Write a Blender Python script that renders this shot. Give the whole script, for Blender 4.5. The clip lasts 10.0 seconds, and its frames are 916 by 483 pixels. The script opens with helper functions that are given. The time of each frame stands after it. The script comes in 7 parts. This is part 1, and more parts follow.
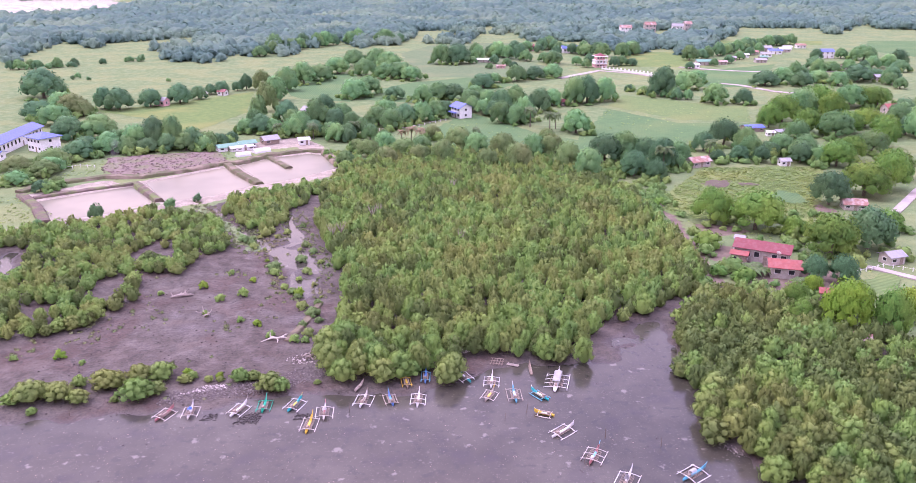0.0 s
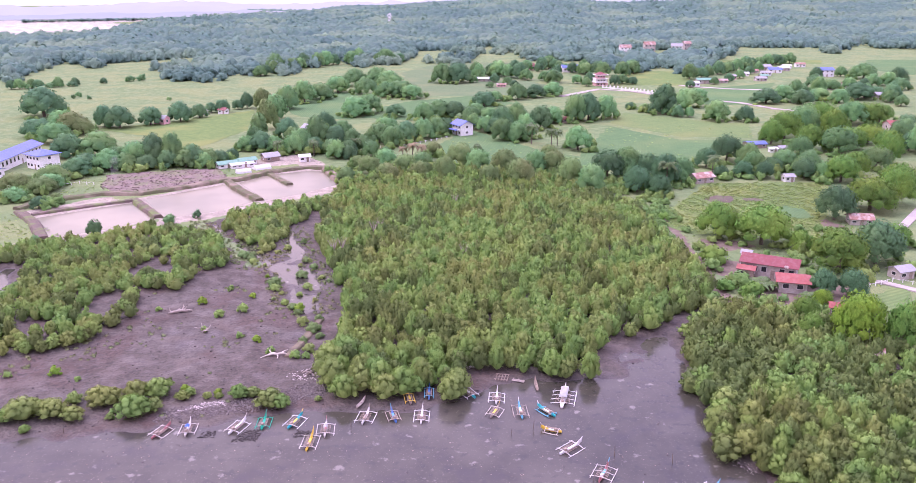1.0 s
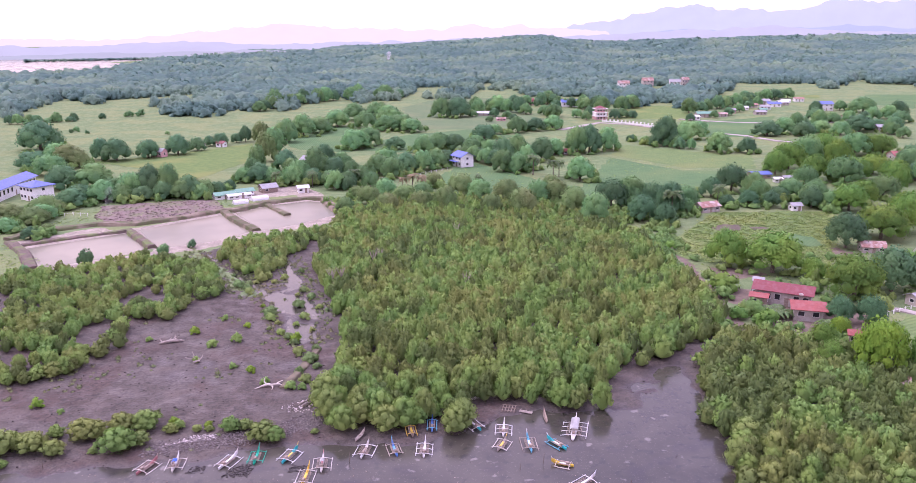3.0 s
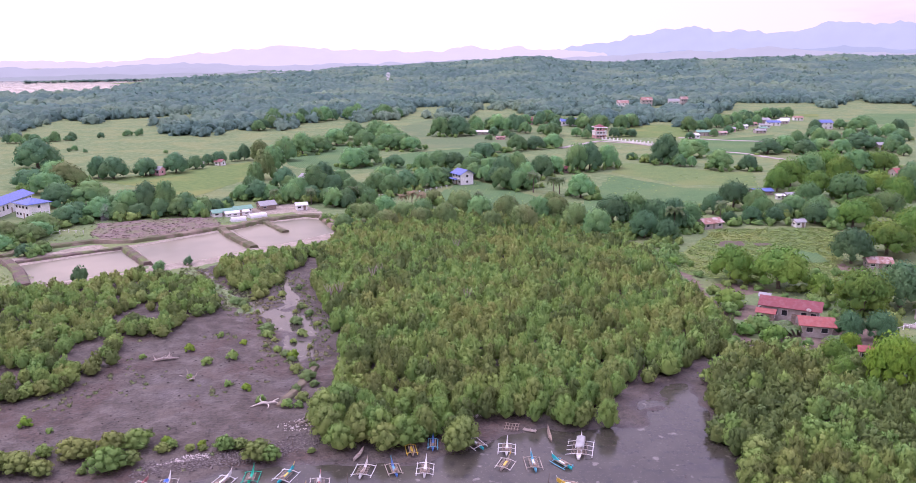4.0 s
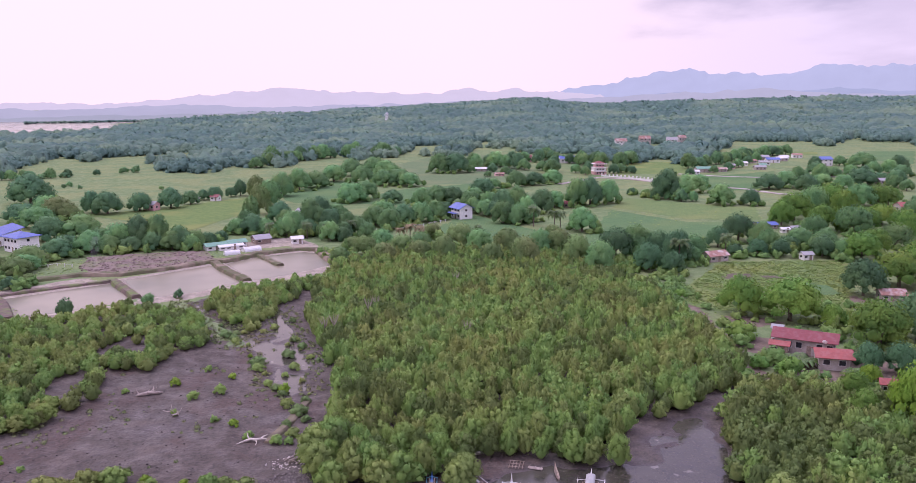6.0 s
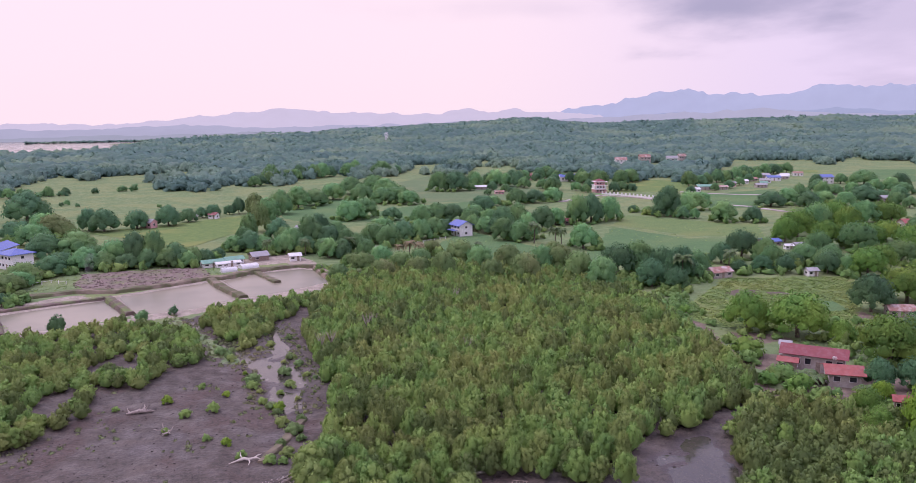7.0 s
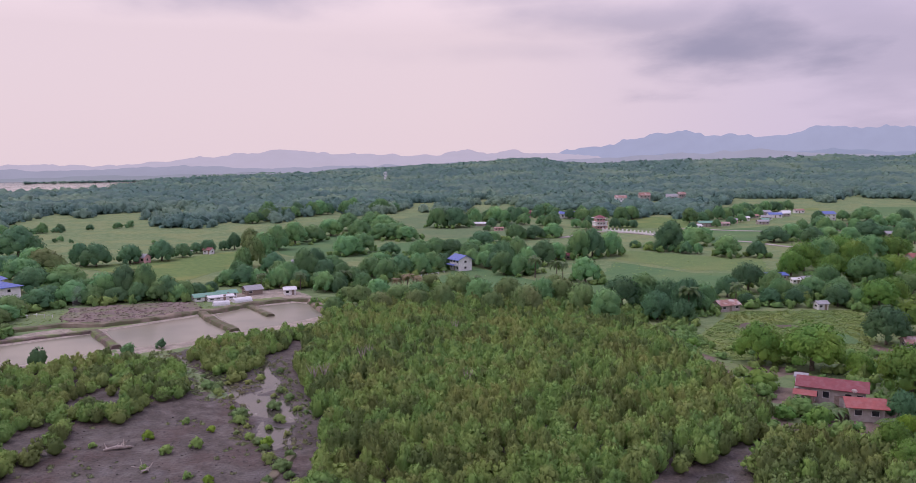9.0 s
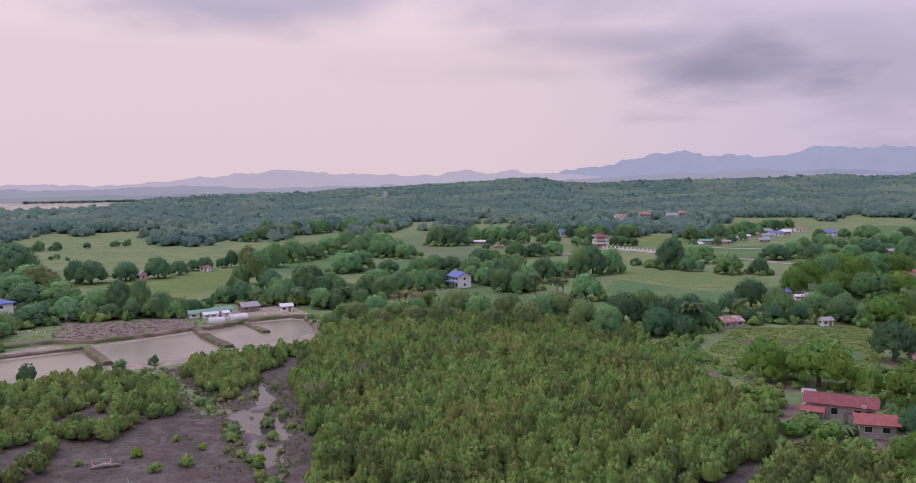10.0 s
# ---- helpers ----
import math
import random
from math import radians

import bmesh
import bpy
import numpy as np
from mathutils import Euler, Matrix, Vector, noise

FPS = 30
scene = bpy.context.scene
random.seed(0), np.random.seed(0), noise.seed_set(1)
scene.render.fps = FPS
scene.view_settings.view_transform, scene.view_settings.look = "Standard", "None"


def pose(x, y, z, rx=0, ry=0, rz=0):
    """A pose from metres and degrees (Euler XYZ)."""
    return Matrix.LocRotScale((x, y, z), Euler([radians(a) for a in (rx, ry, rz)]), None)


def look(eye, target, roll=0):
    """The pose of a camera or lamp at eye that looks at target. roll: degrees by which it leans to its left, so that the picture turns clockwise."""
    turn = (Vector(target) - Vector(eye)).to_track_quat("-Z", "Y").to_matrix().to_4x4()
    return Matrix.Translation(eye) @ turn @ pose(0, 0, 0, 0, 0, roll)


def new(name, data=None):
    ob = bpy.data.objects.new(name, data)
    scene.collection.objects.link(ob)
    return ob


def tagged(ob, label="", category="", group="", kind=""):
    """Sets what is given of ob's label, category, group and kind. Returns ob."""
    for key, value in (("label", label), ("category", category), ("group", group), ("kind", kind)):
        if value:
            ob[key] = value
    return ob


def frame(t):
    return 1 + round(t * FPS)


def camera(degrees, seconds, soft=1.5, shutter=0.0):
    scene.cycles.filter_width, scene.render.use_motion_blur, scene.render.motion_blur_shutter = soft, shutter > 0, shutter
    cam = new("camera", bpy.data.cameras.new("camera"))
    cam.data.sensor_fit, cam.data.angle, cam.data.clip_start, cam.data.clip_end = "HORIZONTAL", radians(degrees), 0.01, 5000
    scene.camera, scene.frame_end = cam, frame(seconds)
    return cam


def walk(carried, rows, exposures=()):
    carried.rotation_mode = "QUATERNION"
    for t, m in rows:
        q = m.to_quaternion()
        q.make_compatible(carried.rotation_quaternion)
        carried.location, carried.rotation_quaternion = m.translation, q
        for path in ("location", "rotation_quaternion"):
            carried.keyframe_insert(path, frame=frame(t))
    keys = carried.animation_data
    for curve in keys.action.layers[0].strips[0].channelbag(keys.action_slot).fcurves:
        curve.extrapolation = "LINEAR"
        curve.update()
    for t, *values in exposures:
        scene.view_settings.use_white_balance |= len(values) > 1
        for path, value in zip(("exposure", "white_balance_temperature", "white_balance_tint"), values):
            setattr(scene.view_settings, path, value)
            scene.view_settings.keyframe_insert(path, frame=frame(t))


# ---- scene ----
cam = camera(60.0, 10.0, soft=0.8)
PATH = [
    (0, (0.04, -1.441, 67.408), (-0.003, 0.449, 66.756), 0.1),
    (0.5, (-0.309, -0.467, 66.427), (-0.352, 1.432, 65.8), 0.1),
    (1, (-0.714, 0.597, 65.299), (-0.757, 2.504, 64.696), 0.0),
    (1.5, (-0.951, 1.736, 64.331), (-0.992, 3.65, 63.75), 0.0),
    (2, (-1.19, 3.036, 63.266), (-1.231, 4.957, 62.71), 0.0),
    (2.5, (-1.426, 4.286, 62.218), (-1.468, 6.213, 61.684), -0.1),
    (4, (-2.121, 8.475, 59.158), (-2.159, 10.421, 58.698), -0.2),
    (4.5, (-2.218, 9.79, 58.246), (-2.255, 11.742, 57.811), -0.2),
    (5, (-2.348, 11.431, 57.223), (-2.383, 13.388, 56.814), -0.2),
    (5.5, (-2.477, 13.019, 56.147), (-2.511, 14.982, 55.763), -0.2),
    (7, (-2.696, 17.982, 53.239), (-2.729, 19.958, 52.93), -0.3),
    (7.5, (-2.682, 19.694, 52.269), (-2.715, 21.674, 51.986), -0.3),
    (8, (-2.641, 21.325, 51.299), (-2.673, 23.308, 51.042), -0.3),
    (8.5, (-2.733, 22.976, 50.286), (-2.765, 24.962, 50.053), -0.4),
    (9, (-2.867, 24.676, 49.289), (-2.897, 26.665, 49.083), -0.3),
    (9.5, (-2.688, 26.265, 48.309), (-2.718, 28.257, 48.128), -0.3),
    (10, (-2.7, 27.955, 47.37), (-2.729, 29.949, 47.215), -0.3),
]
walk(cam, [(t, look(eye, target, roll)) for t, eye, target, roll in PATH],
     exposures=[(0.0, 0.78, 5580, 28), (2.5, 0.57, 5580, 26), (5.0, 0.12, 5580, 21), (7.5, -0.22, 5620, 15), (10.0, -0.57, 5680, 11)])

# ---------------------------------------------------------------- light
SUN_AZ, SUN_EL = radians(-75), radians(58)       # bright haze ahead and to the west of the shore


def build_world():
    w = bpy.data.worlds.new("overcast_sky")
    scene.world = w
    w.use_nodes = True
    nt = w.node_tree
    nt.nodes.clear()
    N, L = nt.nodes.new, nt.links.new
    out, bg = N("ShaderNodeOutputWorld"), N("ShaderNodeBackground")
    sky = N("ShaderNodeTexSky")
    sky.sky_type, sky.sun_disc = "NISHITA", False
    sky.sun_elevation, sky.sun_rotation, sky.dust_density = SUN_EL, SUN_AZ, 4.0
    dim = N("ShaderNodeVectorMath")
    dim.operation = "SCALE"
    dim.inputs["Scale"].default_value = 0.10
    L(sky.outputs[0], dim.inputs[0])
    tc = N("ShaderNodeTexCoord")
    sep = N("ShaderNodeSeparateXYZ")
    L(tc.outputs["Generated"], sep.inputs[0])
    lift = N("ShaderNodeMath")
    lift.operation = "ADD"
    L(sep.outputs["Z"], lift.inputs[0])
    lift.inputs[1].default_value = 0.16
    inv = N("ShaderNodeVectorMath")
    inv.operation = "DIVIDE"
    L(tc.outputs["Generated"], inv.inputs[0])
    comb = N("ShaderNodeCombineXYZ")
    for k in (0, 1, 2):
        L(lift.outputs[0], comb.inputs[k])
    L(comb.outputs[0], inv.inputs[1])
    def math_node(op, x, y=None):
        n = N("ShaderNodeMath")
        n.operation = op
        for k, v in enumerate((x, y)):
            if v is None:
                continue
            if isinstance(v, (int, float)):
                n.inputs[k].default_value = v
            else:
                L(v, n.inputs[k])
        return n.outputs[0]

    def span(value, lo, hi, a=0.0, z=1.0, smooth=True):
        n = N("ShaderNodeMapRange")
        n.interpolation_type = "SMOOTHSTEP" if smooth else "LINEAR"
        for key, v in zip(("From Min", "From Max", "To Min", "To Max"), (lo, hi, a, z)):
            n.inputs[key].default_value = v
        L(value, n.inputs["Value"])
        return n.outputs[0]

    def sky_noise(scale, detail, stretch, place):
        m, n = N("ShaderNodeMapping"), N("ShaderNodeTexNoise")
        m.inputs["Location"].default_value, m.inputs["Scale"].default_value = place, stretch
        n.inputs["Scale"].default_value, n.inputs["Detail"].default_value, n.inputs["Roughness"].default_value = scale, detail, 0.5
        L(inv.outputs[0], m.inputs[0])
        L(m.outputs[0], n.inputs["Vector"])
        return n.outputs[0]

    # the cloud deck: broad soft masses with ragged edges, thinning to bright haze low down and to the west
    wisps = sky_noise(1.5, 7, (1, 0.8, 1), (3.1, 7.4, 0))
    broad = sky_noise(0.75, 4, (0.62, 1.25, 1), (3.1, 7.4, 0))
    ahead = math_node("MAXIMUM", sep.outputs["Y"], 0.02)
    along, above = math_node("DIVIDE", sep.outputs["X"], ahead), math_node("DIVIDE", sep.outputs["Z"], ahead)
    rag = math_node("MULTIPLY", math_node("SUBTRACT", wisps, 0.5), 2.8)
    cover = math_node("MULTIPLY", span(broad, 0.42, 0.62), span(above, 0.16, 0.4))
    # bearing, height, half width, half height (as slopes), density of the masses low over the hills
    for u0, v0, a, b, dense in ((0.31, 0.13, 0.21, 0.05, 0.95), (0.21, 0.165, 0.2, 0.03, 0.55), (-0.28, 0.23, 0.28, 0.04, 0.7), (0.15, 0.24, 0.35, 0.05, 0.6), (0.5, 0.15, 0.16, 0.12, 0.4), (0.1, 0.13, 0.2, 0.02, 0.18)):
        dx = math_node("DIVIDE", math_node("SUBTRACT", along, u0), a)
        dy = math_node("DIVIDE", math_node("SUBTRACT", above, v0), b)
        r2 = math_node("SQRT", math_node("ADD", math_node("MULTIPLY", dx, dx), math_node("MULTIPLY", dy, dy)))
        cover = math_node("MAXIMUM", cover, span(math_node("ADD", r2, rag), 0.1, 1.35, dense, 0.0))
    haze = N("ShaderNodeMixRGB")
    haze.inputs[1].default_value = (1.44, 1.075, 1.02, 1)
    haze.inputs[2].default_value = (1.17, 0.915, 1.02, 1)
    L(span(along, -0.05, 0.5), haze.inputs[0])
    clouds = N("ShaderNodeMixRGB")
    L(haze.outputs[0], clouds.inputs[1])
    clouds.inputs[2].default_value = (0.59, 0.5, 0.62, 1)
    L(cover, clouds.inputs[0])
    mix = N("ShaderNodeMixRGB")
    mix.inputs[0].default_value = 0.9
    L(dim.outputs[0], mix.inputs[1])
    L(clouds.outputs[0], mix.inputs[2])
    # an overcast dome: brighter overhead than at the horizon
    dome = N("ShaderNodeMapRange")
    for key, value in zip(("From Min", "From Max", "To Min", "To Max"), (0.15, 0.9, 1.0, 3.1)):
        dome.inputs[key].default_value = value
    L(sep.outputs["Z"], dome.inputs["Value"])
    bright = N("ShaderNodeVectorMath")
    bright.operation = "SCALE"
    L(mix.outputs[0], bright.inputs[0])
    L(dome.outputs[0], bright.inputs["Scale"])
    # bluer light from overhead, where the cloud is thin
    blue, amount_up = N("ShaderNodeMixRGB"), N("ShaderNodeMapRange")
    blue.blend_type = "MULTIPLY"
    blue.inputs[2].default_value = (1.0, 1.0, 1.09, 1)
    amount_up.inputs["From Min"].default_value, amount_up.inputs["From Max"].default_value = 0.25, 0.6
    L(sep.outputs["Z"], amount_up.inputs["Value"])
    L(amount_up.outputs[0], blue.inputs[0])
    L(bright.outputs[0], blue.inputs[1])
    L(blue.outputs[0], bg.inputs["Color"])
    bg.inputs["Strength"].default_value = 0.9
    L(bg.outputs[0], out.inputs[0])


build_world()
sun_data = bpy.data.lights.new("sun", "SUN")
sun_data.energy, sun_data.angle, sun_data.color = 1.0, radians(35), (1.0, 0.95, 0.88)
sun = new("sun", sun_data)
sun.matrix_world = look((0, 0, 200), (-math.sin(SUN_AZ) * math.cos(SUN_EL), -math.cos(SUN_AZ) * math.cos(SUN_EL), 200 - math.sin(SUN_EL)))

# ---------------------------------------------------------------- materials


def material(name, base, second=None, scale=1.0, rough=0.8, bump=0.0, bump_scale=6.0, metallic=0.0, third=None, island=0.0, per_object=0.0, translucent=0.0, stain=None, stain_scale=0.15, spec=0.3):
    """A procedural surface: two-tone grain, a larger stain, relief and a little change from piece to piece."""
    m = bpy.data.materials.new(name)
    m.use_nodes = True
    nt = m.node_tree
    N, L = nt.nodes.new, nt.links.new
    b = nt.nodes["Principled BSDF"]
    b.inputs["Roughness"].default_value, b.inputs["Metallic"].default_value = rough, metallic
    b.inputs["Specular IOR Level"].default_value = spec
    geo = N("ShaderNodeNewGeometry")
    col = N("ShaderNodeMixRGB")
    col.inputs[1].default_value = (*base, 1)
    col.inputs[2].default_value = (*(second or [c * 0.7 for c in base]), 1)
    n1 = N("ShaderNodeTexNoise")
    n1.inputs["Scale"].default_value, n1.inputs["Detail"].default_value = scale, 4
    L(geo.outputs["Position"], n1.inputs["Vector"])
    r1 = N("ShaderNodeMapRange")
    r1.inputs["From Min"].default_value, r1.inputs["From Max"].default_value = 0.35, 0.65
    L(n1.outputs[0], r1.inputs["Value"])
    L(r1.outputs[0], col.inputs[0])
    last = col
    n2 = N("ShaderNodeTexNoise")
    n2.inputs["Scale"].default_value, n2.inputs["Detail"].default_value = stain_scale, 3
    L(geo.outputs["Position"], n2.inputs["Vector"])
    if stain:
        r2 = N("ShaderNodeMapRange")
        r2.inputs["From Min"].default_value, r2.inputs["From Max"].default_value = 0.48, 0.66
        L(n2.outputs[0], r2.inputs["Value"])
        s = N("ShaderNodeMixRGB")
        s.inputs[2].default_value = (*stain, 1)
        L(r2.outputs[0], s.inputs[0])
        L(last.outputs[0], s.inputs[1])
        last = s
    for amount, source in ((island, geo.outputs["Random Per Island"]), (per_object, None)):
        if amount:
            if source is None:
                source = N("ShaderNodeObjectInfo").outputs["Random"]
            hsv = N("ShaderNodeHueSaturation")
            val, hue = N("ShaderNodeMapRange"), N("ShaderNodeMapRange")
            val.inputs["To Min"].default_value, val.inputs["To Max"].default_value = 1 - amount, 1 + amount
            hue.inputs["To Min"].default_value, hue.inputs["To Max"].default_value = 0.5 - amount * 0.035, 0.5 + amount * 0.035
            L(source, val.inputs["Value"])
            L(source, hue.inputs["Value"])
            L(val.outputs[0], hsv.inputs["Value"])
            L(hue.outputs[0], hsv.inputs["Hue"])
            L(last.outputs[0], hsv.inputs["Color"])
            last = hsv
    L(last.outputs[0], b.inputs["Base Color"])
    if bump:
        nb = N("ShaderNodeTexNoise")
        nb.inputs["Scale"].default_value, nb.inputs["Detail"].default_value = bump_scale, 5
        L(geo.outputs["Position"], nb.inputs["Vector"])
        bp = N("ShaderNodeBump")
        bp.inputs["Strength"].default_value, bp.inputs["Distance"].default_value = bump, 0.6 / bump_scale
        L(nb.outputs[0], bp.inputs["Height"])
        L(bp.outputs[0], b.inputs["Normal"])
    if translucent:
        tr, mx = N("ShaderNodeBsdfTranslucent"), N("ShaderNodeMixShader")
        mx.inputs[0].default_value = translucent
        L(last.outputs[0], tr.inputs["Color"])
        L(b.outputs[0], mx.inputs[1])
        L(tr.outputs[0], mx.inputs[2])
        L(mx.outputs[0], nt.nodes["Material Output"].inputs["Surface"])
    return m


def leaf(name, base, second, stain, scale=0.25, stain_scale=0.07, island=0.16, **k):
    return material(name, base, second, scale=scale, rough=0.6, island=island, translucent=0.3, stain=stain, stain_scale=stain_scale, spec=0.12, **k)


MANGROVE = leaf("mangrove_leaf", (0.227, 0.342, 0.085), (0.172, 0.289, 0.082), (0.256, 0.336, 0.091), island=0.07)
MANGROVE_DEEP = leaf("mangrove_leaf_deep", (0.148, 0.198, 0.058), (0.118, 0.171, 0.057), (0.172, 0.204, 0.061), per_object=0.12, island=0.07)
MANGROVE_GREY = leaf("mangrove_leaf_grey", (0.245, 0.315, 0.090), (0.202, 0.277, 0.084), (0.266, 0.308, 0.092), per_object=0.12, island=0.07)
LEAF_DARK = leaf("dark_mango_leaf", (0.100, 0.198, 0.090), (0.081, 0.166, 0.081), (0.123, 0.221, 0.090), per_object=0.2)
LEAF_MID = leaf("broad_leaf", (0.155, 0.290, 0.105), (0.121, 0.241, 0.099), (0.185, 0.304, 0.105), per_object=0.25)
LEAF_BRIGHT = leaf("young_leaf", (0.20, 0.31, 0.035), (0.14, 0.25, 0.035), (0.24, 0.32, 0.04), per_object=0.15)
LEAF_OLIVE = leaf("dry_olive_leaf", (0.170, 0.254, 0.086), (0.138, 0.216, 0.077), (0.193, 0.240, 0.090), per_object=0.15)
LEAF_MANGO = leaf("mango_leaf", (0.152, 0.265, 0.050), (0.106, 0.212, 0.048), (0.198, 0.292, 0.052), per_object=0.18)
LEAF_SCRUB = leaf("scrub_leaf", (0.18, 0.295, 0.08), (0.125, 0.23, 0.07), (0.23, 0.31, 0.085))
LEAF_REED = leaf("reed_leaf", (0.2, 0.235, 0.1), (0.155, 0.195, 0.085), (0.23, 0.22, 0.12))
LEAF_GRASS = leaf("weed_leaf", (0.267, 0.363, 0.112), (0.224, 0.320, 0.103), (0.299, 0.363, 0.112))
# far foliage: base colours shifted to blue to imitate haze over the woods
LEAF_FAR = leaf("haze_tinted_wood_leaf", (0.136, 0.225, 0.165), (0.095, 0.171, 0.140), (0.186, 0.270, 0.170), scale=0.02, stain_scale=0.009)
LEAF_DISTANT = leaf("haze_tinted_canopy", (0.136, 0.225, 0.174), (0.095, 0.171, 0.148), (0.186, 0.270, 0.180), scale=0.02, stain_scale=0.009, bump=1.0, bump_scale=0.4)
PALM_LEAF = material("palm_frond", (0.09, 0.14, 0.035), (0.06, 0.11, 0.03), scale=1.0, rough=0.45, island=0.25, translucent=0.15)
PALM_DRY = material("dry_palm_frond", (0.22, 0.16, 0.09), (0.14, 0.13, 0.05), scale=1.0, rough=0.6, island=0.25)
BARK = material("bark", (0.16, 0.13, 0.10), (0.09, 0.075, 0.06), scale=4, rough=0.9, bump=0.5)
BAMBOO = material("bleached_bamboo", (0.56, 0.52, 0.47), (0.42, 0.38, 0.34), scale=3, rough=0.6)
WHITE_PAINT = material("white_boat_paint", (0.62, 0.61, 0.6), (0.52, 0.51, 0.5), scale=2, rough=0.45, stain=(0.5, 0.45, 0.4), stain_scale=1.2)
WOOD = material("weathered_wood", (0.3, 0.24, 0.19), (0.2, 0.16, 0.13), scale=3, rough=0.85, bump=0.3)
DRIFT = material("silvered_driftwood", (0.38, 0.33, 0.285), (0.26, 0.22, 0.19), scale=2, rough=0.9, bump=0.3)
PALE_WOOD = material("bleached_wood", (0.55, 0.5, 0.44), (0.42, 0.37, 0.32), scale=2, rough=0.9, bump=0.3)
GLASS = material("window_glass", (0.03, 0.035, 0.04), (0.02, 0.02, 0.025), scale=0.5, rough=0.08, spec=0.6)


def paint(name, c, rough=0.45, **k):
    return material(name, c, [v * 0.82 for v in c], scale=1.6, rough=rough, stain=[v * 0.84 + 0.03 for v in c], stain_scale=0.9, **k)


TEAL, YELLOW, BLUE, RED, GREEN = (paint("teal_paint", (0.03, 0.36, 0.38)), paint("yellow_paint", (0.6, 0.42, 0.05)), paint("blue_paint", (0.08, 0.17, 0.4)),
                                  paint("faded_red_paint", (0.34, 0.15, 0.15)), paint("sea_green_paint", (0.02, 0.34, 0.22)))
SKY_BLUE = paint("sky_blue_paint", (0.12, 0.36, 0.48))
TARP_BLUE = paint("blue_tarpaulin", (0.12, 0.25, 0.75), rough=0.6)
ROOF_RED = paint("red_sheet_roof", (0.175, 0.042, 0.045), rough=0.5)
ROOF_RED_LIGHT = paint("light_red_sheet_roof", (0.25, 0.068, 0.058), rough=0.55)
ROOF_BLUE = paint("blue_sheet_roof", (0.09, 0.125, 0.34), rough=0.45)
ROOF_GREEN = paint("green_sheet_roof", (0.14, 0.28, 0.20), rough=0.55)
ROOF_GREY = paint("grey_sheet_roof", (0.27, 0.265, 0.27), rough=0.55)
ROOF_WHITE = paint("white_sheet_roof", (0.56, 0.555, 0.55), rough=0.5)
ROOF_RUST = material("rusty_sheet_roof", (0.29, 0.17, 0.135), (0.21, 0.11, 0.085), scale=1.2, rough=0.75, stain=(0.37, 0.32, 0.3), stain_scale=0.5)
WALL_WHITE = paint("white_render", (0.77, 0.76, 0.74), rough=0.8)
WALL_BLOCK = material("bare_concrete_block", (0.42, 0.38, 0.34), (0.33, 0.3, 0.27), scale=1.5, rough=0.9, bump=0.2, stain=(0.28, 0.25, 0.22), stain_scale=0.4)
WALL_PINK = paint("pink_render", (0.62, 0.36, 0.36), rough=0.8)
STONE = material("shore_stone", (0.15, 0.13, 0.12), (0.1, 0.088, 0.082), scale=2, rough=0.9, island=0.35)
WEED = material("dark_weed", (0.062, 0.055, 0.05), (0.04, 0.036, 0.033), scale=2, rough=0.8, island=0.3)
SHELL = material("bleached_coral_rubble", (0.5, 0.45, 0.42), (0.38, 0.34, 0.32), scale=2, rough=0.9, island=0.2)
DIRT = material("dike_earth", (0.14, 0.105, 0.085), (0.09, 0.07, 0.06), scale=0.8, rough=0.95, bump=0.5, stain=(0.12, 0.16, 0.05), stain_scale=0.25)
GRASSY = material("dike_grass", (0.085, 0.1, 0.04), (0.11, 0.09, 0.062), scale=0.7, rough=0.95, bump=0.5, stain=(0.2, 0.16, 0.12), stain_scale=0.2)
POND = material("milky_pond_water", (0.215, 0.195, 0.142), (0.18, 0.165, 0.12), scale=0.03, rough=0.2, spec=0.15, stain=(0.15, 0.145, 0.108), stain_scale=0.03)

MUD_CLOD = material("dark_mud_clod", (0.062, 0.05, 0.046), (0.04, 0.033, 0.031), scale=2, rough=0.8, island=0.35)


def field_material(name, base, second, stain, row=None):
    m = material(name, base, second, scale=0.35, rough=0.95, bump=0.6, bump_scale=1.2, stain=stain, stain_scale=0.035, spec=0.04)
    if row is not None:
        # planted rows, broken and a little crooked
        nt = m.node_tree
        N, L = nt.nodes.new, nt.links.new
        b = nt.nodes["Principled BSDF"]
        source = b.inputs["Base Color"].links[0].from_socket
        geo, turn, wave = N("ShaderNodeNewGeometry"), N("ShaderNodeMapping"), N("ShaderNodeTexWave")
        turn.inputs["Rotation"].default_value[2] = radians(row)
        wave.inputs["Scale"].default_value, wave.inputs["Distortion"].default_value, wave.inputs["Detail"].default_value, wave.inputs["Detail Scale"].default_value = 0.26, 1.8, 4, 0.6
        L(geo.outputs["Position"], turn.inputs[0])
        L(turn.outputs[0], wave.inputs["Vector"])
        fac, mix = N("ShaderNodeMapRange"), N("ShaderNodeMixRGB")
        fac.inputs["To Max"].default_value = 0.42
        L(wave.outputs["Fac"], fac.inputs["Value"])
        mix.inputs[2].default_value = (*[c * 0.62 for c in second], 1)
        L(fac.outputs[0], mix.inputs[0])
        L(source, mix.inputs[1])
        L(mix.outputs[0], b.inputs["Base Color"])
    return m


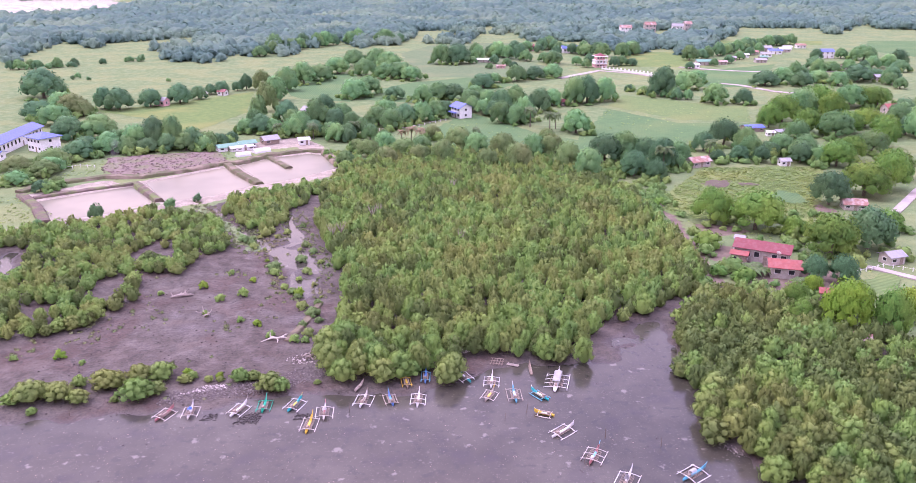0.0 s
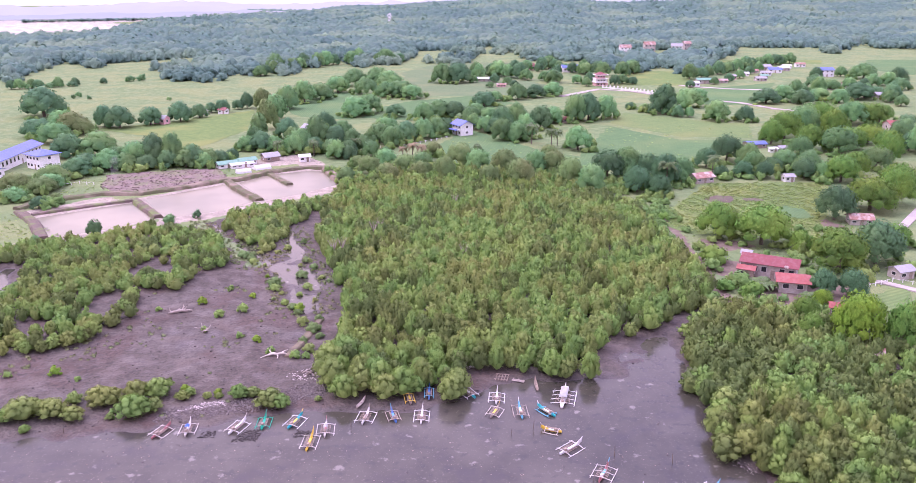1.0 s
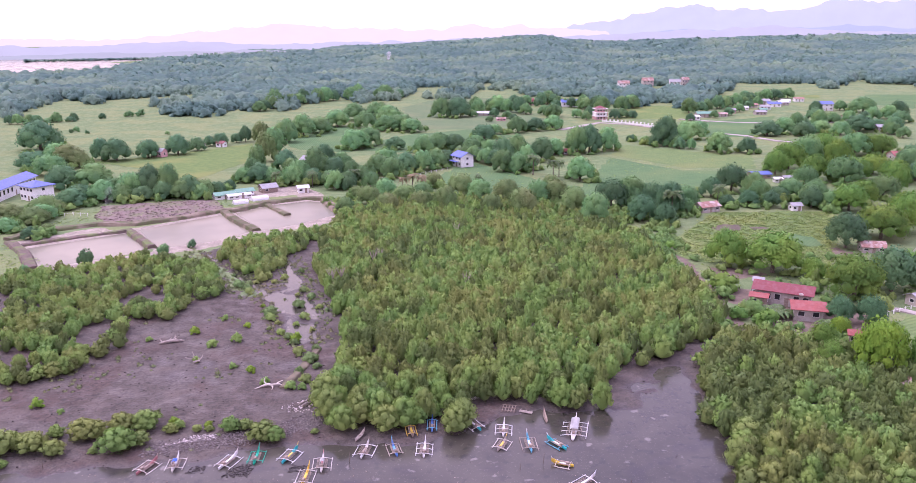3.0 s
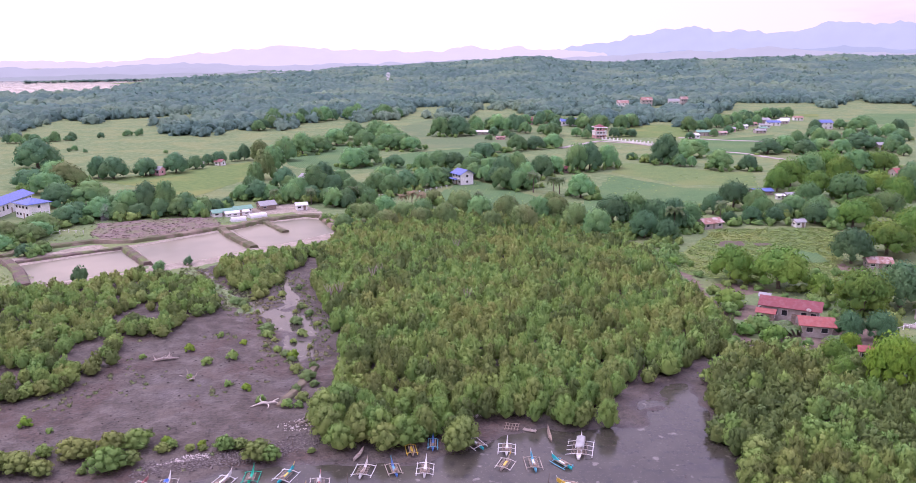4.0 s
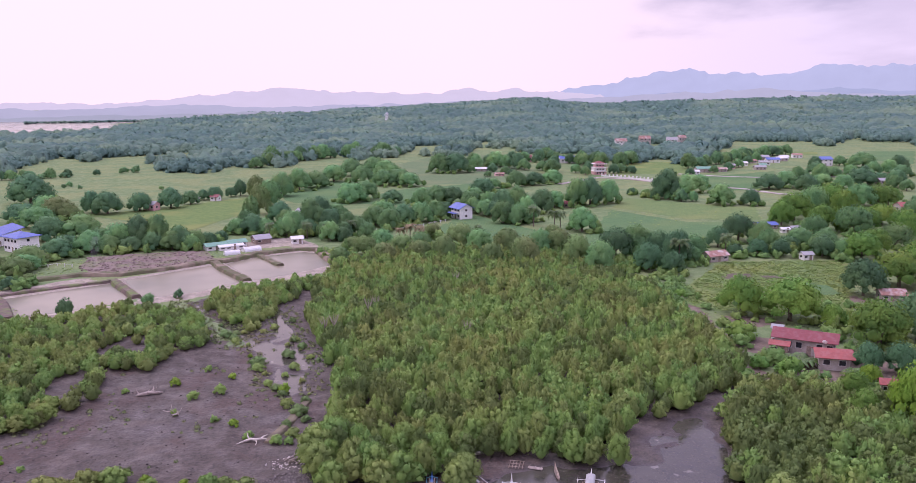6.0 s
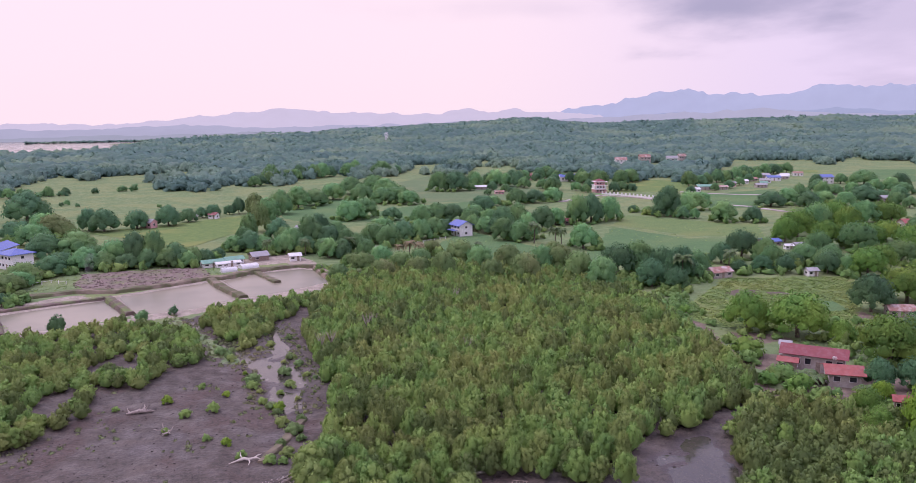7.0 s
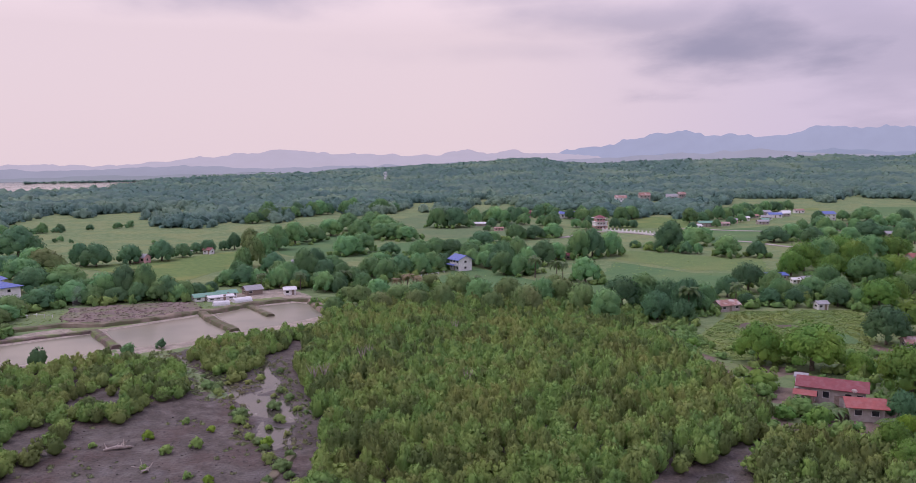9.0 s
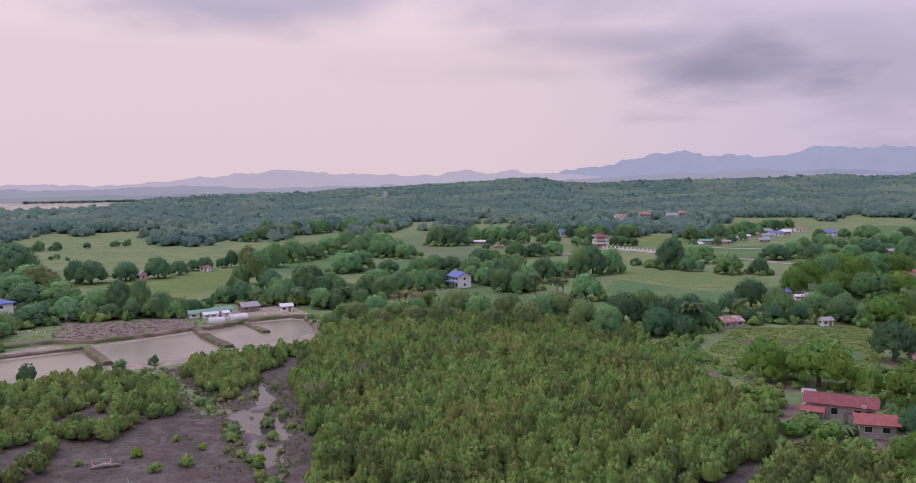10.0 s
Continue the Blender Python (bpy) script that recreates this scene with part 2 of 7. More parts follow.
F_PASTURE = field_material("pasture_grass", (0.125, 0.172, 0.085), (0.105, 0.152, 0.076), (0.145, 0.178, 0.088))
F_CROP = field_material("green_crop", (0.108, 0.182, 0.076), (0.09, 0.158, 0.068), (0.128, 0.19, 0.078), row=-20)
F_YELLOW = field_material("ripening_crop", (0.152, 0.21, 0.078), (0.12, 0.182, 0.07), (0.175, 0.215, 0.082), row=60)
F_ROUGH = field_material("rough_meadow", (0.138, 0.19, 0.064), (0.104, 0.158, 0.056), (0.172, 0.2, 0.07))
F_TILLED = material("turned_soil", (0.185, 0.143, 0.122), (0.125, 0.098, 0.085), scale=0.6, rough=0.95, bump=0.45, bump_scale=1.6, stain=(0.14, 0.14, 0.08), stain_scale=0.12)
F_PLOUGHED = material("ploughed_plot", (0.105, 0.083, 0.062), (0.075, 0.062, 0.046), scale=0.6, rough=0.95, bump=0.45, bump_scale=1.6, stain=(0.1, 0.11, 0.055), stain_scale=0.3)


def water_material():
    """Thin turbid water over mud: gloss broken by wind patches and silt."""
    m = material("turbid_tidal_water", (0.05, 0.046, 0.036), (0.037, 0.034, 0.027), scale=0.22, rough=0.1, spec=0.38, stain=(0.064, 0.059, 0.047), stain_scale=0.06)
    nt = m.node_tree
    N, L = nt.nodes.new, nt.links.new
    b = nt.nodes["Principled BSDF"]
    geo = N("ShaderNodeNewGeometry")
    n = N("ShaderNodeTexNoise")
    n.inputs["Scale"].default_value, n.inputs["Detail"].default_value = 0.06, 5
    L(geo.outputs["Position"], n.inputs["Vector"])
    r = N("ShaderNodeMapRange")
    r.inputs["From Min"].default_value, r.inputs["From Max"].default_value = 0.35, 0.65
    r.inputs["To Min"].default_value, r.inputs["To Max"].default_value = 0.06, 0.22
    L(n.outputs[0], r.inputs["Value"])
    L(r.outputs[0], b.inputs["Roughness"])
    w = N("ShaderNodeTexNoise")
    w.inputs["Scale"].default_value, w.inputs["Detail"].default_value = 1.6, 3
    L(geo.outputs["Position"], w.inputs["Vector"])
    bp = N("ShaderNodeBump")
    bp.inputs["Strength"].default_value, bp.inputs["Distance"].default_value = 0.12, 0.1
    L(w.outputs[0], bp.inputs["Height"])
    L(bp.outputs[0], b.inputs["Normal"])
    # weed and silt showing through in small patches
    source = b.inputs["Base Color"].links[0].from_socket
    for scale, lo, hi, colour in ((0.55, 0.56, 0.66, (0.026, 0.026, 0.025)), (1.9, 0.6, 0.7, (0.11, 0.1, 0.08)), (0.16, 0.54, 0.68, (0.034, 0.03, 0.032)), (0.42, 0.64, 0.7, (0.19, 0.175, 0.155)), (6.0, 0.66, 0.72, (0.2, 0.185, 0.16))):
        spots, cut, mix = N("ShaderNodeTexNoise"), N("ShaderNodeMapRange"), N("ShaderNodeMixRGB")
        spots.inputs["Scale"].default_value, spots.inputs["Detail"].default_value = scale, 6
        L(geo.outputs["Position"], spots.inputs["Vector"])
        cut.inputs["From Min"].default_value, cut.inputs["From Max"].default_value, cut.inputs["To Max"].default_value = lo, hi, 0.6
        L(spots.outputs[0], cut.inputs["Value"])
        mix.inputs[2].default_value = (*colour, 1)
        L(cut.outputs[0], mix.inputs[0])
        L(source, mix.inputs[1])
        source = mix.outputs[0]
    L(source, b.inputs["Base Color"])
    return m


WATER = water_material()


def ground_material():
    """Mud, grass, sand and bare earth, blended where the zones of the plan meet with a broken edge."""
    m = bpy.data.materials.new("coastal_ground")
    m.use_nodes = True
    nt = m.node_tree
    N, L = nt.nodes.new, nt.links.new
    b = nt.nodes["Principled BSDF"]
    geo = N("ShaderNodeNewGeometry")

    def noise_at(scale, detail=4):
        n = N("ShaderNodeTexNoise")
        n.inputs["Scale"].default_value, n.inputs["Detail"].default_value = scale, detail
        L(geo.outputs["Position"], n.inputs["Vector"])
        return n.outputs[0]

    def ramp(value, lo, hi, a=0.0, z=1.0):
        r = N("ShaderNodeMapRange")
        for k, v in zip(("From Min", "From Max", "To Min", "To Max"), (lo, hi, a, z)):
            r.inputs[k].default_value = v
        L(value, r.inputs["Value"])
        return r.outputs[0]

    def blend(fac, c1, c2):
        x = N("ShaderNodeMixRGB")
        for k, c in ((1, c1), (2, c2)):
            if isinstance(c, tuple):
                x.inputs[k].default_value = (*c, 1)
            else:
                L(c, x.inputs[k])
        L(fac, x.inputs[0])
        return x.outputs[0]

    big, mid, fine = noise_at(0.045), noise_at(0.3), noise_at(1.7)
    mud = blend(ramp(mid, 0.35, 0.65), (0.081, 0.064, 0.051), (0.053, 0.043, 0.035))
    mud = blend(ramp(big, 0.42, 0.6), mud, (0.086, 0.074, 0.062))
    mud = blend(ramp(noise_at(0.075, 5), 0.5, 0.6, 0, 0.6), mud, (0.077, 0.049, 0.040))
    mud = blend(ramp(fine, 0.5, 0.66, 0, 0.7), mud, (0.037, 0.030, 0.026))
    mud = blend(ramp(noise_at(0.9, 6), 0.55, 0.64, 0, 0.55), mud, (0.031, 0.026, 0.023))
    mud = blend(ramp(noise_at(0.16, 6), 0.55, 0.64, 0, 0.6), mud, (0.114, 0.095, 0.079))
    mud = blend(ramp(noise_at(4.2, 5), 0.53, 0.66, 0, 0.7), mud, (0.026, 0.023, 0.021))
    mud = blend(ramp(noise_at(2.6, 6), 0.57, 0.68, 0, 0.55), mud, (0.123, 0.106, 0.088))
    # where the tide has only just left, the mud is dark and shines
    height = N("ShaderNodeSeparateXYZ")
    L(geo.outputs["Position"], height.inputs[0])
    wet = ramp(height.outputs["Z"], 0.02, 0.16, 1.0, 0.0)
    mud = blend(ramp(wet, 0, 1, 0, 0.55), mud, (0.045, 0.038, 0.039))
    grass = blend(ramp(mid, 0.35, 0.65), (0.15, 0.2, 0.09), (0.126, 0.177, 0.08))
    grass = blend(ramp(big, 0.45, 0.6), grass, (0.176, 0.208, 0.092))
    grass = blend(ramp(fine, 0.5, 0.68, 0, 0.6), grass, (0.1, 0.144, 0.062))
    sand = blend(ramp(mid, 0.35, 0.65), (0.33, 0.29, 0.235), (0.24, 0.21, 0.17))
    sand = blend(ramp(fine, 0.52, 0.66, 0, 0.7), sand, (0.16, 0.14, 0.11))
    earth = blend(ramp(mid, 0.35, 0.65), (0.18, 0.142, 0.112), (0.125, 0.1, 0.082))

    def zone(name):
        a = N("ShaderNodeAttribute")
        a.attribute_name = name
        add = N("ShaderNodeMath")
        add.operation = "ADD"
        L(a.outputs["Fac"], add.inputs[0])
        L(ramp(noise_at(0.55, 5), 0.3, 0.7, -0.35, 0.35), add.inputs[1])
        return ramp(add.outputs[0], 0.42, 0.58)

    col = blend(zone("zone_grass"), mud, grass)
    col = blend(zone("zone_earth"), col, earth)
    col = blend(zone("zone_sand"), col, sand)
    L(col, b.inputs["Base Color"])
    a = N("ShaderNodeAttribute")
    a.attribute_name = "zone_grass"
    sheen = N("ShaderNodeMath")
    sheen.operation = "SUBTRACT"
    L(ramp(mid, 0.35, 0.6, 0.6, 0.95), sheen.inputs[0])
    L(ramp(wet, 0, 1, 0, 0.4), sheen.inputs[1])
    L(sheen.outputs[0], b.inputs["Roughness"])
    L(ramp(a.outputs["Fac"], 0, 1, 0.35, 0.03), b.inputs["Specular IOR Level"])
    bp = N("ShaderNodeBump")
    bp.inputs["Strength"].default_value, bp.inputs["Distance"].default_value = 0.8, 0.3
    L(fine, bp.inputs["Height"])
    L(bp.outputs[0], b.inputs["Normal"])
    return m


GROUND = ground_material()


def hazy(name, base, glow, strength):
    """Distance: faint relief, with the haze in front of it painted in as emission."""
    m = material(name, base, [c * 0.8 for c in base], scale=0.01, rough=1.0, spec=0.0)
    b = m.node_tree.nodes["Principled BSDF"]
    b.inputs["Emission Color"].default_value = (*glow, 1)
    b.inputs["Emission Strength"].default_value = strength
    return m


# glow colours stand in for the haze between camera and hills
HAZE_NEAR = hazy("haze_glow_ridge_woods", (0.06, 0.07, 0.08), (0.47, 0.44, 0.56), 0.98)
HAZE_FAR = hazy("haze_glow_far_hills", (0.06, 0.06, 0.07), (0.66, 0.54, 0.59), 0.98)
HAZE_PLAIN = hazy("haze_glow_far_plain", (0.07, 0.075, 0.08), (0.47, 0.42, 0.49), 0.87)

# ---------------------------------------------------------------- mesh tools


def make_mesh(name, verts, tris=None, quads=None, mat=None, smooth=False, normals=None):
    me = bpy.data.meshes.new(name)
    tris = np.zeros((0, 3), int) if tris is None else np.asarray(tris, int).reshape(-1, 3)
    quads = np.zeros((0, 4), int) if quads is None else np.asarray(quads, int).reshape(-1, 4)
    verts = np.asarray(verts, np.float32)
    me.vertices.add(len(verts))
    me.vertices.foreach_set("co", verts.ravel())
    loops = np.concatenate([tris.ravel(), quads.ravel()]).astype(np.int32)
    me.loops.add(len(loops))
    me.loops.foreach_set("vertex_index", loops)
    starts = np.concatenate([np.arange(len(tris)) * 3, len(tris) * 3 + np.arange(len(quads)) * 4]).astype(np.int32)
    me.polygons.add(len(starts))
    me.polygons.foreach_set("loop_start", starts)
    if smooth or normals is not None:
        me.polygons.foreach_set("use_smooth", np.ones(len(starts), bool))
    me.update(calc_edges=True)
    if normals is not None:
        me.normals_split_custom_set_from_vertices(np.asarray(normals, np.float32))
    if mat:
        me.materials.append(mat)
    return me


def part(name, bm, mat, parent=None, label=""):
    me = bpy.data.meshes.new(name)
    bm.to_mesh(me)
    bm.free()
    me.materials.append(mat)
    ob = new(name, me)
    if parent:
        ob.parent = parent
    if label:
        tagged(ob, label)
    return ob


def thing(name, m, label, category, group=""):
    ob = new(name)
    ob.empty_display_size = 0.3
    ob.matrix_basis = m
    return tagged(ob, label, category, group)


def box(bm, x0, x1, y0, y1, z0, z1):
    v = [bm.verts.new((x, y, z)) for z in (z0, z1) for x, y in ((x0, y0), (x1, y0), (x1, y1), (x0, y1))]
    for f in ((3, 2, 1, 0), (4, 5, 6, 7), (0, 1, 5, 4), (1, 2, 6, 5), (2, 3, 7, 6), (3, 0, 4, 7)):
        bm.faces.new([v[i] for i in f])
    return bm


def tube(bm, points, radii, sides=6):
    """A tapered round bar through the points."""
    rings = []
    for i, p in enumerate(points):
        p = Vector(p)
        a, b = Vector(points[max(i - 1, 0)]), Vector(points[min(i + 1, len(points) - 1)])
        axis = (b - a).normalized()
        side = axis.cross((0, 0, 1) if abs(axis.z) < 0.9 else (1, 0, 0)).normalized()
        up = side.cross(axis)
        rings.append([bm.verts.new(p + (side * math.cos(k * math.tau / sides) + up * math.sin(k * math.tau / sides)) * radii[i]) for k in range(sides)])
    for r, s in zip(rings, rings[1:]):
        for k in range(sides):
            bm.faces.new((r[k], r[(k + 1) % sides], s[(k + 1) % sides], s[k]))
    bm.faces.new(rings[0][::-1])
    bm.faces.new(rings[-1])
    return bm


def lattice_noise(x, y, cell, seed):
    """Smooth value noise from -1 to 1."""
    table = np.random.default_rng(seed).uniform(-1, 1, (256, 256))
    u, v = x / cell, y / cell
    i, j = np.floor(u).astype(int), np.floor(v).astype(int)
    f, g = u - i, v - j
    f, g = f * f * (3 - 2 * f), g * g * (3 - 2 * g)
    T = lambda a, b: table[a % 256, b % 256]
    return (T(i, j) * (1 - f) + T(i + 1, j) * f) * (1 - g) + (T(i, j + 1) * (1 - f) + T(i + 1, j + 1) * f) * g


def inside(poly, x, y):
    """Signed distance to a polygon's edge, positive within it."""
    best, odd = np.full(np.shape(x), 1e9), np.zeros(np.shape(x), bool)
    for (ax, ay), (bx, by) in zip(poly, poly[1:] + poly[:1]):
        dx, dy = bx - ax, by - ay
        k = np.clip(((x - ax) * dx + (y - ay) * dy) / (dx * dx + dy * dy + 1e-9), 0, 1)
        best = np.minimum(best, np.hypot(x - ax - k * dx, y - ay - k * dy))
        if ay != by:
            odd ^= ((ay > y) != (by > y)) & (x < (bx - ax) * (y - ay) / (by - ay) + ax)
    return np.where(odd, best, -best)


def step(v, lo, hi):
    k = np.clip((v - lo) / (hi - lo), 0, 1)
    return k * k * (3 - 2 * k)


# ---------------------------------------------------------------- plan of the coast
BAY = [(-400, 40), (-200, 95), (-80, 106), (-71, 107), (-60, 110), (-49, 111), (-41, 113), (-33, 115), (-25, 116), (-17, 117.5), (-11, 118), (-4, 121), (2, 126),
       (9, 128), (15, 126), (22, 128), (24, 136), (31, 145), (39, 149), (39, 135), (38, 124), (39, 114), (37, 108), (38, 104), (42, 99), (46, 92), (60, 60), (120, -60), (-400, -60)]
CREEK = [(-67, 205), (-62, 207), (-57, 198), (-51, 189), (-49, 192), (-51, 200), (-56, 214), (-53, 217), (-47, 203), (-42, 187), (-36, 172), (-33, 158), (-37, 156), (-42, 160), (-45, 168), (-48, 178), (-53, 185), (-59, 194)]
POOL = [(-80, 225), (-76, 224), (-73, 214), (-75, 213)]
MARSH = [(-84, 225), (-80, 224), (-71, 212), (-60, 199), (-52, 186), (-58, 184), (-66, 197), (-74, 205), (-80, 214)]
DITCH = [(-82, 213), (-80, 215), (-73, 204), (-74, 202)]
PUDDLE = [(-117, 173), (-117, 183), (-113, 183), (-107, 167), (-110, 160)]
MUD = [(-130, 118), (-97, 129), (-81, 136), (-73, 145), (-70, 151), (-78, 168), (-64, 165), (-59, 181), (-74, 214), (-69, 226), (-49, 219), (-38, 181), (-29, 153), (-29, 131), (-22, 122),
       (24, 138), (40, 150), (40, 100), (45, 90), (-60, 90), (-130, 100)]
SEA = [(-600, 1190), (-590, 1290), (-640, 1450), (-640, 1590), (-560, 1900), (-640, 2300), (-900, 3000), (-3600, 3700), (-4500, 900), (-1200, 700), (-880, 1040), (-720, 1110)]
POND_A = [(-133, 227), (-111, 246), (-97, 227), (-106, 215), (-113, 210), (-120, 208)]
POND_B = [(-137, 233), (-122, 250), (-119, 247), (-133, 231)]
POND_C = [(-109, 250), (-89, 272), (-72, 248), (-81, 235), (-94, 227)]
POND_D = [(-85, 274), (-77, 287), (-63, 295), (-57, 292), (-49, 272), (-60, 257), (-69, 249)]
PONDS = (POND_A, POND_B, POND_C, POND_D)
BANK = [(-129, 198), (-117, 208), (-104, 214), (-93, 225), (-82, 232), (-69, 247), (-57, 258), (-49, 272), (-47, 261), (-59, 250), (-67, 240), (-82, 225), (-92, 218), (-108, 207), (-121, 199), (-127, 192)]
YARD = [(-85, 319), (-74, 324), (-62, 311), (-49, 283), (-51, 278), (-63, 297), (-71, 304), (-83, 299), (-94, 291), (-91, 305)]
TRAIL = [(54, 232), (56.6, 232), (57.2, 214), (56.4, 200), (57.6, 189), (56.2, 178), (56.2, 168), (58, 162), (66, 158), (66, 156), (56, 159.5), (53.6, 163), (53.8, 170), (54, 179), (55.2, 189), (54, 200), (54.8, 214)]
MANGO_SHADE = [(58, 204), (64, 211), (72, 208), (73, 203), (64, 197)]
HOUSE_YARD = [(58, 186), (64, 192), (70, 188), (86, 172), (80, 160), (66, 160), (60, 172)]
FIELD_EARTH = [(96, 228), (103, 230), (108, 222), (101, 219)]

MAIN = [(-24, 121), (-19, 120), (-11, 120.5), (-5, 121), (-1, 129), (10, 128), (16, 126), (20.5, 127), (23, 137.5), (29.5, 144), (38, 150.5), (52, 162), (54, 180), (52, 212), (49, 236),
        (41, 256), (30, 272), (17, 284), (-10, 292), (-34, 286), (-47, 264), (-46, 231), (-46, 212), (-34, 176), (-27, 153), (-28, 136)]
EAST = [(35.5, 126), (36.5, 115), (34, 107), (38.5, 98.5), (41.5, 91.5), (60, 74), (105, 74), (100, 120), (84, 134), (72, 146), (62, 158), (54, 161), (41, 149)]
WEST = [(-140, 122), (-96, 130), (-83, 134), (-77, 138), (-73, 145), (-71, 153), (-78, 167), (-66, 168), (-66, 179), (-61, 183), (-70, 205), (-83, 217), (-92, 217), (-108, 206), (-126, 195), (-145, 187)]
MIDDLE = [(-74, 216), (-54, 195), (-53, 205), (-52, 219), (-46, 249), (-64, 240), (-74, 230)]

TIDAL = [(-150, 100), (-150, 190), (-126, 194), (-97, 210), (-84, 213), (-74, 232), (-46, 250), (-44, 268), (-30, 284), (-10, 290), (15, 280), (38, 254), (48, 236), (51, 212), (53, 180), (52, 162), (62, 156), (72, 145), (84, 133), (100, 118), (105, 60), (-150, 60)]
INLET = [(8, 112), (14, 122), (22, 124), (24, 133), (31, 141), (36, 144), (35, 133), (33, 122), (34, 114), (31, 106), (24, 104), (16, 107)]

HILLS = ((-570, 1700, 6, 130), (-25, 1780, 16, 190), (-190, 1680, 7, 110), (145, 1830, 18, 90), (370, 1900, 18, 200), (690, 1950, 26, 330), (1220, 2000, 28, 420), (-350, 1900, 7, 160), (300, 1700, 12, 70), (520, 1750, 15, 80), (620, 1600, 8, 60), (820, 1800, 16, 90), (980, 1700, 11, 80), (1120, 1900, 15, 100), (-700, 1750, 5, 80))


def hill(x, y):
    z = np.zeros(np.shape(x))
    for cx, cy, amp, wide in HILLS:
        z = z + amp * np.exp(-(((x - cx) / wide) ** 2 + ((y - cy) / (wide * 0.9)) ** 2))
    return z


def land(x, y):
    """Height of the bare ground."""
    x, y = np.asarray(x, float), np.asarray(y, float)
    wob = 1.6 * lattice_noise(x, y, 9, 3) + 0.8 * lattice_noise(x, y, 3.1, 4)
    z = 0.42 + (1 - step(y, 200, 215)) * (0.10 * lattice_noise(x, y, 14, 5) + 0.04 * lattice_noise(x, y, 2.5, 6))
    mud = step(inside(MUD, x, y) + wob, -3, 3)
    z = z - mud * (0.20 - 0.10 * lattice_noise(x, y, 7, 8) - 0.07 * lattice_noise(x, y, 2.2, 9))
    z = z - 0.95 * step(inside(BAY, x, y) + wob, -1, 9)
    z = z + step(inside(INLET, x, y), -2, 5) * (0.50 + 0.15 * lattice_noise(x, y, 5, 31) + 0.09 * lattice_noise(x, y, 1.9, 32))
    for poly, deep in ((CREEK, 0.36 + 0.16 * lattice_noise(x, y, 4, 33)), (POOL, 0.5), (DITCH, 0.55), (PUDDLE, 0.55)):
        z = z - deep * step(inside(poly, x, y) + wob * 0.6, -1.5, 2)
    for poly in PONDS:
        z = z - 1.0 * step(inside(poly, x, y), -0.5, 1.5)
    z = z - 3.0 * step(inside(SEA, x, y) + 15 * lattice_noise(x, y, 90, 11), -10, 40)
    far = step(y, 700, 1400)
    return z + far * (2.0 * (1 - step(inside(SEA, x, y), -200, 0)) + hill(x, y))


def graded(lo, hi, fine_lo, fine_hi, fine, mid_hi=None, mid=4.0):
    """Grid lines: fine within a stretch, ever wider beyond it."""
    lines = list(np.arange(fine_lo, fine_hi, fine))
    s, v = fine, fine_lo
    while v > lo:
        s *= 1.13
        v -= s
        lines.insert(0, v)
    s, v = fine, lines[-1]
    while v < hi:
        s = min(s * 1.13, mid) if mid_hi and v < mid_hi else s * 1.13
        v += s
        lines.append(v)
    return np.array(lines)


def grid_faces(nx, ny):
    i, j = np.meshgrid(np.arange(nx - 1), np.arange(ny - 1), indexing="ij")
    a = (i * ny + j).ravel()
    return np.stack([a, a + ny, a + ny + 1, a + 1], 1)


def build_ground():
    xs = graded(-5200, 5200, -150, 130, 1.4)
    ys = graded(-1500, 5600, 70, 330, 1.4, 760, 5.0)
    X, Y = np.meshgrid(xs, ys, indexing="ij")
    x, y = X.ravel(), Y.ravel()
    me = make_mesh("ground", np.stack([x, y, land(x, y)], 1), quads=grid_faces(len(xs), len(ys)), mat=GROUND, smooth=True)
    wob = 1.5 * lattice_noise(x, y, 6, 21)
    bay = np.maximum(inside(BAY, x, y), inside(MUD, x, y))
    bay = np.maximum(bay, inside(TIDAL, x, y))
    zones = {"zone_grass": np.maximum(step(-bay + wob, -2, 3), 0.8 * step(inside(MARSH, x, y) + wob, -1, 2))}
    sand = np.maximum(inside(BANK, x, y) + 0.4 * wob, inside(YARD, x, y) + wob)
    for poly in PONDS:
        sand = np.maximum(sand, np.where(inside(poly, x, y) > -2.0, 1.5, -9))
    zones["zone_sand"] = step(sand, -1.0, 1.2)
    earth = np.maximum(inside(TRAIL, x, y) + 0.3 * wob, np.maximum(np.maximum(inside(HOUSE_YARD, x, y), inside(MANGO_SHADE, x, y)) + wob, inside(FIELD_EARTH, x, y) + wob))
    zones["zone_earth"] = step(earth, -1.2, 1.2)
    for key, val in zones.items():
        at = me.attributes.new(key, "FLOAT", "POINT")
        at.data.foreach_set("value", val.astype(np.float32))
    tagged(new("ground", me), "grey-brown tidal mud flat rising to flat green coastal farmland", "ground", kind="structure")


build_ground()


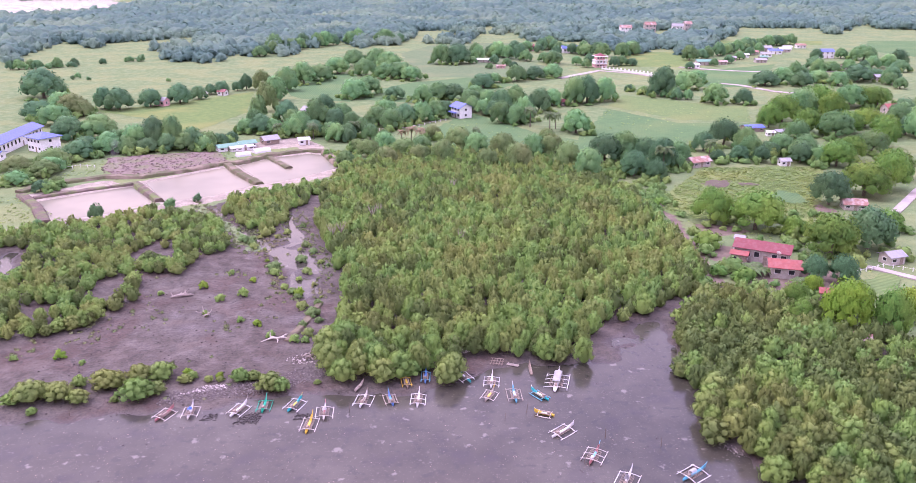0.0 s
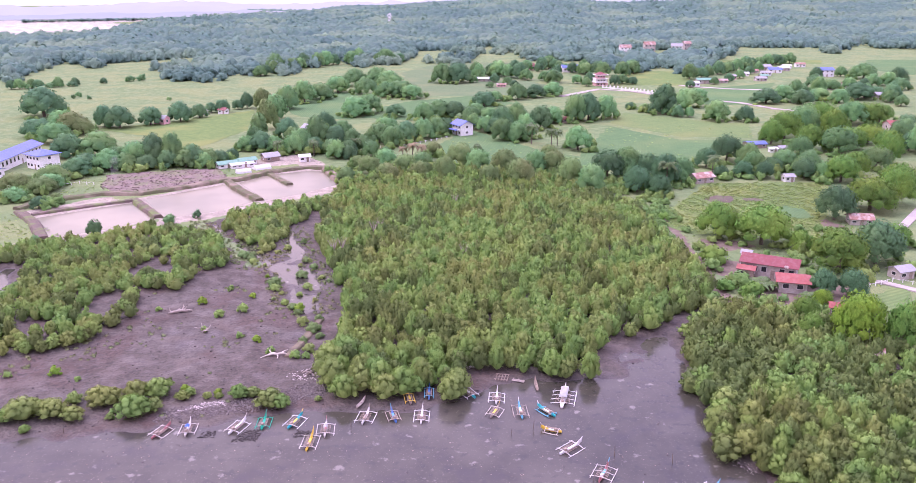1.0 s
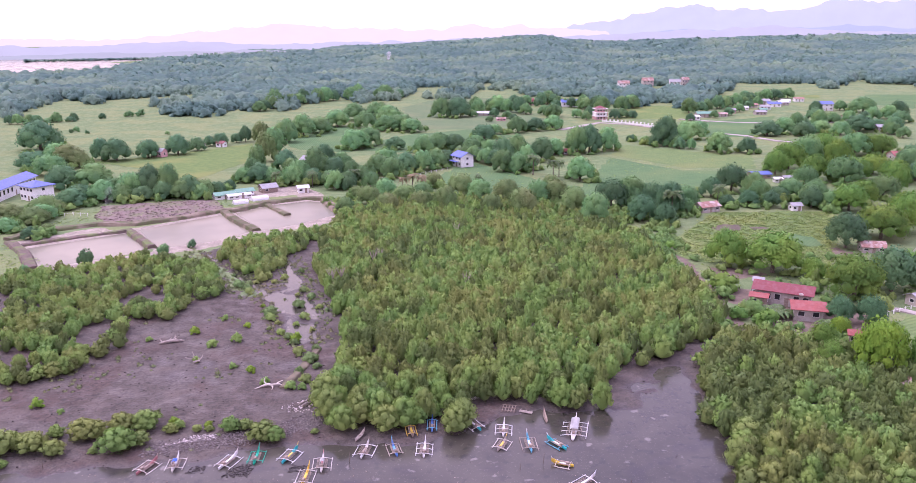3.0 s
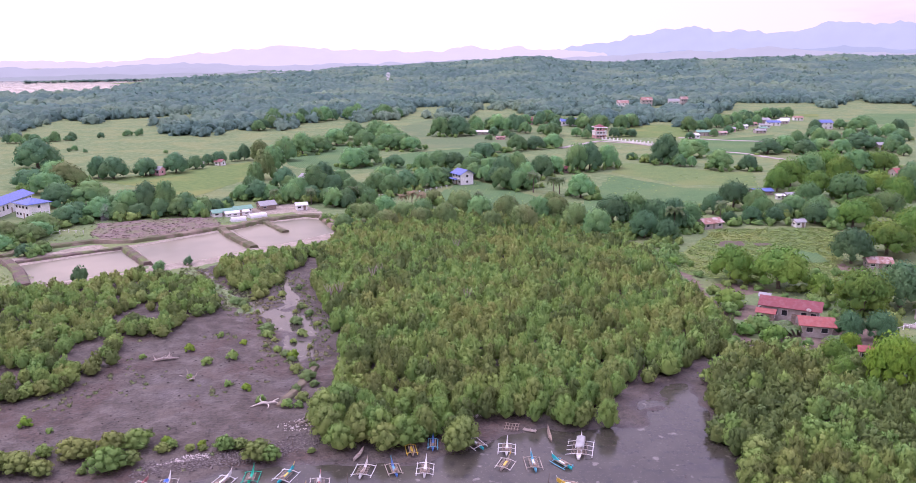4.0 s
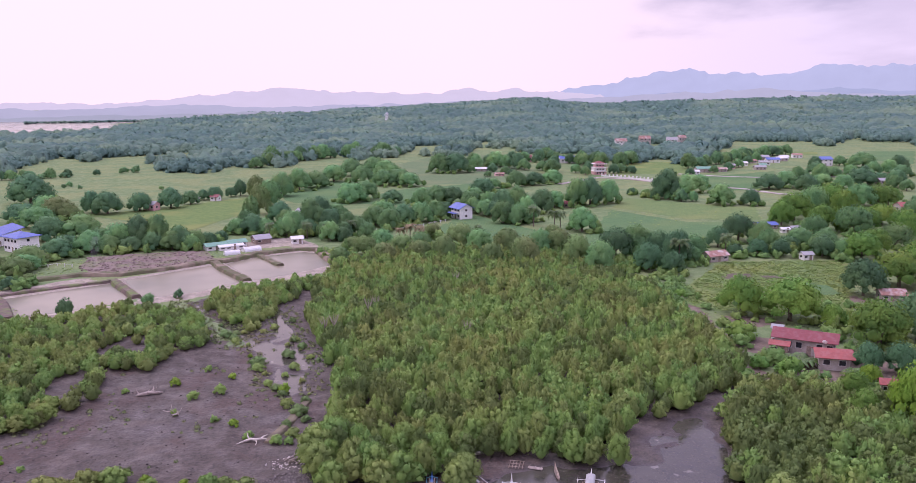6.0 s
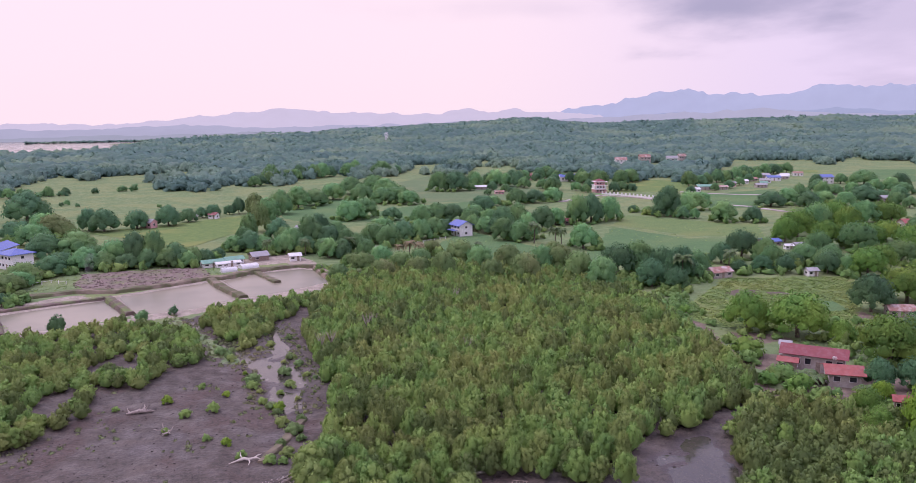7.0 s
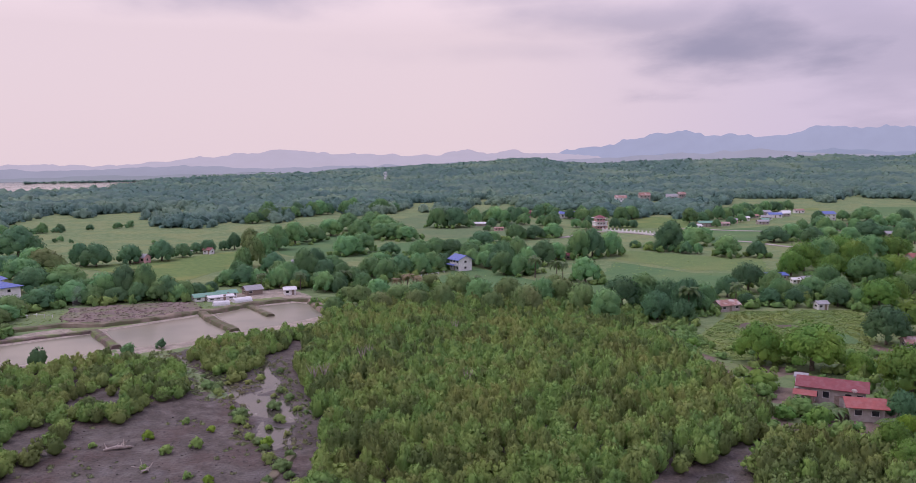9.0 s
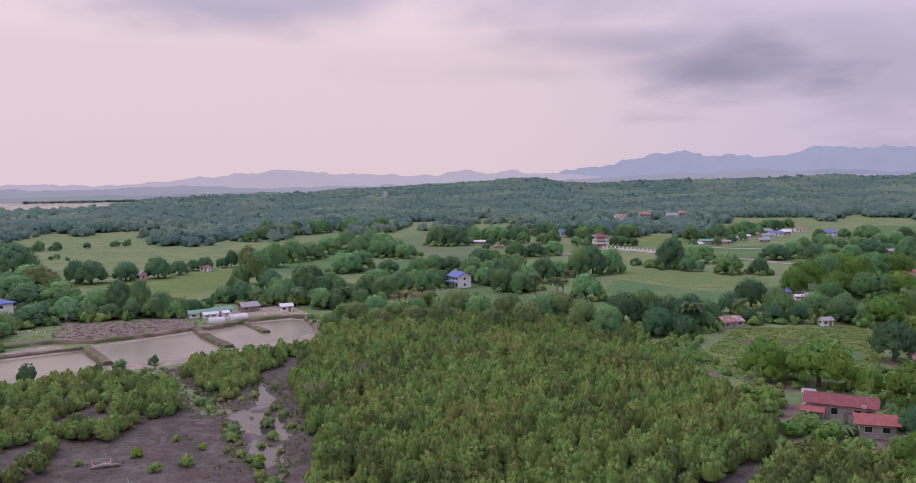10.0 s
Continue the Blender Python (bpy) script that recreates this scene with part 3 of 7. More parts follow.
def sheet(name, poly, z, mat, label, category, ragged=0.0, seed=1, level=None):
    """A flat sheet with a slightly irregular edge."""
    pts, r = [], np.random.default_rng(seed)
    for (ax, ay), (bx, by) in zip(poly, poly[1:] + poly[:1]):
        n = max(1, int(math.hypot(bx - ax, by - ay) / 4)) if ragged else 1
        for k in range(n):
            u = k / n
            pts.append((ax + (bx - ax) * u + r.uniform(-ragged, ragged), ay + (by - ay) * u + r.uniform(-ragged, ragged)))
    bm = bmesh.new()
    f = bm.faces.new([bm.verts.new((px, py, z)) for px, py in pts])
    if f.normal.z < 0 or sum((bx - ax) * (by + ay) for (ax, ay), (bx, by) in zip(pts, pts[1:] + pts[:1])) > 0:
        bmesh.ops.reverse_faces(bm, faces=[f])
    bmesh.ops.triangulate(bm, faces=bm.faces[:])
    return tagged(part(name, bm, mat), label, category, kind="structure")


bm_w = bmesh.new()
bm_w.faces.new([bm_w.verts.new(v) for v in ((-5000, -1400, 0), (5000, -1400, 0), (5000, 5200, 0), (-5000, 5200, 0))])
tagged(part("water", bm_w, WATER), "still shallow grey-violet tidal water over mud", "water", kind="structure")
for k, poly in enumerate(PONDS):
    grown = poly
    sheet("pond_water", grown, 0.16, POND, "milky tan still water filling an earthen fish pond", "pond", seed=k)

# fields lie a hand's width above the bare ground


def field(poly, mat, label, seed, z=0.46):
    sheet("field", poly, z + 0.005 * seed, mat, label, "field", ragged=1.0, seed=seed)


field([(-113, 459), (-98, 540), (-80, 528), (-59, 478), (-67, 418), (-95, 426)], F_CROP, "dense green crop field between hedgerows", 1)
field([(-62, 425), (-57, 463), (-40, 493), (-5, 518), (23, 484), (2, 448), (-28, 413)], F_CROP, "green crop field behind a line of trees", 2)
field([(-63, 667), (-18, 825), (28, 788), (38, 608), (59, 562), (17, 517), (-35, 519)], F_PASTURE, "pale green open field before dark woods", 3)
field([(-23, 333), (-4, 387), (11, 363), (28, 332), (43, 322), (46, 300), (26, 270), (-4, 290)], F_CROP, "lush green field beside a white house", 4)
field([(42, 325), (66, 400), (92, 362), (110, 362), (125, 361), (85, 318), (46, 300)], F_CROP, "tall green corn field", 5)
field([(68, 410), (82, 446), (121, 414), (139, 409), (126, 366), (94, 370)], F_YELLOW, "ripening yellow-green corn field", 6)
field([(54, 222), (60, 240), (81, 276), (121, 278), (122, 269), (103, 231), (92, 206), (84, 211), (73, 213), (62, 214)], F_ROUGH, "rough yellow-green grass field by farm huts", 7)
field([(74, 252), (79, 257.5), (85, 257.5), (82, 249), (77, 247.5)], F_PLOUGHED, "small bare ploughed plot in grass", 8, 0.49)
field([(86, 251), (86, 254.5), (93, 254), (92, 250.5)], F_PLOUGHED, "narrow ploughed strip beside rough grass", 9, 0.49)
field([(90, 238), (97, 246), (101, 241), (101, 232), (95, 230)], F_CROP, "dark green vegetable bed in rough grass", 14, 0.46)
field([(305, 975), (405, 965), (320, 761), (227, 767)], F_ROUGH, "pale yellow-green far meadow", 16)
field([(451, 957), (514, 951), (352, 656), (337, 708)], F_CROP, "far blue-green crop field", 17)
field([(122, 688), (180, 685), (155, 580), (102, 582)], F_ROUGH, "bright green lawn behind a white wall", 10)
field([(87, 168), (98, 173), (91, 156), (85, 159)], F_YELLOW, "small vegetable plot in rows", 11, 0.6)
field([(143, 551), (220, 600), (165, 480), (135, 481)], F_CROP, "green field below the village", 12)
field([(-188, 385), (-160, 405), (-127, 451), (-112, 384), (-124, 321), (-141, 358)], F_ROUGH, "bright grass field with a row of shade trees", 13)
field([(-130, 265), (-136, 283), (-123, 289), (-99, 296), (-90, 281), (-111, 257), (-120, 253)], F_TILLED, "reddish-brown turned earth above the fish ponds", 15, 0.5)


BRUSH_BANK = [(-32.7, 152.3), (-33.4, 146.4), (-34.2, 140), (-35.5, 134.1)]


def dike(points, width, height, mat, label):
    """An earth bank with an uneven crown."""
    bm, r = bmesh.new(), random.Random(len(points) + int(points[0][0]))
    line = []
    for (ax, ay), (bx, by) in zip(points, points[1:]):
        n = max(1, int(math.hypot(bx - ax, by - ay) / 2.5))
        line += [(ax + (bx - ax) * k / n, ay + (by - ay) * k / n) for k in range(n)]
    line.append(points[-1])
    prev = None
    for i, (px, py) in enumerate(line):
        (ax, ay), (bx, by) = line[max(i - 1, 0)], line[min(i + 1, len(line) - 1)]
        d = Vector((by - ay, ax - bx, 0)).normalized()
        h = height * r.uniform(0.85, 1.15)
        ring = [bm.verts.new(Vector((px, py, 0)) + d * (o * width + r.uniform(-0.15, 0.15)) + Vector((0, 0, z))) for o, z in
                ((-0.55, -0.5), (-0.36, h * 0.8), (-0.29, h), (0.29, h * r.uniform(0.9, 1.05)), (0.36, h * 0.78), (0.55, -0.5))]
        if prev:
            for k in range(5):
                bm.faces.new((prev[k], prev[k + 1], ring[k + 1], ring[k]))
        else:
            bm.faces.new(ring)
        prev = ring
    bm.faces.new(prev[::-1])
    bmesh.ops.recalc_face_normals(bm, faces=bm.faces[:])
    return tagged(part("dike", bm, mat), label, "dike", "fish pond dikes", "structure")


dike([(-119, 205), (-130, 221), (-141, 233)], 4.0, 1.2, DIRT, "bare brown earth dike at the ponds' end")
dike([(-111.5, 248), (-103, 237), (-95.5, 227)], 3.4, 1.3, DIRT, "brown earth dike between two ponds")
dike([(-90, 276), (-81, 262), (-70.5, 248)], 3.6, 1.3, GRASSY, "grassy earth dike between two ponds")
dike([(-135, 229), (-123, 239), (-111, 247.5)], 2.8, 1.1, DIRT, "narrow earth dike beside a shallow side pond")
dike([(-143, 235), (-139, 245), (-125, 255), (-112, 255.5), (-100, 265), (-90, 276), (-86, 276), (-78, 289), (-65, 298), (-58, 296), (-47.5, 273)], 4.2, 1.4, GRASSY, "long grassy dike behind the fish ponds")
dike([(-77, 287), (-72, 280), (-66, 271)], 3.0, 0.9, GRASSY, "short grassy spit reaching into a pond")
dike(BRUSH_BANK, 1.8, 0.7, GRASSY, "low brushy earth bank on the mud flat")
dike([(-83, 217), (-79, 210), (-72, 202)], 2.2, 0.9, DIRT, "low earth bank beside a ditch")

# ---------------------------------------------------------------- vegetation
GOLD = (1 + 5 ** 0.5) / 2


def ico():
    bm = bmesh.new()
    bmesh.ops.create_icosphere(bm, subdivisions=1, radius=1)
    v = np.array([p.co[:] for p in bm.verts])
    f = np.array([[q.index for q in p.verts] for p in bm.faces])
    bm.free()
    return v, f


ICO_V, ICO_F = ico()


def unit(v):
    return v / (np.linalg.norm(v, axis=1)[:, None] + 1e-9)


def clothe(hearts, spray, out, middle, lift=0.2):
    """Joins the dense hearts of a crown with its single sprays: points, triangles and normals that follow the crown's form."""
    V, T, N, n = [], [], [], 0
    for v, c in hearts:
        V.append(v)
        N.append(unit(unit(v - c) * 0.45 + unit(v - middle) * 0.8 + (0, 0, lift)))
        T.append(ICO_F + n)
        n += len(v)
    face = np.cross(spray[:, 1] - spray[:, 0], spray[:, 2] - spray[:, 0])
    wrong = (face * out).sum(1) < 0
    spray[wrong] = spray[wrong][:, ::-1]
    V.append(spray.reshape(-1, 3))
    jitter = np.random.default_rng(len(spray)).normal(scale=0.2, size=out.shape)
    soft = unit(out * 0.95 + unit(spray.mean(1) - middle) * 0.55 + (0, 0, lift) + jitter)
    N.append(np.repeat(soft, 3, axis=0))
    return np.concatenate(V), np.concatenate(T + [n + np.arange(len(spray) * 3).reshape(-1, 3)]), np.concatenate(N)


def crown_arrays(seed, lobes, leaves, size, low=0.25, flat=0.8, spread=0.62, lobe=(0.34, 0.5), top=1.0, heart=0.66, ruffle=0.36, aspect=0.8, core=0.8, lift=0.2):
    """A crown within a unit radius and unit height: lumps of foliage, each a dense heart under many single leaf sprays."""
    r = np.random.default_rng(seed)
    tall = top - low
    centres, radii = [np.array((0, 0, low + tall * 0.48))], [np.array((heart, heart, tall * 0.46))]
    for k in range(lobes - 1):
        a = k * math.tau / GOLD + r.uniform(-0.3, 0.3)
        u = (k + 0.5) / (lobes - 1)
        d = spread * math.sqrt(1 - u * u) * r.uniform(0.88, 1.14)
        s = r.uniform(*lobe)
        centres.append(np.array((d * math.cos(a), d * math.sin(a), low + tall * (0.15 + 0.63 * u * r.uniform(0.85, 1.1)))))
        radii.append(np.array((s, s, s * flat * tall)))
    hearts = [(ICO_V * (1 + r.uniform(-0.12, 0.12, (len(ICO_V), 1))) * q * core + c, c) for c, q in zip(centres, radii)]
    share = np.array([q[0] ** 2 for q in radii])
    which = r.choice(len(centres), leaves, p=share / share.sum())
    d = r.normal(size=(leaves, 3))
    d[:, 2] = np.abs(d[:, 2]) * 0.9 - 0.25
    d /= np.linalg.norm(d, axis=1)[:, None]
    C, Q = np.array(centres)[which], np.array(radii)[which]
    p = C + d * Q * r.uniform(0.82, 1.12, (leaves, 1))
    nrm = d * 0.95 + r.normal(scale=ruffle, size=(leaves, 3)) + (0, 0, 0.4)
    nrm /= np.linalg.norm(nrm, axis=1)[:, None]
    a = np.cross(r.normal(scale=0.45, size=(leaves, 3)) + (0, 0, 1), nrm)
    a /= np.linalg.norm(a, axis=1)[:, None]
    b = np.cross(nrm, a)
    s = size * r.uniform(0.6, 1.4, (leaves, 1))
    a, b, nrm = (v * (1, 1, aspect) for v in (a, b, nrm))
    spray = np.stack([p - a * s * 0.8 - b * s * 0.5, p + a * s * 0.8 - b * s * 0.45, p + b * s * 0.95 + nrm * s * 0.15], 1)
    return clothe(hearts, spray, d, np.array((0, 0, low + tall * 0.25)), lift)


def trunk_mesh(name, seed, limbs, roots=0, low=0.3, thick=0.05):
    """A tapered trunk with limbs, and arched prop roots where it stands in the tide; unit radius and height."""
    bm, r = bmesh.new(), random.Random(seed)
    lean = (r.uniform(-0.08, 0.08), r.uniform(-0.08, 0.08))
    tube(bm, [(0, 0, -0.03), (lean[0] * 0.5, lean[1] * 0.5, low * 0.6), (lean[0], lean[1], low + 0.25)], [thick * 1.3, thick, thick * 0.6], 7)
    for k in range(limbs):
        a, d = k * math.tau / limbs + r.uniform(-0.3, 0.3), r.uniform(0.35, 0.6)
        tube(bm, [(lean[0] * 0.6, lean[1] * 0.6, low * 0.75), (d * 0.5 * math.cos(a), d * 0.5 * math.sin(a), low + 0.12), (d * math.cos(a), d * math.sin(a), low + 0.38)],
             [thick * 0.6, thick * 0.42, thick * 0.15], 5)
    for k in range(roots):
        a, d = k * math.tau / roots + r.uniform(-0.3, 0.3), r.uniform(0.25, 0.5)
        tube(bm, [(0, 0, low * r.uniform(0.5, 0.9)), (d * 0.6 * math.cos(a), d * 0.6 * math.sin(a), low * 0.5), (d * math.cos(a), d * math.sin(a), -0.04)], [thick * 0.35, thick * 0.3, thick * 0.2], 4)
    me = bpy.data.meshes.new(name)
    bm.to_mesh(me)
    bm.free()
    me.materials.append(BARK)
    return me


def upright_crown(seed, tufts, leaves, size, aspect=0.45, shag=1.0):
    """A mangrove crown within a unit radius and height: a dome set with short upright tufts, clothed in sprays that point outwards and up."""
    r = np.random.default_rng(seed)
    middle = np.array((0, 0, 0.38))
    centres, radii = [np.array((0, 0, 0.36))], [np.array((0.82, 0.82, 0.5)) / shag ** 0.4]
    for k in range(tufts):
        u = (k + 0.5) / tufts
        a = k * math.tau / GOLD + r.uniform(-0.35, 0.35)
        d = 0.8 * math.sqrt(1 - u ** 1.6) * r.uniform(0.85, 1.1)
        s, tall = shag * r.uniform(0.17, 0.27), shag * r.uniform(0.1, 0.15)
        centres.append(np.array((d * math.cos(a), d * math.sin(a), (0.3 + 0.58 * u) * r.uniform(0.92, 1.1) - 0.02)))
        radii.append(np.array((s, s, tall)))
    hearts = [(ICO_V * (1 + r.uniform(-0.1, 0.1, (len(ICO_V), 1))) * q * (0.66 if k else 0.88) + c, c) for k, (c, q) in enumerate(zip(centres, radii))]
    share = np.array([q[0] * q[2] for q in radii])
    share[0] *= 1.2
    which = r.choice(len(centres), leaves, p=share / share.sum())
    d = r.normal(size=(leaves, 3))
    d[:, 2] = np.abs(d[:, 2]) - 0.45
    d = unit(d)
    p = np.array(centres)[which] + d * np.array(radii)[which] * r.uniform(0.85, 1.05, (leaves, 1))
    skyward = r.normal(scale=0.25, size=(leaves, 3)) + (0, 0, 1.0)
    rise = unit(unit(skyward - d * (skyward * d).sum(1)[:, None]) + d * 0.45 * shag)
    side = unit(np.cross(rise, d + r.normal(scale=0.15, size=(leaves, 3))))
    s = size * r.uniform(0.65, 1.35, (leaves, 1))
    rise, side = rise * (1, 1, aspect), side * (1, 1, aspect)
    spray = np.stack([p - side * s * 0.6 - rise * s * 0.4, p + side * s * 0.6 - rise * s * 0.4, p + rise * s * 1.3], 1)
    return clothe(hearts, spray, d, middle)


MANGROVE_KINDS = [upright_crown(100 + k, 17 + k % 5, 1900, 0.07, shag=1.35) for k in range(6)]
MANGROVE_LIGHT = [upright_crown(150 + k, 10 + k % 3, 320, 0.13, shag=1.15) for k in range(6)]
MANGROVE_BACK = [upright_crown(170 + k, 7 + k % 3, 140, 0.19) for k in range(6)]


def tuft_arrays(seed, blades=30):
    """A tussock: blades that rise and lean outwards; unit radius and height."""
    r = np.random.default_rng(seed)
    a, d = r.uniform(0, math.tau, blades), np.sqrt(r.uniform(0, 1, blades))
    foot = np.stack([d * np.cos(a) * 0.8, d * np.sin(a) * 0.8, np.zeros(blades)], 1)
    tip = foot * 1.3 + np.stack([r.normal(scale=0.2, size=blades), r.normal(scale=0.2, size=blades), r.uniform(0.4, 1.0, blades)], 1)
    side = np.stack([-np.sin(a), np.cos(a), np.zeros(blades)], 1) * 0.11
    spray = np.stack([foot - side, foot + side, tip], 1)
    return clothe([(ICO_V * (0.5, 0.5, 0.35) + (0, 0, 0.05), np.zeros(3))], spray, unit(foot + (0, 0, 0.5)), np.array((0, 0, -0.8)))


TUFT_KINDS = [tuft_arrays(600 + k) for k in range(3)]
MANGROVE_TRUNKS = [trunk_mesh("trunk", 50 + k, 4, roots=7, low=0.28, thick=0.05) for k in range(3)]
BROAD_KINDS = [crown_arrays(200 + k, 20 + k % 4, 1350, 0.05, low=0.05, flat=0.7, spread=0.66, lobe=(0.24, 0.36), heart=0.7, ruffle=0.22) for k in range(5)]
NEAR_BROAD = [crown_arrays(250 + k, 28 + k % 4, 3000, 0.044, low=0.1, flat=0.7, spread=0.68, lobe=(0.19, 0.31), heart=0.78, ruffle=0.42, core=0.68) for k in range(4)]
BROAD_TRUNKS = [trunk_mesh("trunk", 70 + k, 5, low=0.3, thick=0.055) for k in range(3)]
WOOD_KINDS = [crown_arrays(550 + k, 8, 130, 0.11, low=-0.1, flat=0.7, spread=0.6, lobe=(0.28, 0.42), heart=0.78, ruffle=0.35, lift=0.9) for k in range(4)]
SCRUB_LIGHT = [crown_arrays(350 + k, 5, 60, 0.17, low=0.0, flat=0.8, spread=0.6, lobe=(0.34, 0.48), ruffle=0.25) for k in range(4)]
SCRUB_KINDS = [crown_arrays(300 + k, 9, 230, 0.12, low=0.0, flat=0.9, spread=0.66, lobe=(0.26, 0.42)) for k in range(4)]
FEATHER_KINDS = [crown_arrays(400 + k, 14, 1300, 0.075, low=0.03, flat=0.9, spread=0.6, lobe=(0.18, 0.3)) for k in range(2)]
FAR_KINDS = [crown_arrays(500 + k, 4, 30, 0.16, low=-0.2, flat=0.75, spread=0.52, lobe=(0.34, 0.48), heart=0.85, ruffle=0.35, lift=1.3) for k in range(4)]
CROWNS = {}


def crown_mesh(kinds, k, mat):
    key = (id(kinds), k % len(kinds), mat.name)
    if key not in CROWNS:
        V, T, soft = kinds[k % len(kinds)]
        CROWNS[key] = make_mesh("crown", V, T, None, mat, normals=soft)
    return CROWNS[key]


def tree(name, x, y, R, H, kinds, trunks, mat, label, group, k, category="tree"):
    z = float(land(x, y)) - 0.05
    turn = (k * 137.5) % 360
    ob = thing(name, Matrix.LocRotScale((x, y, z), Euler((0, 0, radians(turn))), (R, R * (0.92 + 0.16 * ((k * 7) % 5) / 5), H)), label, category, group)
    if trunks:
        t = new("trunk", trunks[k % len(trunks)])
        t.parent = ob
    c = new("crown", crown_mesh(kinds, k, mat))
    c.parent = ob
    return ob


def joined(name, spots, kinds, mat, label, category):
    """A stand of trees nobody would count, as one mesh."""
    V, T, S, n = [], [], [], 0
    for i, (x, y, z, R, H) in enumerate(spots):
        v, t, soft = kinds[i % len(kinds)]
        a = i * 2.39996
        c, s = math.cos(a), math.sin(a)
        V.append(np.stack([(v[:, 0] * c - v[:, 1] * s) * R + x, (v[:, 0] * s + v[:, 1] * c) * R + y, v[:, 2] * H + z], 1))
        S.append(np.stack([(soft[:, 0] * c - soft[:, 1] * s) / R, (soft[:, 0] * s + soft[:, 1] * c) / R, soft[:, 2] / H], 1))
        T.append(t + n)
        n += len(v)
    me = make_mesh(name, np.concatenate(V), np.concatenate(T), None, mat, normals=unit(np.concatenate(S)))
    return tagged(new(name, me), label, category, kind="stuff")


def scatter(poly, gap, seed, jitter=0.38):
    """Spots on a shaken grid within a polygon."""
    r = np.random.default_rng(seed)
    xs, ys = [p[0] for p in poly], [p[1] for p in poly]
    out = []
    for j, y in enumerate(np.arange(min(ys), max(ys), gap * 0.87)):
        for x in np.arange(min(xs), max(xs), gap) + (j % 2) * gap / 2:
            out.append((x + r.uniform(-jitter, jitter) * gap, y + r.uniform(-jitter, jitter) * gap))
    out = np.array(out)
    return out[inside(poly, out[:, 0], out[:, 1]) > 0.3], r


thicket, near_trees = [], []
for poly, gap, seed, size in ((MAIN, 2.95, 31, 1.62), (EAST, 3.0, 32, 1.85), (WEST, 2.8, 33, 1.42), (MIDDLE, 2.8, 34, 1.42)):
    spots, r = scatter(poly, gap, seed)
    for x, y in spots:
        if seed == 33:
            if inside(PUDDLE, np.array([x]), np.array([y]))[0] > -1 or lattice_noise(np.array([x]), np.array([y]), 9, 77)[0] > 0.62:
                continue
        R = size * (0.85 + 0.7 * r.uniform() ** 1.7)
        H = (4.2 if seed in (31, 32) else 3.0) * r.uniform(0.72, 1.25)
        shore = (seed == 31 and y < 136) or (seed == 32 and x + y < 158) or (seed == 33 and y < 143 and x > -92)
        (near_trees if shore else thicket).append((x, y, R, H))
near_trees = near_trees[:300]
for k, (x, y, R, H) in enumerate(near_trees):
    tree("mangrove_tree", x, y, R, H, MANGROVE_KINDS, MANGROVE_TRUNKS, ((MANGROVE_DEEP, MANGROVE_GREY, MANGROVE_DEEP, MANGROVE) if x > 30 else (MANGROVE, MANGROVE_GREY, MANGROVE, MANGROVE_DEEP))[k % 4], "rounded yellow-green mangrove tree on the muddy shore", "shore mangroves", k)
zs = land(np.array([s[0] for s in thicket]), np.array([s[1] for s in thicket]))
tone = lattice_noise(np.array([s[0] for s in thicket]), np.array([s[1] for s in thicket]), 8, 61) + np.random.default_rng(62).normal(scale=0.4, size=len(thicket)) - 0.5 * ((np.array([s[0] for s in thicket]) > 38) & (np.array([s[1] for s in thicket]) < 160))
for lo, hi, mat, label in ((-9, -0.38, MANGROVE_DEEP, "dense deep green mangrove thicket on tidal mud"), (-0.38, 0.42, MANGROVE, "dense yellow-green mangrove thicket growing on tidal mud"), (0.42, 9, MANGROVE_GREY, "pale olive mangrove thicket growing on tidal mud")):
    for near, far, kinds in ((0, 185, MANGROVE_LIGHT), (185, 999, MANGROVE_BACK)):
        joined("mangrove_thicket", [(x, y, z - 0.05, R, H) for (x, y, R, H), z, q in zip(thicket, zs, tone) if lo <= q < hi and near <= y < far], kinds, mat, label, "mangrove")

FRONT_TREES = [(-22.5, 119, 2.6, 4.4), (-20, 121.5, 2.8, 4.8), (-15.5, 119, 2.5, 4.4), (-12.8, 120.5, 2.9, 5.2), (-4.6, 119, 2.5, 4.4), (-3.6, 121.3, 2.7, 4.8), (-17, 122, 3.0, 5.4), (-25, 123, 3.0, 5.2), (-26.5, 128, 3.2, 5.6), (-24, 132, 3.0, 5.2)]
for k, (x, y, R, H) in enumerate(FRONT_TREES):
    tree("mangrove_tree", x, y, R, H, MANGROVE_KINDS, MANGROVE_TRUNKS, MANGROVE_GREY if k % 3 else MANGROVE, "tall rounded grey-green mangrove tree behind moored boats", "shore mangroves", k + 5)
CREEK_SCRUB = [(-42, 160), (-38, 155), (-36, 150), (-33, 146), (-44, 166), (-34, 141), (-32, 137), (-47, 172), (-36, 163), (-33, 152), (-56, 187), (-60, 192), (-44, 186), (-47, 204), (-57, 208), (-63, 220), (-70, 222), (-31, 143), (-39, 170), (-42, 178)]
r_creek = np.random.default_rng(88)
near_creek = r_creek.uniform((-72, 132), (-30, 226), (900, 2))
near_creek = near_creek[np.abs(inside(CREEK, near_creek[:, 0], near_creek[:, 1]) + 0.6) < 1.6][:26]
CREEK_SCRUB += [(float(x), float(y)) for x, y in near_creek]
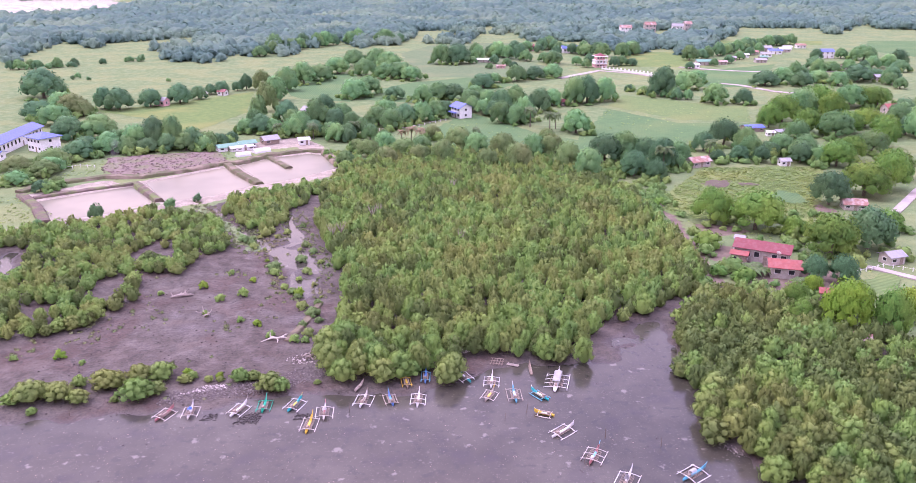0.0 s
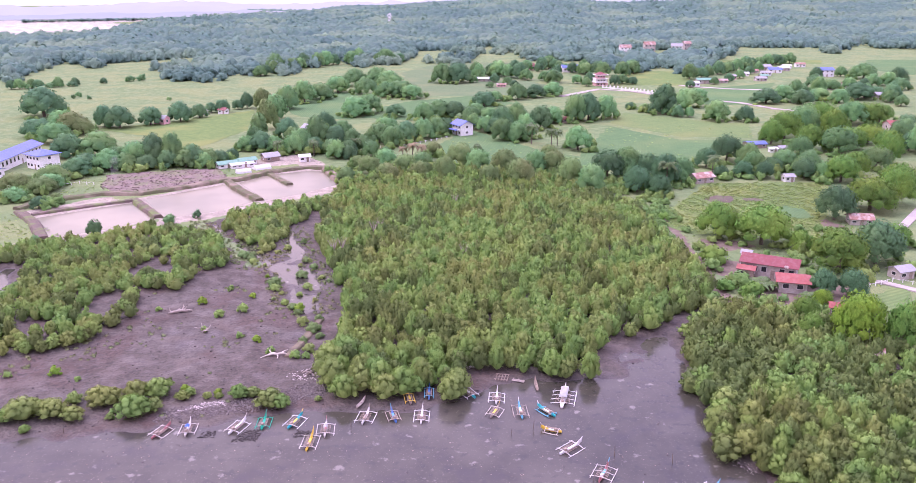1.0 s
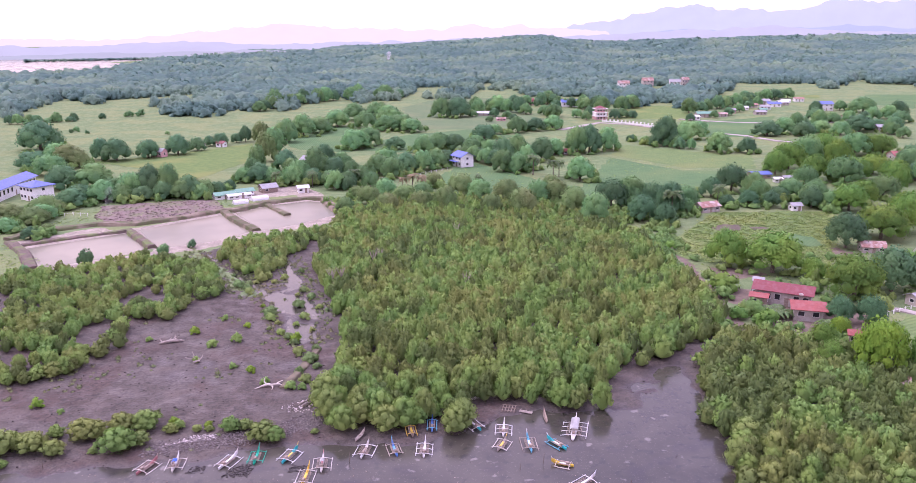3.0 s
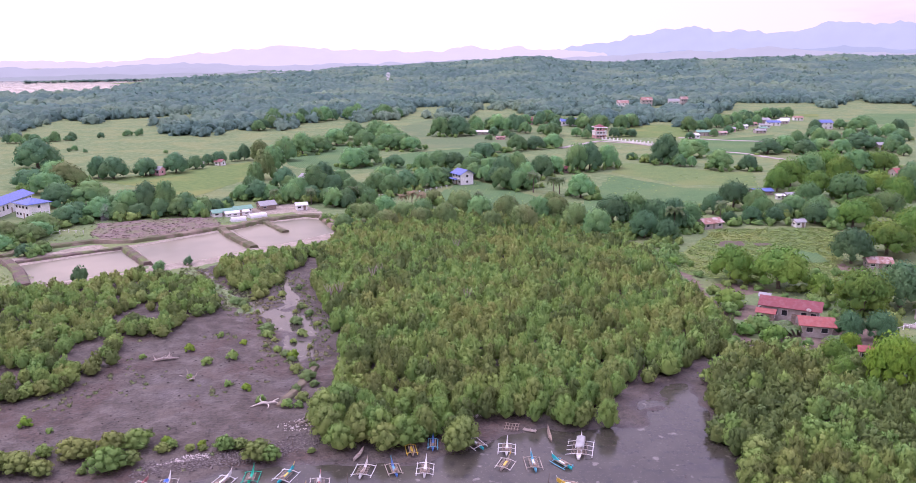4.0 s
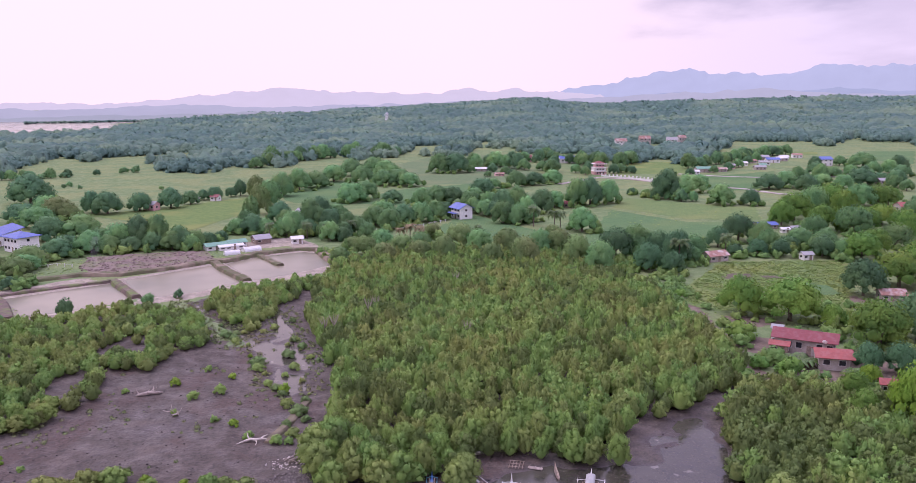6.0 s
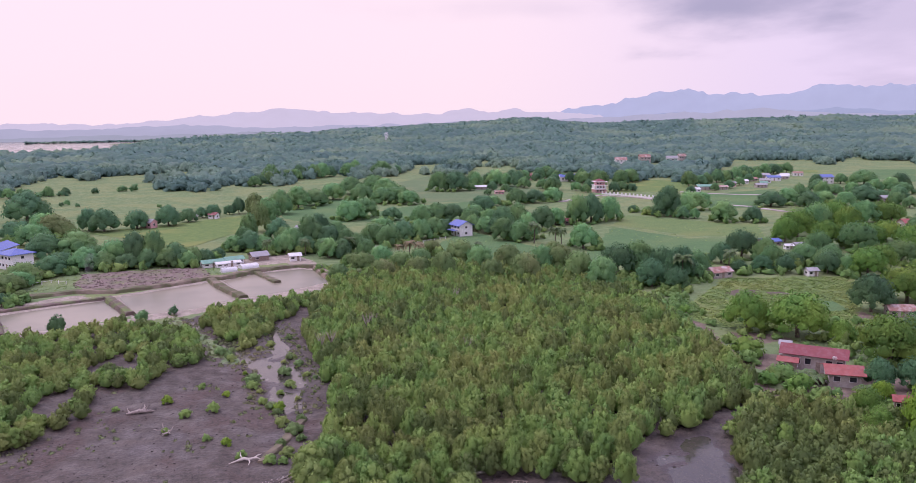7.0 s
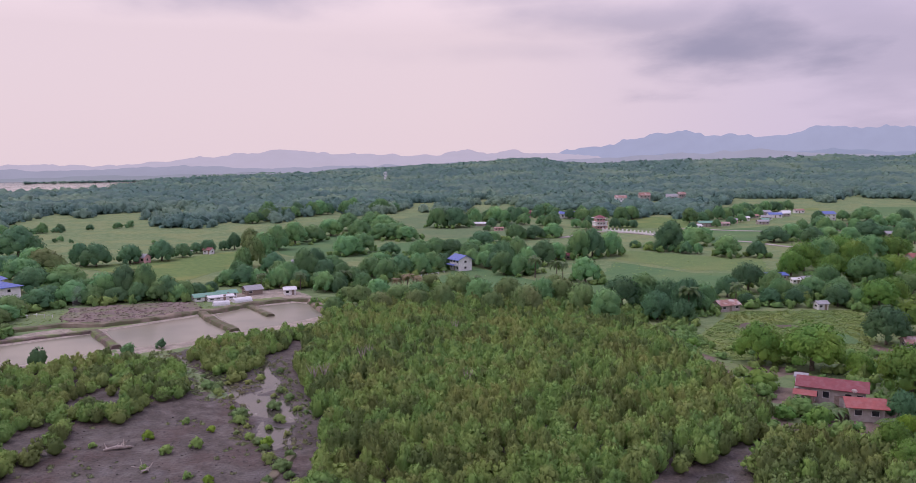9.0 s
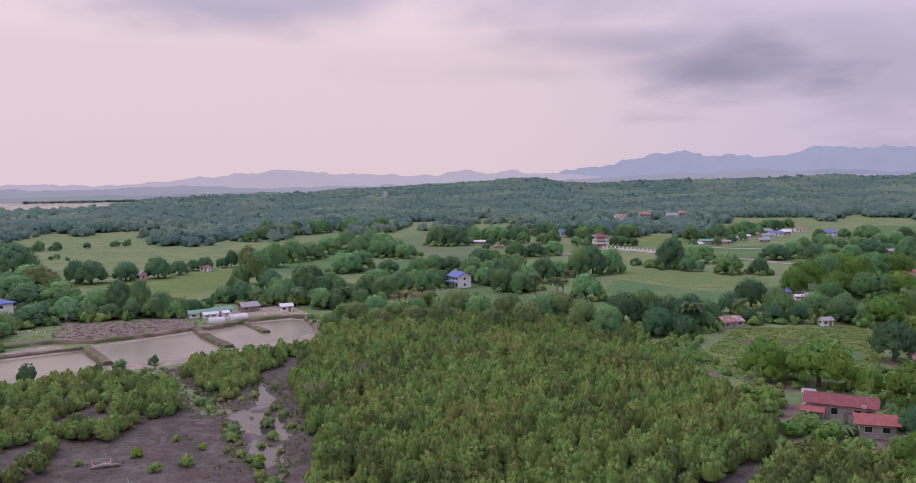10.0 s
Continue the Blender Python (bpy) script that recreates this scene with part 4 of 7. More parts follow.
for k, (x, y) in enumerate(CREEK_SCRUB):
    s = 0.8 + 0.35 * (k % 4) if k < 20 else 0.45 + 0.28 * (k % 4)
    tree("creek_scrub", x, y, s, s * 1.1, SCRUB_KINDS, None, LEAF_OLIVE if k % 2 else MANGROVE_GREY, "straggly olive scrub along a muddy creek", "creek scrub", k, "bush")
SHORE_BUSHES = [(-75.0, 110.2, 1.8), (-72.5, 111.1, 2.9), (-71.7, 112.8, 2.2), (-70.1, 107.1, 1.0), (-68.1, 112.0, 2.5), (-64.5, 111.0, 2.1), (-66.9, 116.5, 1.5), (-62.5, 116.3, 2.6), (-60.6, 116.4, 2.2), (-55.3, 112.3, 3.0), (-53.0, 114.4, 1.9), (-57.3, 118.0, 2.5), (-53.9, 119.3, 2.6), (-58.7, 111.3, 0.8), (-49.4, 117.9, 1.3), (-48.6, 119.4, 1.2), (-45.4, 118.5, 0.9), (-43.5, 118.7, 0.8), (-40.1, 118.9, 1.8), (-37.9, 119.4, 1.4), (-34.3, 116.2, 2.6), (-32.4, 115.7, 1.9), (-26.6, 118.0, 0.7)]
for k, (x, y, R) in enumerate(SHORE_BUSHES):
    tree("mangrove_bush", x, y, R, R * (1.15 + 0.2 * ((k * 3) % 5) / 5), MANGROVE_KINDS, MANGROVE_TRUNKS, MANGROVE_GREY if k % 3 else MANGROVE, "low yellow-green mangrove bush at the water's edge", "shore bushes", k, "bush")
SCATTERED = [(-75, 126), (-83, 125), (-70, 124), (-50, 121), (-39, 136), (-50, 156), (-50, 164), (-54, 153), (-47, 143), (-50, 177), (-55, 146), (-42, 160), (-38, 157), (-32, 134), (-34, 134),
             (-44, 120), (-59, 113), (-68, 156), (-43, 141), (-46, 168), (-56, 168), (-60, 160), (-40, 166), (-53, 186), (-36, 151)]
for k, (x, y) in enumerate(SCATTERED):
    s = (1.3, 0.9, 0.7, 0.9, 1.1, 1.5, 1.0)[k % 7]
    tree("mangrove_seedling", x, y, s, s * 1.25, SCRUB_KINDS, None, MANGROVE if k % 3 else LEAF_BRIGHT, "small green mangrove seedling alone on open mud", "seedlings on the mud", k, "bush")
# leafless grey trees that stand dead among the mangroves
DEAD_TREES = [(-28.4, 207.4), (-36.4, 190.4), (-27, 209.5), (-3.4, 187), (-7, 238), (-34.5, 192)]
BARE = [trunk_mesh("branches", 900 + k, 11, low=0.45, thick=0.035) for k in range(2)]
for me in BARE:
    me.materials.clear()
    me.materials.append(DRIFT)
for k, (x, y) in enumerate(DEAD_TREES):
    ob = thing("dead_mangrove", Matrix.LocRotScale((x, y, float(land(x, y)) - 0.05), Euler((0, 0, k * 1.9)), (2.6, 2.6, 6.2)), "bare grey dead tree among green mangroves", "tree", "dead trees")
    c = new("branches", BARE[k % 2])
    c.parent = ob

# ---------------------------------------------------------------- inland trees: x, y, radius, height
SCHOOL_TREES = [(-234, 425, 14, 13.8), (-202, 381, 8.7, 8.8), (-192, 372, 9, 8.9), (-204, 363, 8.3, 7.8), (-188, 347, 9, 8.6), (-186, 370, 5.6, 6.2), (-167, 317, 8.5, 8.6), (-156, 320, 8.6, 8.6),
                (-150, 271, 6.6, 6.0), (-148, 292, 6.6, 5.9), (-140, 293, 7, 6.9), (-146, 257, 5.8, 5.0), (-147, 283, 6.4, 6), (-147, 264, 5.1, 4.6), (-135, 244, 2.6, 3), (-137, 237, 3, 3.4), (-150, 246, 5, 4), (-158, 262, 6, 5)]
FIELD_TREES = [(-186, 392, 5.7, 9.4), (-177, 389, 8.1, 9.8), (-165, 398, 7.3, 8.4), (-154, 409, 7.8, 9), (-149, 423, 5.6, 6.4), (-148, 441, 4.2, 5), (-142, 442, 5.1, 6.5), (-137, 454, 3.8, 5), (-133, 459, 4.4, 8)]
FIELD_BUSHES = [(-255, 500, 1.9, 2.8), (-255, 507, 2.7, 3.5), (-243, 496, 1.7, 2.4), (-191, 492, 1.9, 2.4), (-274, 585, 3.2, 4.5), (-260, 599, 4.6, 4.6), (-253, 603, 4.2, 5.0), (-300, 560, 5, 4), (-288, 566, 4, 4), (-312, 552, 5, 4)]
NURSERY_TREES = [(-132, 299, 6.7, 9.0), (-126, 303, 6.8, 10.6), (-119, 303, 5.6, 11.1), (-110, 301, 5.6, 7.4), (-105, 303, 4.5, 5.9), (-102, 307, 4.6, 4.6), (-133, 293, 5.4, 5.8), (-119, 298, 5, 6.0), (-112, 298, 4.9, 6.1),
                 (-126, 295, 5.4, 5), (-98, 332, 5.0, 5.8), (-92, 333, 6.8, 7), (-105, 299, 4, 5.0), (-99, 314, 3.6, 3.8), (-139, 300, 5, 7)]
BAMBOO_CLUMPS = [(-100, 360, 5.5, 12.3), (-103, 387, 6.6, 15), (-106, 419, 7.9, 13.4), (-123, 455, 6.9, 12.5), (-98, 346, 5.2, 8.5)]
HEDGE_A = [(-109, 456, 8.7, 12), (-105, 484, 8.3, 11.5), (-98, 500, 9.5, 9), (-93, 534, 10.2, 10), (-87, 574, 11.0, 10.5), (-71, 574, 10.9, 11.7), (-62, 565, 10.8, 10), (-49, 515, 9.8, 9.3), (-41, 504, 8.6, 8), (-73, 526, 9.0, 9.6), (-58, 511, 8.8, 8.9)]
HEDGE_B = [(-87, 361, 6.8, 8.4), (-76, 337, 6.3, 7.8), (-70, 345, 6.5, 11), (-62, 344, 5.8, 8.0), (-76, 325, 4.9, 7.5), (-86, 332, 5.0, 5.6), (-74, 386, 5.9, 7.8), (-63, 368, 5.6, 6.5), (-55, 344, 5.2, 6.8), (-68, 327, 5, 6.3),
           (-48, 329, 5.0, 6.5), (-61, 326, 4.9, 5.4), (-53, 322, 4.8, 5.8), (-66, 430, 9.0, 9.4), (-60, 442, 8.4, 9.5), (-44, 428, 6.5, 6), (-28, 416, 6.3, 8.4), (-82, 350, 5, 6.5)]
HEDGE_C = [(-44, 352, 6.6, 8.1), (-37, 344, 6.6, 8.3), (-32, 357, 6.7, 7.8), (-25, 361, 6.6, 8.3), (-19, 370, 6.0, 7.6), (-15, 379, 5, 6.4), (-43, 377, 7.1, 7.2), (-20, 429, 8.1, 7.8), (-12, 428, 7.3, 7.5), (-1, 412, 7.0, 8.4),
           (6, 401, 6.6, 8.2), (12, 383, 6.8, 11.0), (19, 392, 7.4, 11.0), (22, 364, 6.1, 10.0), (31, 391, 7.4, 9.8), (18, 357, 5.5, 7.7), (39, 408, 6.2, 7.8)]
HEDGE_D = [(51, 413, 7.7, 13.1), (58, 417, 7.8, 12.6), (68, 424, 7.9, 11.0), (43, 337, 7.0, 8.8), (4, 472, 8.1, 7.6), (11, 494, 5.7, 5.6), (25, 501, 7.6, 8.8), (37, 511, 7.8, 7.4), (49, 521, 7.9, 7.6), (-26, 593, 9.1, 13),
           (-14, 595, 12, 13), (1, 614, 7.1, 10.6), (17, 641, 9.8, 10.9), (103, 444, 9, 14), (123, 470, 10, 9.6), (136, 498, 7.5, 7), (88, 461, 3.5, 3.4), (94, 451, 4.3, 4), (125, 418, 7.4, 9.2), (139, 416, 5.5, 7.4)]
HEDGE_E = [(174, 486, 10.1, 8.0), (188, 497, 8.6, 8.6), (195, 484, 7.5, 8.1), (212, 503, 8.7, 6.9), (236, 568, 7.9, 8.4), (244, 560, 7.8, 6.2), (238, 506, 10.5, 9.2), (219, 489, 6.8, 7.7), (256, 521, 7.3, 5.9), (298, 630, 12.0, 10.1), (290, 558, 7.7, 7.3)]
GROVE_EAST = [(141, 366, 8.2, 11.4), (154, 378, 8.5, 12.0), (173, 402, 9.0, 10.6), (130, 352, 6.5, 9.2), (131, 322, 5.6, 8.0), (142, 339, 7.4, 9.3), (164, 369, 6.9, 11.6), (190, 408, 9.2, 10.0), (199, 408, 9.2, 9.9), (208, 416, 7.8, 7.9),
              (150, 330, 8.0, 10.1), (160, 341, 7.6, 8), (173, 353, 7.9, 7.8), (121, 292, 5.6, 6.0), (129, 279, 7.0, 8.4), (138, 289, 6.4, 7.8), (151, 300, 6.7, 8.1), (161, 311, 5.8, 10.0), (170, 330, 7, 9)]
VILLA_TREES = [(78, 575, 4.5, 5.5), (99, 583, 5, 6.5), (106, 590, 5.5, 6), (113, 588, 4.5, 5), (73, 590, 5, 6), (83, 596, 5, 7), (-3, 597, 4.5, 5), (13, 599, 4.5, 5.5), (22, 586, 4.5, 5), (26, 568, 4, 4.5), (9, 566, 3.5, 3.5), (66, 668, 5, 6), (90, 672, 5.5, 6), (52, 684, 5, 6), (40, 688, 5, 7), (150, 570, 4, 4.5), (172, 588, 4, 5), (188, 606, 4.5, 5.5), (204, 632, 5, 6), (222, 664, 5, 6), (238, 690, 5, 7), (266, 640, 6, 7), (287, 644, 6, 7)]
GROVE_HUT = [(118, 284, 5.0, 6.5), (104, 285, 4.2, 5.2), (124, 282, 4.4, 6.0), (97, 287, 4.0, 5.0), (88, 284, 3.2, 4.2), (71, 275, 3.8, 4.6), (99, 314, 7.0, 9.6), (88, 303, 5.0, 6.4), (104, 296, 4.6, 6.9), (111, 295, 4.0, 4.6), (47, 282, 7.0, 9.4), (54, 284, 7.0, 9.6), (61, 281, 5.8, 8.5), (65, 272, 5.6, 9.8), (73, 281, 5.0, 7.6), (54, 263, 5.4, 7.5), (60, 257, 4.5, 6.5)]
MANGO_TREES = [(66, 211, 6.2, 8.6), (76, 205, 8.4, 9.6), (106, 230, 6.8, 8.8), (121, 240, 8.5, 9.6), (132, 247, 6.8, 11.0), (88, 185.5, 7.8, 9.2), (99, 190, 7.6, 9.2), (111, 205, 4.9, 5.4), (84, 199, 3.6, 5), (140, 262, 7, 9)]
BANK_TREES = [(-106, 208.5, 2.6, 4.2), (-118, 200, 1.8, 2.4), (-84, 228, 1.6, 2.0), (-90, 221.5, 2.2, 2.4), (-137, 196, 3, 3.4), (-143, 205, 3, 3.2)]
ROUND_TREES = [(77.0, 168, 3.1, 5.2), (83, 167, 3.7, 5.8)]
YARD_TREES = [(72, 141, 5.0, 9.5), (78, 150, 4.6, 6), (67, 153, 3.4, 4.9), (74, 161, 2.6, 3.4), (80, 139, 4, 9), (65, 145, 3.3, 4.2), (88, 147, 4.5, 6)]
YARD_SHRUBS = [(59, 190, 4.4, 4.6), (60, 173, 3.4, 3.9), (61, 166, 3.0, 3.9), (61, 158, 3.0, 3.8), (71, 224, 3.5, 3.7), (50, 221, 3.6, 3.7), (51, 202, 2.6, 2.8), (57, 184, 2.8, 3), (56, 170, 2.6, 3), (66, 226, 2.4, 2.4), (55, 228, 2.4, 2.6)]
OLIVE_TREES = [(-18, 322, 4.8, 5.4), (-7, 303, 6.6, 8.2), (0, 297, 5.5, 7.1), (10, 289, 6.2, 8.4), (15, 271, 5.8, 8.7), (22, 288, 5.3, 8.5), (28, 288, 6.0, 8.4), (32, 270, 5.8, 9.4), (38, 261, 5.6, 9.0), (4, 270, 4.5, 7.0), (-12, 279, 5.2, 8.0),
               (-35, 299, 5.6, 6.8), (-40, 288, 5.4, 6.5), (-27, 293, 5.5, 5.8), (-21, 296, 5.0, 6.3), (28, 310, 4.4, 6.6), (-46, 300, 4.0, 4.2), (-47, 277, 4, 4.5), (-32, 277, 5, 6), (-20, 279, 5, 6.5)]


def row_of_trees(points, gap, radius, seed):
    """Spots for a loose row along a line."""
    r, out = np.random.default_rng(seed), []
    for (ax, ay), (bx, by) in zip(points, points[1:]):
        n = max(1, round(math.hypot(bx - ax, by - ay) / gap))
        for k in range(n):
            R = radius * r.uniform(0.7, 1.25)
            out.append((ax + (bx - ax) * k / n + r.normal(scale=gap * 0.25), ay + (by - ay) * k / n + r.normal(scale=gap * 0.3), R, R * r.uniform(1.1, 1.5)))
    return out


ROWS = [([(28, 674), (60, 711), (89, 659), (114, 647), (137, 687)], 9, 6.5), ([(165, 625), (188, 645), (218, 690), (254, 740), (301, 765)], 10, 6.5), ([(258, 563), (319, 596)], 14, 6.5),
        ([(96, 446), (105, 433), (119, 427)], 6, 3.5), ([(-172, 640), (-151, 715), (-98, 770), (-63, 770)], 11, 7.5), ([(-4, 401), (9, 376), (15, 354)], 8, 5.5),
        ([(104, 305), (121, 301), (130, 290)], 7, 4.5), ([(250, 517), (248, 469)], 13, 6), ([(-57, 315), (-44, 316), (-31, 320)], 7, 4.6), ([(205, 530), (235, 548)], 13, 6),
        ([(-330, 545), (-301, 552), (-287, 580)], 7, 4.0), ([(60, 590), (20, 640), (-10, 660)], 11, 7), ([(180, 330), (195, 360), (215, 390)], 10, 7)]


def plant(name, spots, kinds, trunks, mats, label, group, category="tree"):
    for k, (x, y, R, H) in enumerate(spots):
        tree(name, x, y, R, H * (1.22 if trunks else 1.0), kinds, trunks, mats[k % len(mats)], label, group, k * 3 + len(spots), category)


plant("shade_tree", SCHOOL_TREES, BROAD_KINDS, BROAD_TRUNKS, (LEAF_DARK, LEAF_MID, LEAF_OLIVE), "leafy grey-green shade tree near a school", "trees round the school")
plant("shade_tree", FIELD_TREES, BROAD_KINDS, BROAD_TRUNKS, (LEAF_DARK,), "dense dark round shade tree in a pasture", "trees in the pasture")
plant("pasture_bush", FIELD_BUSHES, SCRUB_KINDS, None, (LEAF_DARK, LEAF_MID), "small dark bush alone in a pasture", "bushes in the pasture", "bush")
plant("shade_tree", NURSERY_TREES, BROAD_KINDS, BROAD_TRUNKS, (LEAF_MID, LEAF_DARK), "green tree in the belt behind fish ponds", "trees behind the ponds")
plant("bamboo_clump", BAMBOO_CLUMPS, FEATHER_KINDS, None, (LEAF_MID, LEAF_OLIVE), "tall feathery light green bamboo clump", "bamboo clumps", "bamboo")
plant("hedgerow_tree", HEDGE_A, BROAD_KINDS, BROAD_TRUNKS, (LEAF_MID,), "green hedgerow tree between two fields", "hedgerow trees")
plant("hedgerow_tree", HEDGE_B, BROAD_KINDS, BROAD_TRUNKS, (LEAF_DARK, LEAF_MID, LEAF_MID), "dark green hedgerow tree beside crop fields", "hedgerow trees")
plant("hedgerow_tree", HEDGE_C, BROAD_KINDS, BROAD_TRUNKS, (LEAF_MID, LEAF_MID, LEAF_DARK), "green hedgerow tree near a white house", "hedgerow trees")
plant("hedgerow_tree", HEDGE_D, BROAD_KINDS, BROAD_TRUNKS, (LEAF_MID, LEAF_DARK, LEAF_MID), "broad green tree at a field's edge", "hedgerow trees")
plant("hedgerow_tree", HEDGE_E, BROAD_KINDS, BROAD_TRUNKS, (LEAF_DARK, LEAF_MID), "dark broad tree near the village", "village trees")
plant("garden_tree", VILLA_TREES, BROAD_KINDS, BROAD_TRUNKS, (LEAF_MID, LEAF_DARK), "leafy green tree between village houses", "village trees")
plant("shade_tree", GROVE_EAST, NEAR_BROAD, BROAD_TRUNKS, (LEAF_MANGO, LEAF_MID, LEAF_MANGO), "large spreading green tree in a farm grove", "farm grove")
plant("shade_tree", GROVE_HUT, NEAR_BROAD, BROAD_TRUNKS, (LEAF_DARK, LEAF_DARK, LEAF_MID), "dark dense tree beside a rusty-roofed hut", "trees by the hut")
plant("mango_tree", MANGO_TREES, NEAR_BROAD, BROAD_TRUNKS, (LEAF_MANGO, LEAF_MANGO, LEAF_DARK, LEAF_MANGO), "large domed mango tree near a red-roofed house", "mango trees")
plant("bank_tree", BANK_TREES, SCRUB_KINDS, BROAD_TRUNKS, (LEAF_DARK, LEAF_MID), "small dark tree on the sandy pond bank", "trees on the bank")
plant("round_tree", ROUND_TREES, NEAR_BROAD, BROAD_TRUNKS, (LEAF_DARK,), "clipped-looking round dark tree beside a house", "round trees")
plant("yard_tree", YARD_TREES, NEAR_BROAD, BROAD_TRUNKS, (LEAF_BRIGHT, LEAF_MANGO, LEAF_MANGO), "bright yellow-green tree at the mangrove's edge", "bright trees")
plant("yard_shrub", YARD_SHRUBS, SCRUB_KINDS, None, (LEAF_MANGO, LEAF_SCRUB), "spreading green shrub beside a dirt trail", "shrubs by the trail", "bush")
plant("olive_tree", OLIVE_TREES, FEATHER_KINDS + BROAD_KINDS[:1], BROAD_TRUNKS, (LEAF_OLIVE, LEAF_OLIVE, LEAF_MID), "thin olive-brown tree behind the mangroves", "trees behind the mangroves")


for k, (points, gap, radius) in enumerate(ROWS):
    plant("hedgerow_tree", row_of_trees(points, gap, radius, 900 + k), BROAD_KINDS, BROAD_TRUNKS, (LEAF_MID, LEAF_DARK, LEAF_MID), "leafy green tree in a field hedgerow", "hedgerow trees")

# undergrowth that closes the hedgerows and groves
scrub, r_scrub = [], np.random.default_rng(77)
for spots in (SCHOOL_TREES, NURSERY_TREES, HEDGE_A, HEDGE_B, HEDGE_C, HEDGE_D, HEDGE_E, GROVE_EAST, GROVE_HUT, MANGO_TREES[5:], OLIVE_TREES):
    for x, y, R, H in spots:
        for k in range(5):
            a, d = r_scrub.uniform(0, math.tau), R * r_scrub.uniform(0.6, 1.3)
            scrub.append((x + d * math.cos(a), y + d * math.sin(a), 0.25, r_scrub.uniform(1.4, 3.4), r_scrub.uniform(1.5, 4.5)))
for poly, count in (([(50, 162), (50, 240), (60, 238), (59, 196), (61, 164)], 70), ([(58, 160), (66, 168), (62, 190), (72, 196), (90, 196), (104, 186), (88, 172), (84, 160), (76, 150), (64, 150)], 60), ([(90, 196), (104, 214), (96, 222), (84, 214), (70, 218), (62, 206)], 40),
                    ([(45, 232), (52, 262), (74, 268), (80, 276), (44, 276)], 110), ([(48, 206), (48, 250), (60, 256), (58, 226)], 70), ([(66, 214), (62, 226), (74, 228), (80, 218)], 16), ([(-47, 262), (-60, 300), (-40, 300), (-30, 286)], 40)):
    xs, ys = [p[0] for p in poly], [p[1] for p in poly]
    P = r_scrub.uniform((min(xs), min(ys)), (max(xs), max(ys)), (count * 4, 2))
    P = P[(inside(poly, P[:, 0], P[:, 1]) > 0) & ((np.abs(P[:, 0] - 68.5) > 8) | (np.abs(P[:, 1] - 175.5) > 10)) & (inside(TRAIL, P[:, 0], P[:, 1]) < -0.8)][:count]
    for x, y in P:
        scrub.append((x, y, 0.3, r_scrub.uniform(0.8, 2.3), r_scrub.uniform(0.9, 2.8)))
joined("hedgerow_scrub", scrub, SCRUB_LIGHT, LEAF_SCRUB, "mixed green scrub at the foot of trees", "scrub")

# rough grass and weeds over the fields
RANK_GRASS = [(54, 222), (60, 240), (81, 276), (121, 278), (122, 269), (103, 231), (92, 206), (84, 211), (73, 213), (62, 214)]
BARE_PLOTS = ([(74, 252), (79, 257.5), (85, 257.5), (82, 249), (77, 247.5)], [(86, 251), (86, 254.5), (93, 254), (92, 250.5)], [(90, 238), (97, 246), (101, 241), (101, 232), (95, 230)])
WILD = ([(48, 190), (52, 232), (80, 276), (124, 282), (126, 262), (104, 214), (112, 200), (90, 165), (58, 160)], 420), ([(-23, 333), (-4, 387), (11, 363), (43, 322), (46, 300), (26, 270), (-4, 290)], 120), \
       ([(42, 325), (66, 400), (139, 409), (126, 361), (85, 318), (46, 300)], 150), ([(-145, 248), (-142, 290), (-98, 300), (-88, 283), (-112, 258), (-125, 253)], 260), ([(-150, 190), (-126, 196), (-112, 205), (-132, 225), (-150, 235)], 200)
tufts, r_tuft = [], np.random.default_rng(78)
for poly, count in WILD:
    xs, ys = [p[0] for p in poly], [p[1] for p in poly]
    P = r_tuft.uniform((min(xs), min(ys)), (max(xs), max(ys)), (count * 3, 2))
    P = P[(inside(poly, P[:, 0], P[:, 1]) > 0) & (inside(HOUSE_YARD, P[:, 0], P[:, 1]) < -1) & (inside(MANGO_SHADE, P[:, 0], P[:, 1]) < 0) & (inside(TRAIL, P[:, 0], P[:, 1]) < 0)][:count]
    for x, y in P:
        s = r_tuft.uniform(0.3, 0.7)
        tufts.append((x, y, 0.42, s, s * r_tuft.uniform(0.4, 0.7)))
for x, y in r_tuft.uniform((52, 205), (123, 278), (5200, 2)):
    if float(inside(RANK_GRASS, x, y)) > 0.5 and max(float(inside(p, x, y)) for p in BARE_PLOTS) < 0.3:
        s = r_tuft.uniform(0.4, 0.95)
        tufts.append((x, y, 0.44, s, s * r_tuft.uniform(0.4, 0.8)))
joined("rough_grass", tufts, TUFT_KINDS, LEAF_GRASS, "rough yellow-green grass and weeds in fields", "grass")
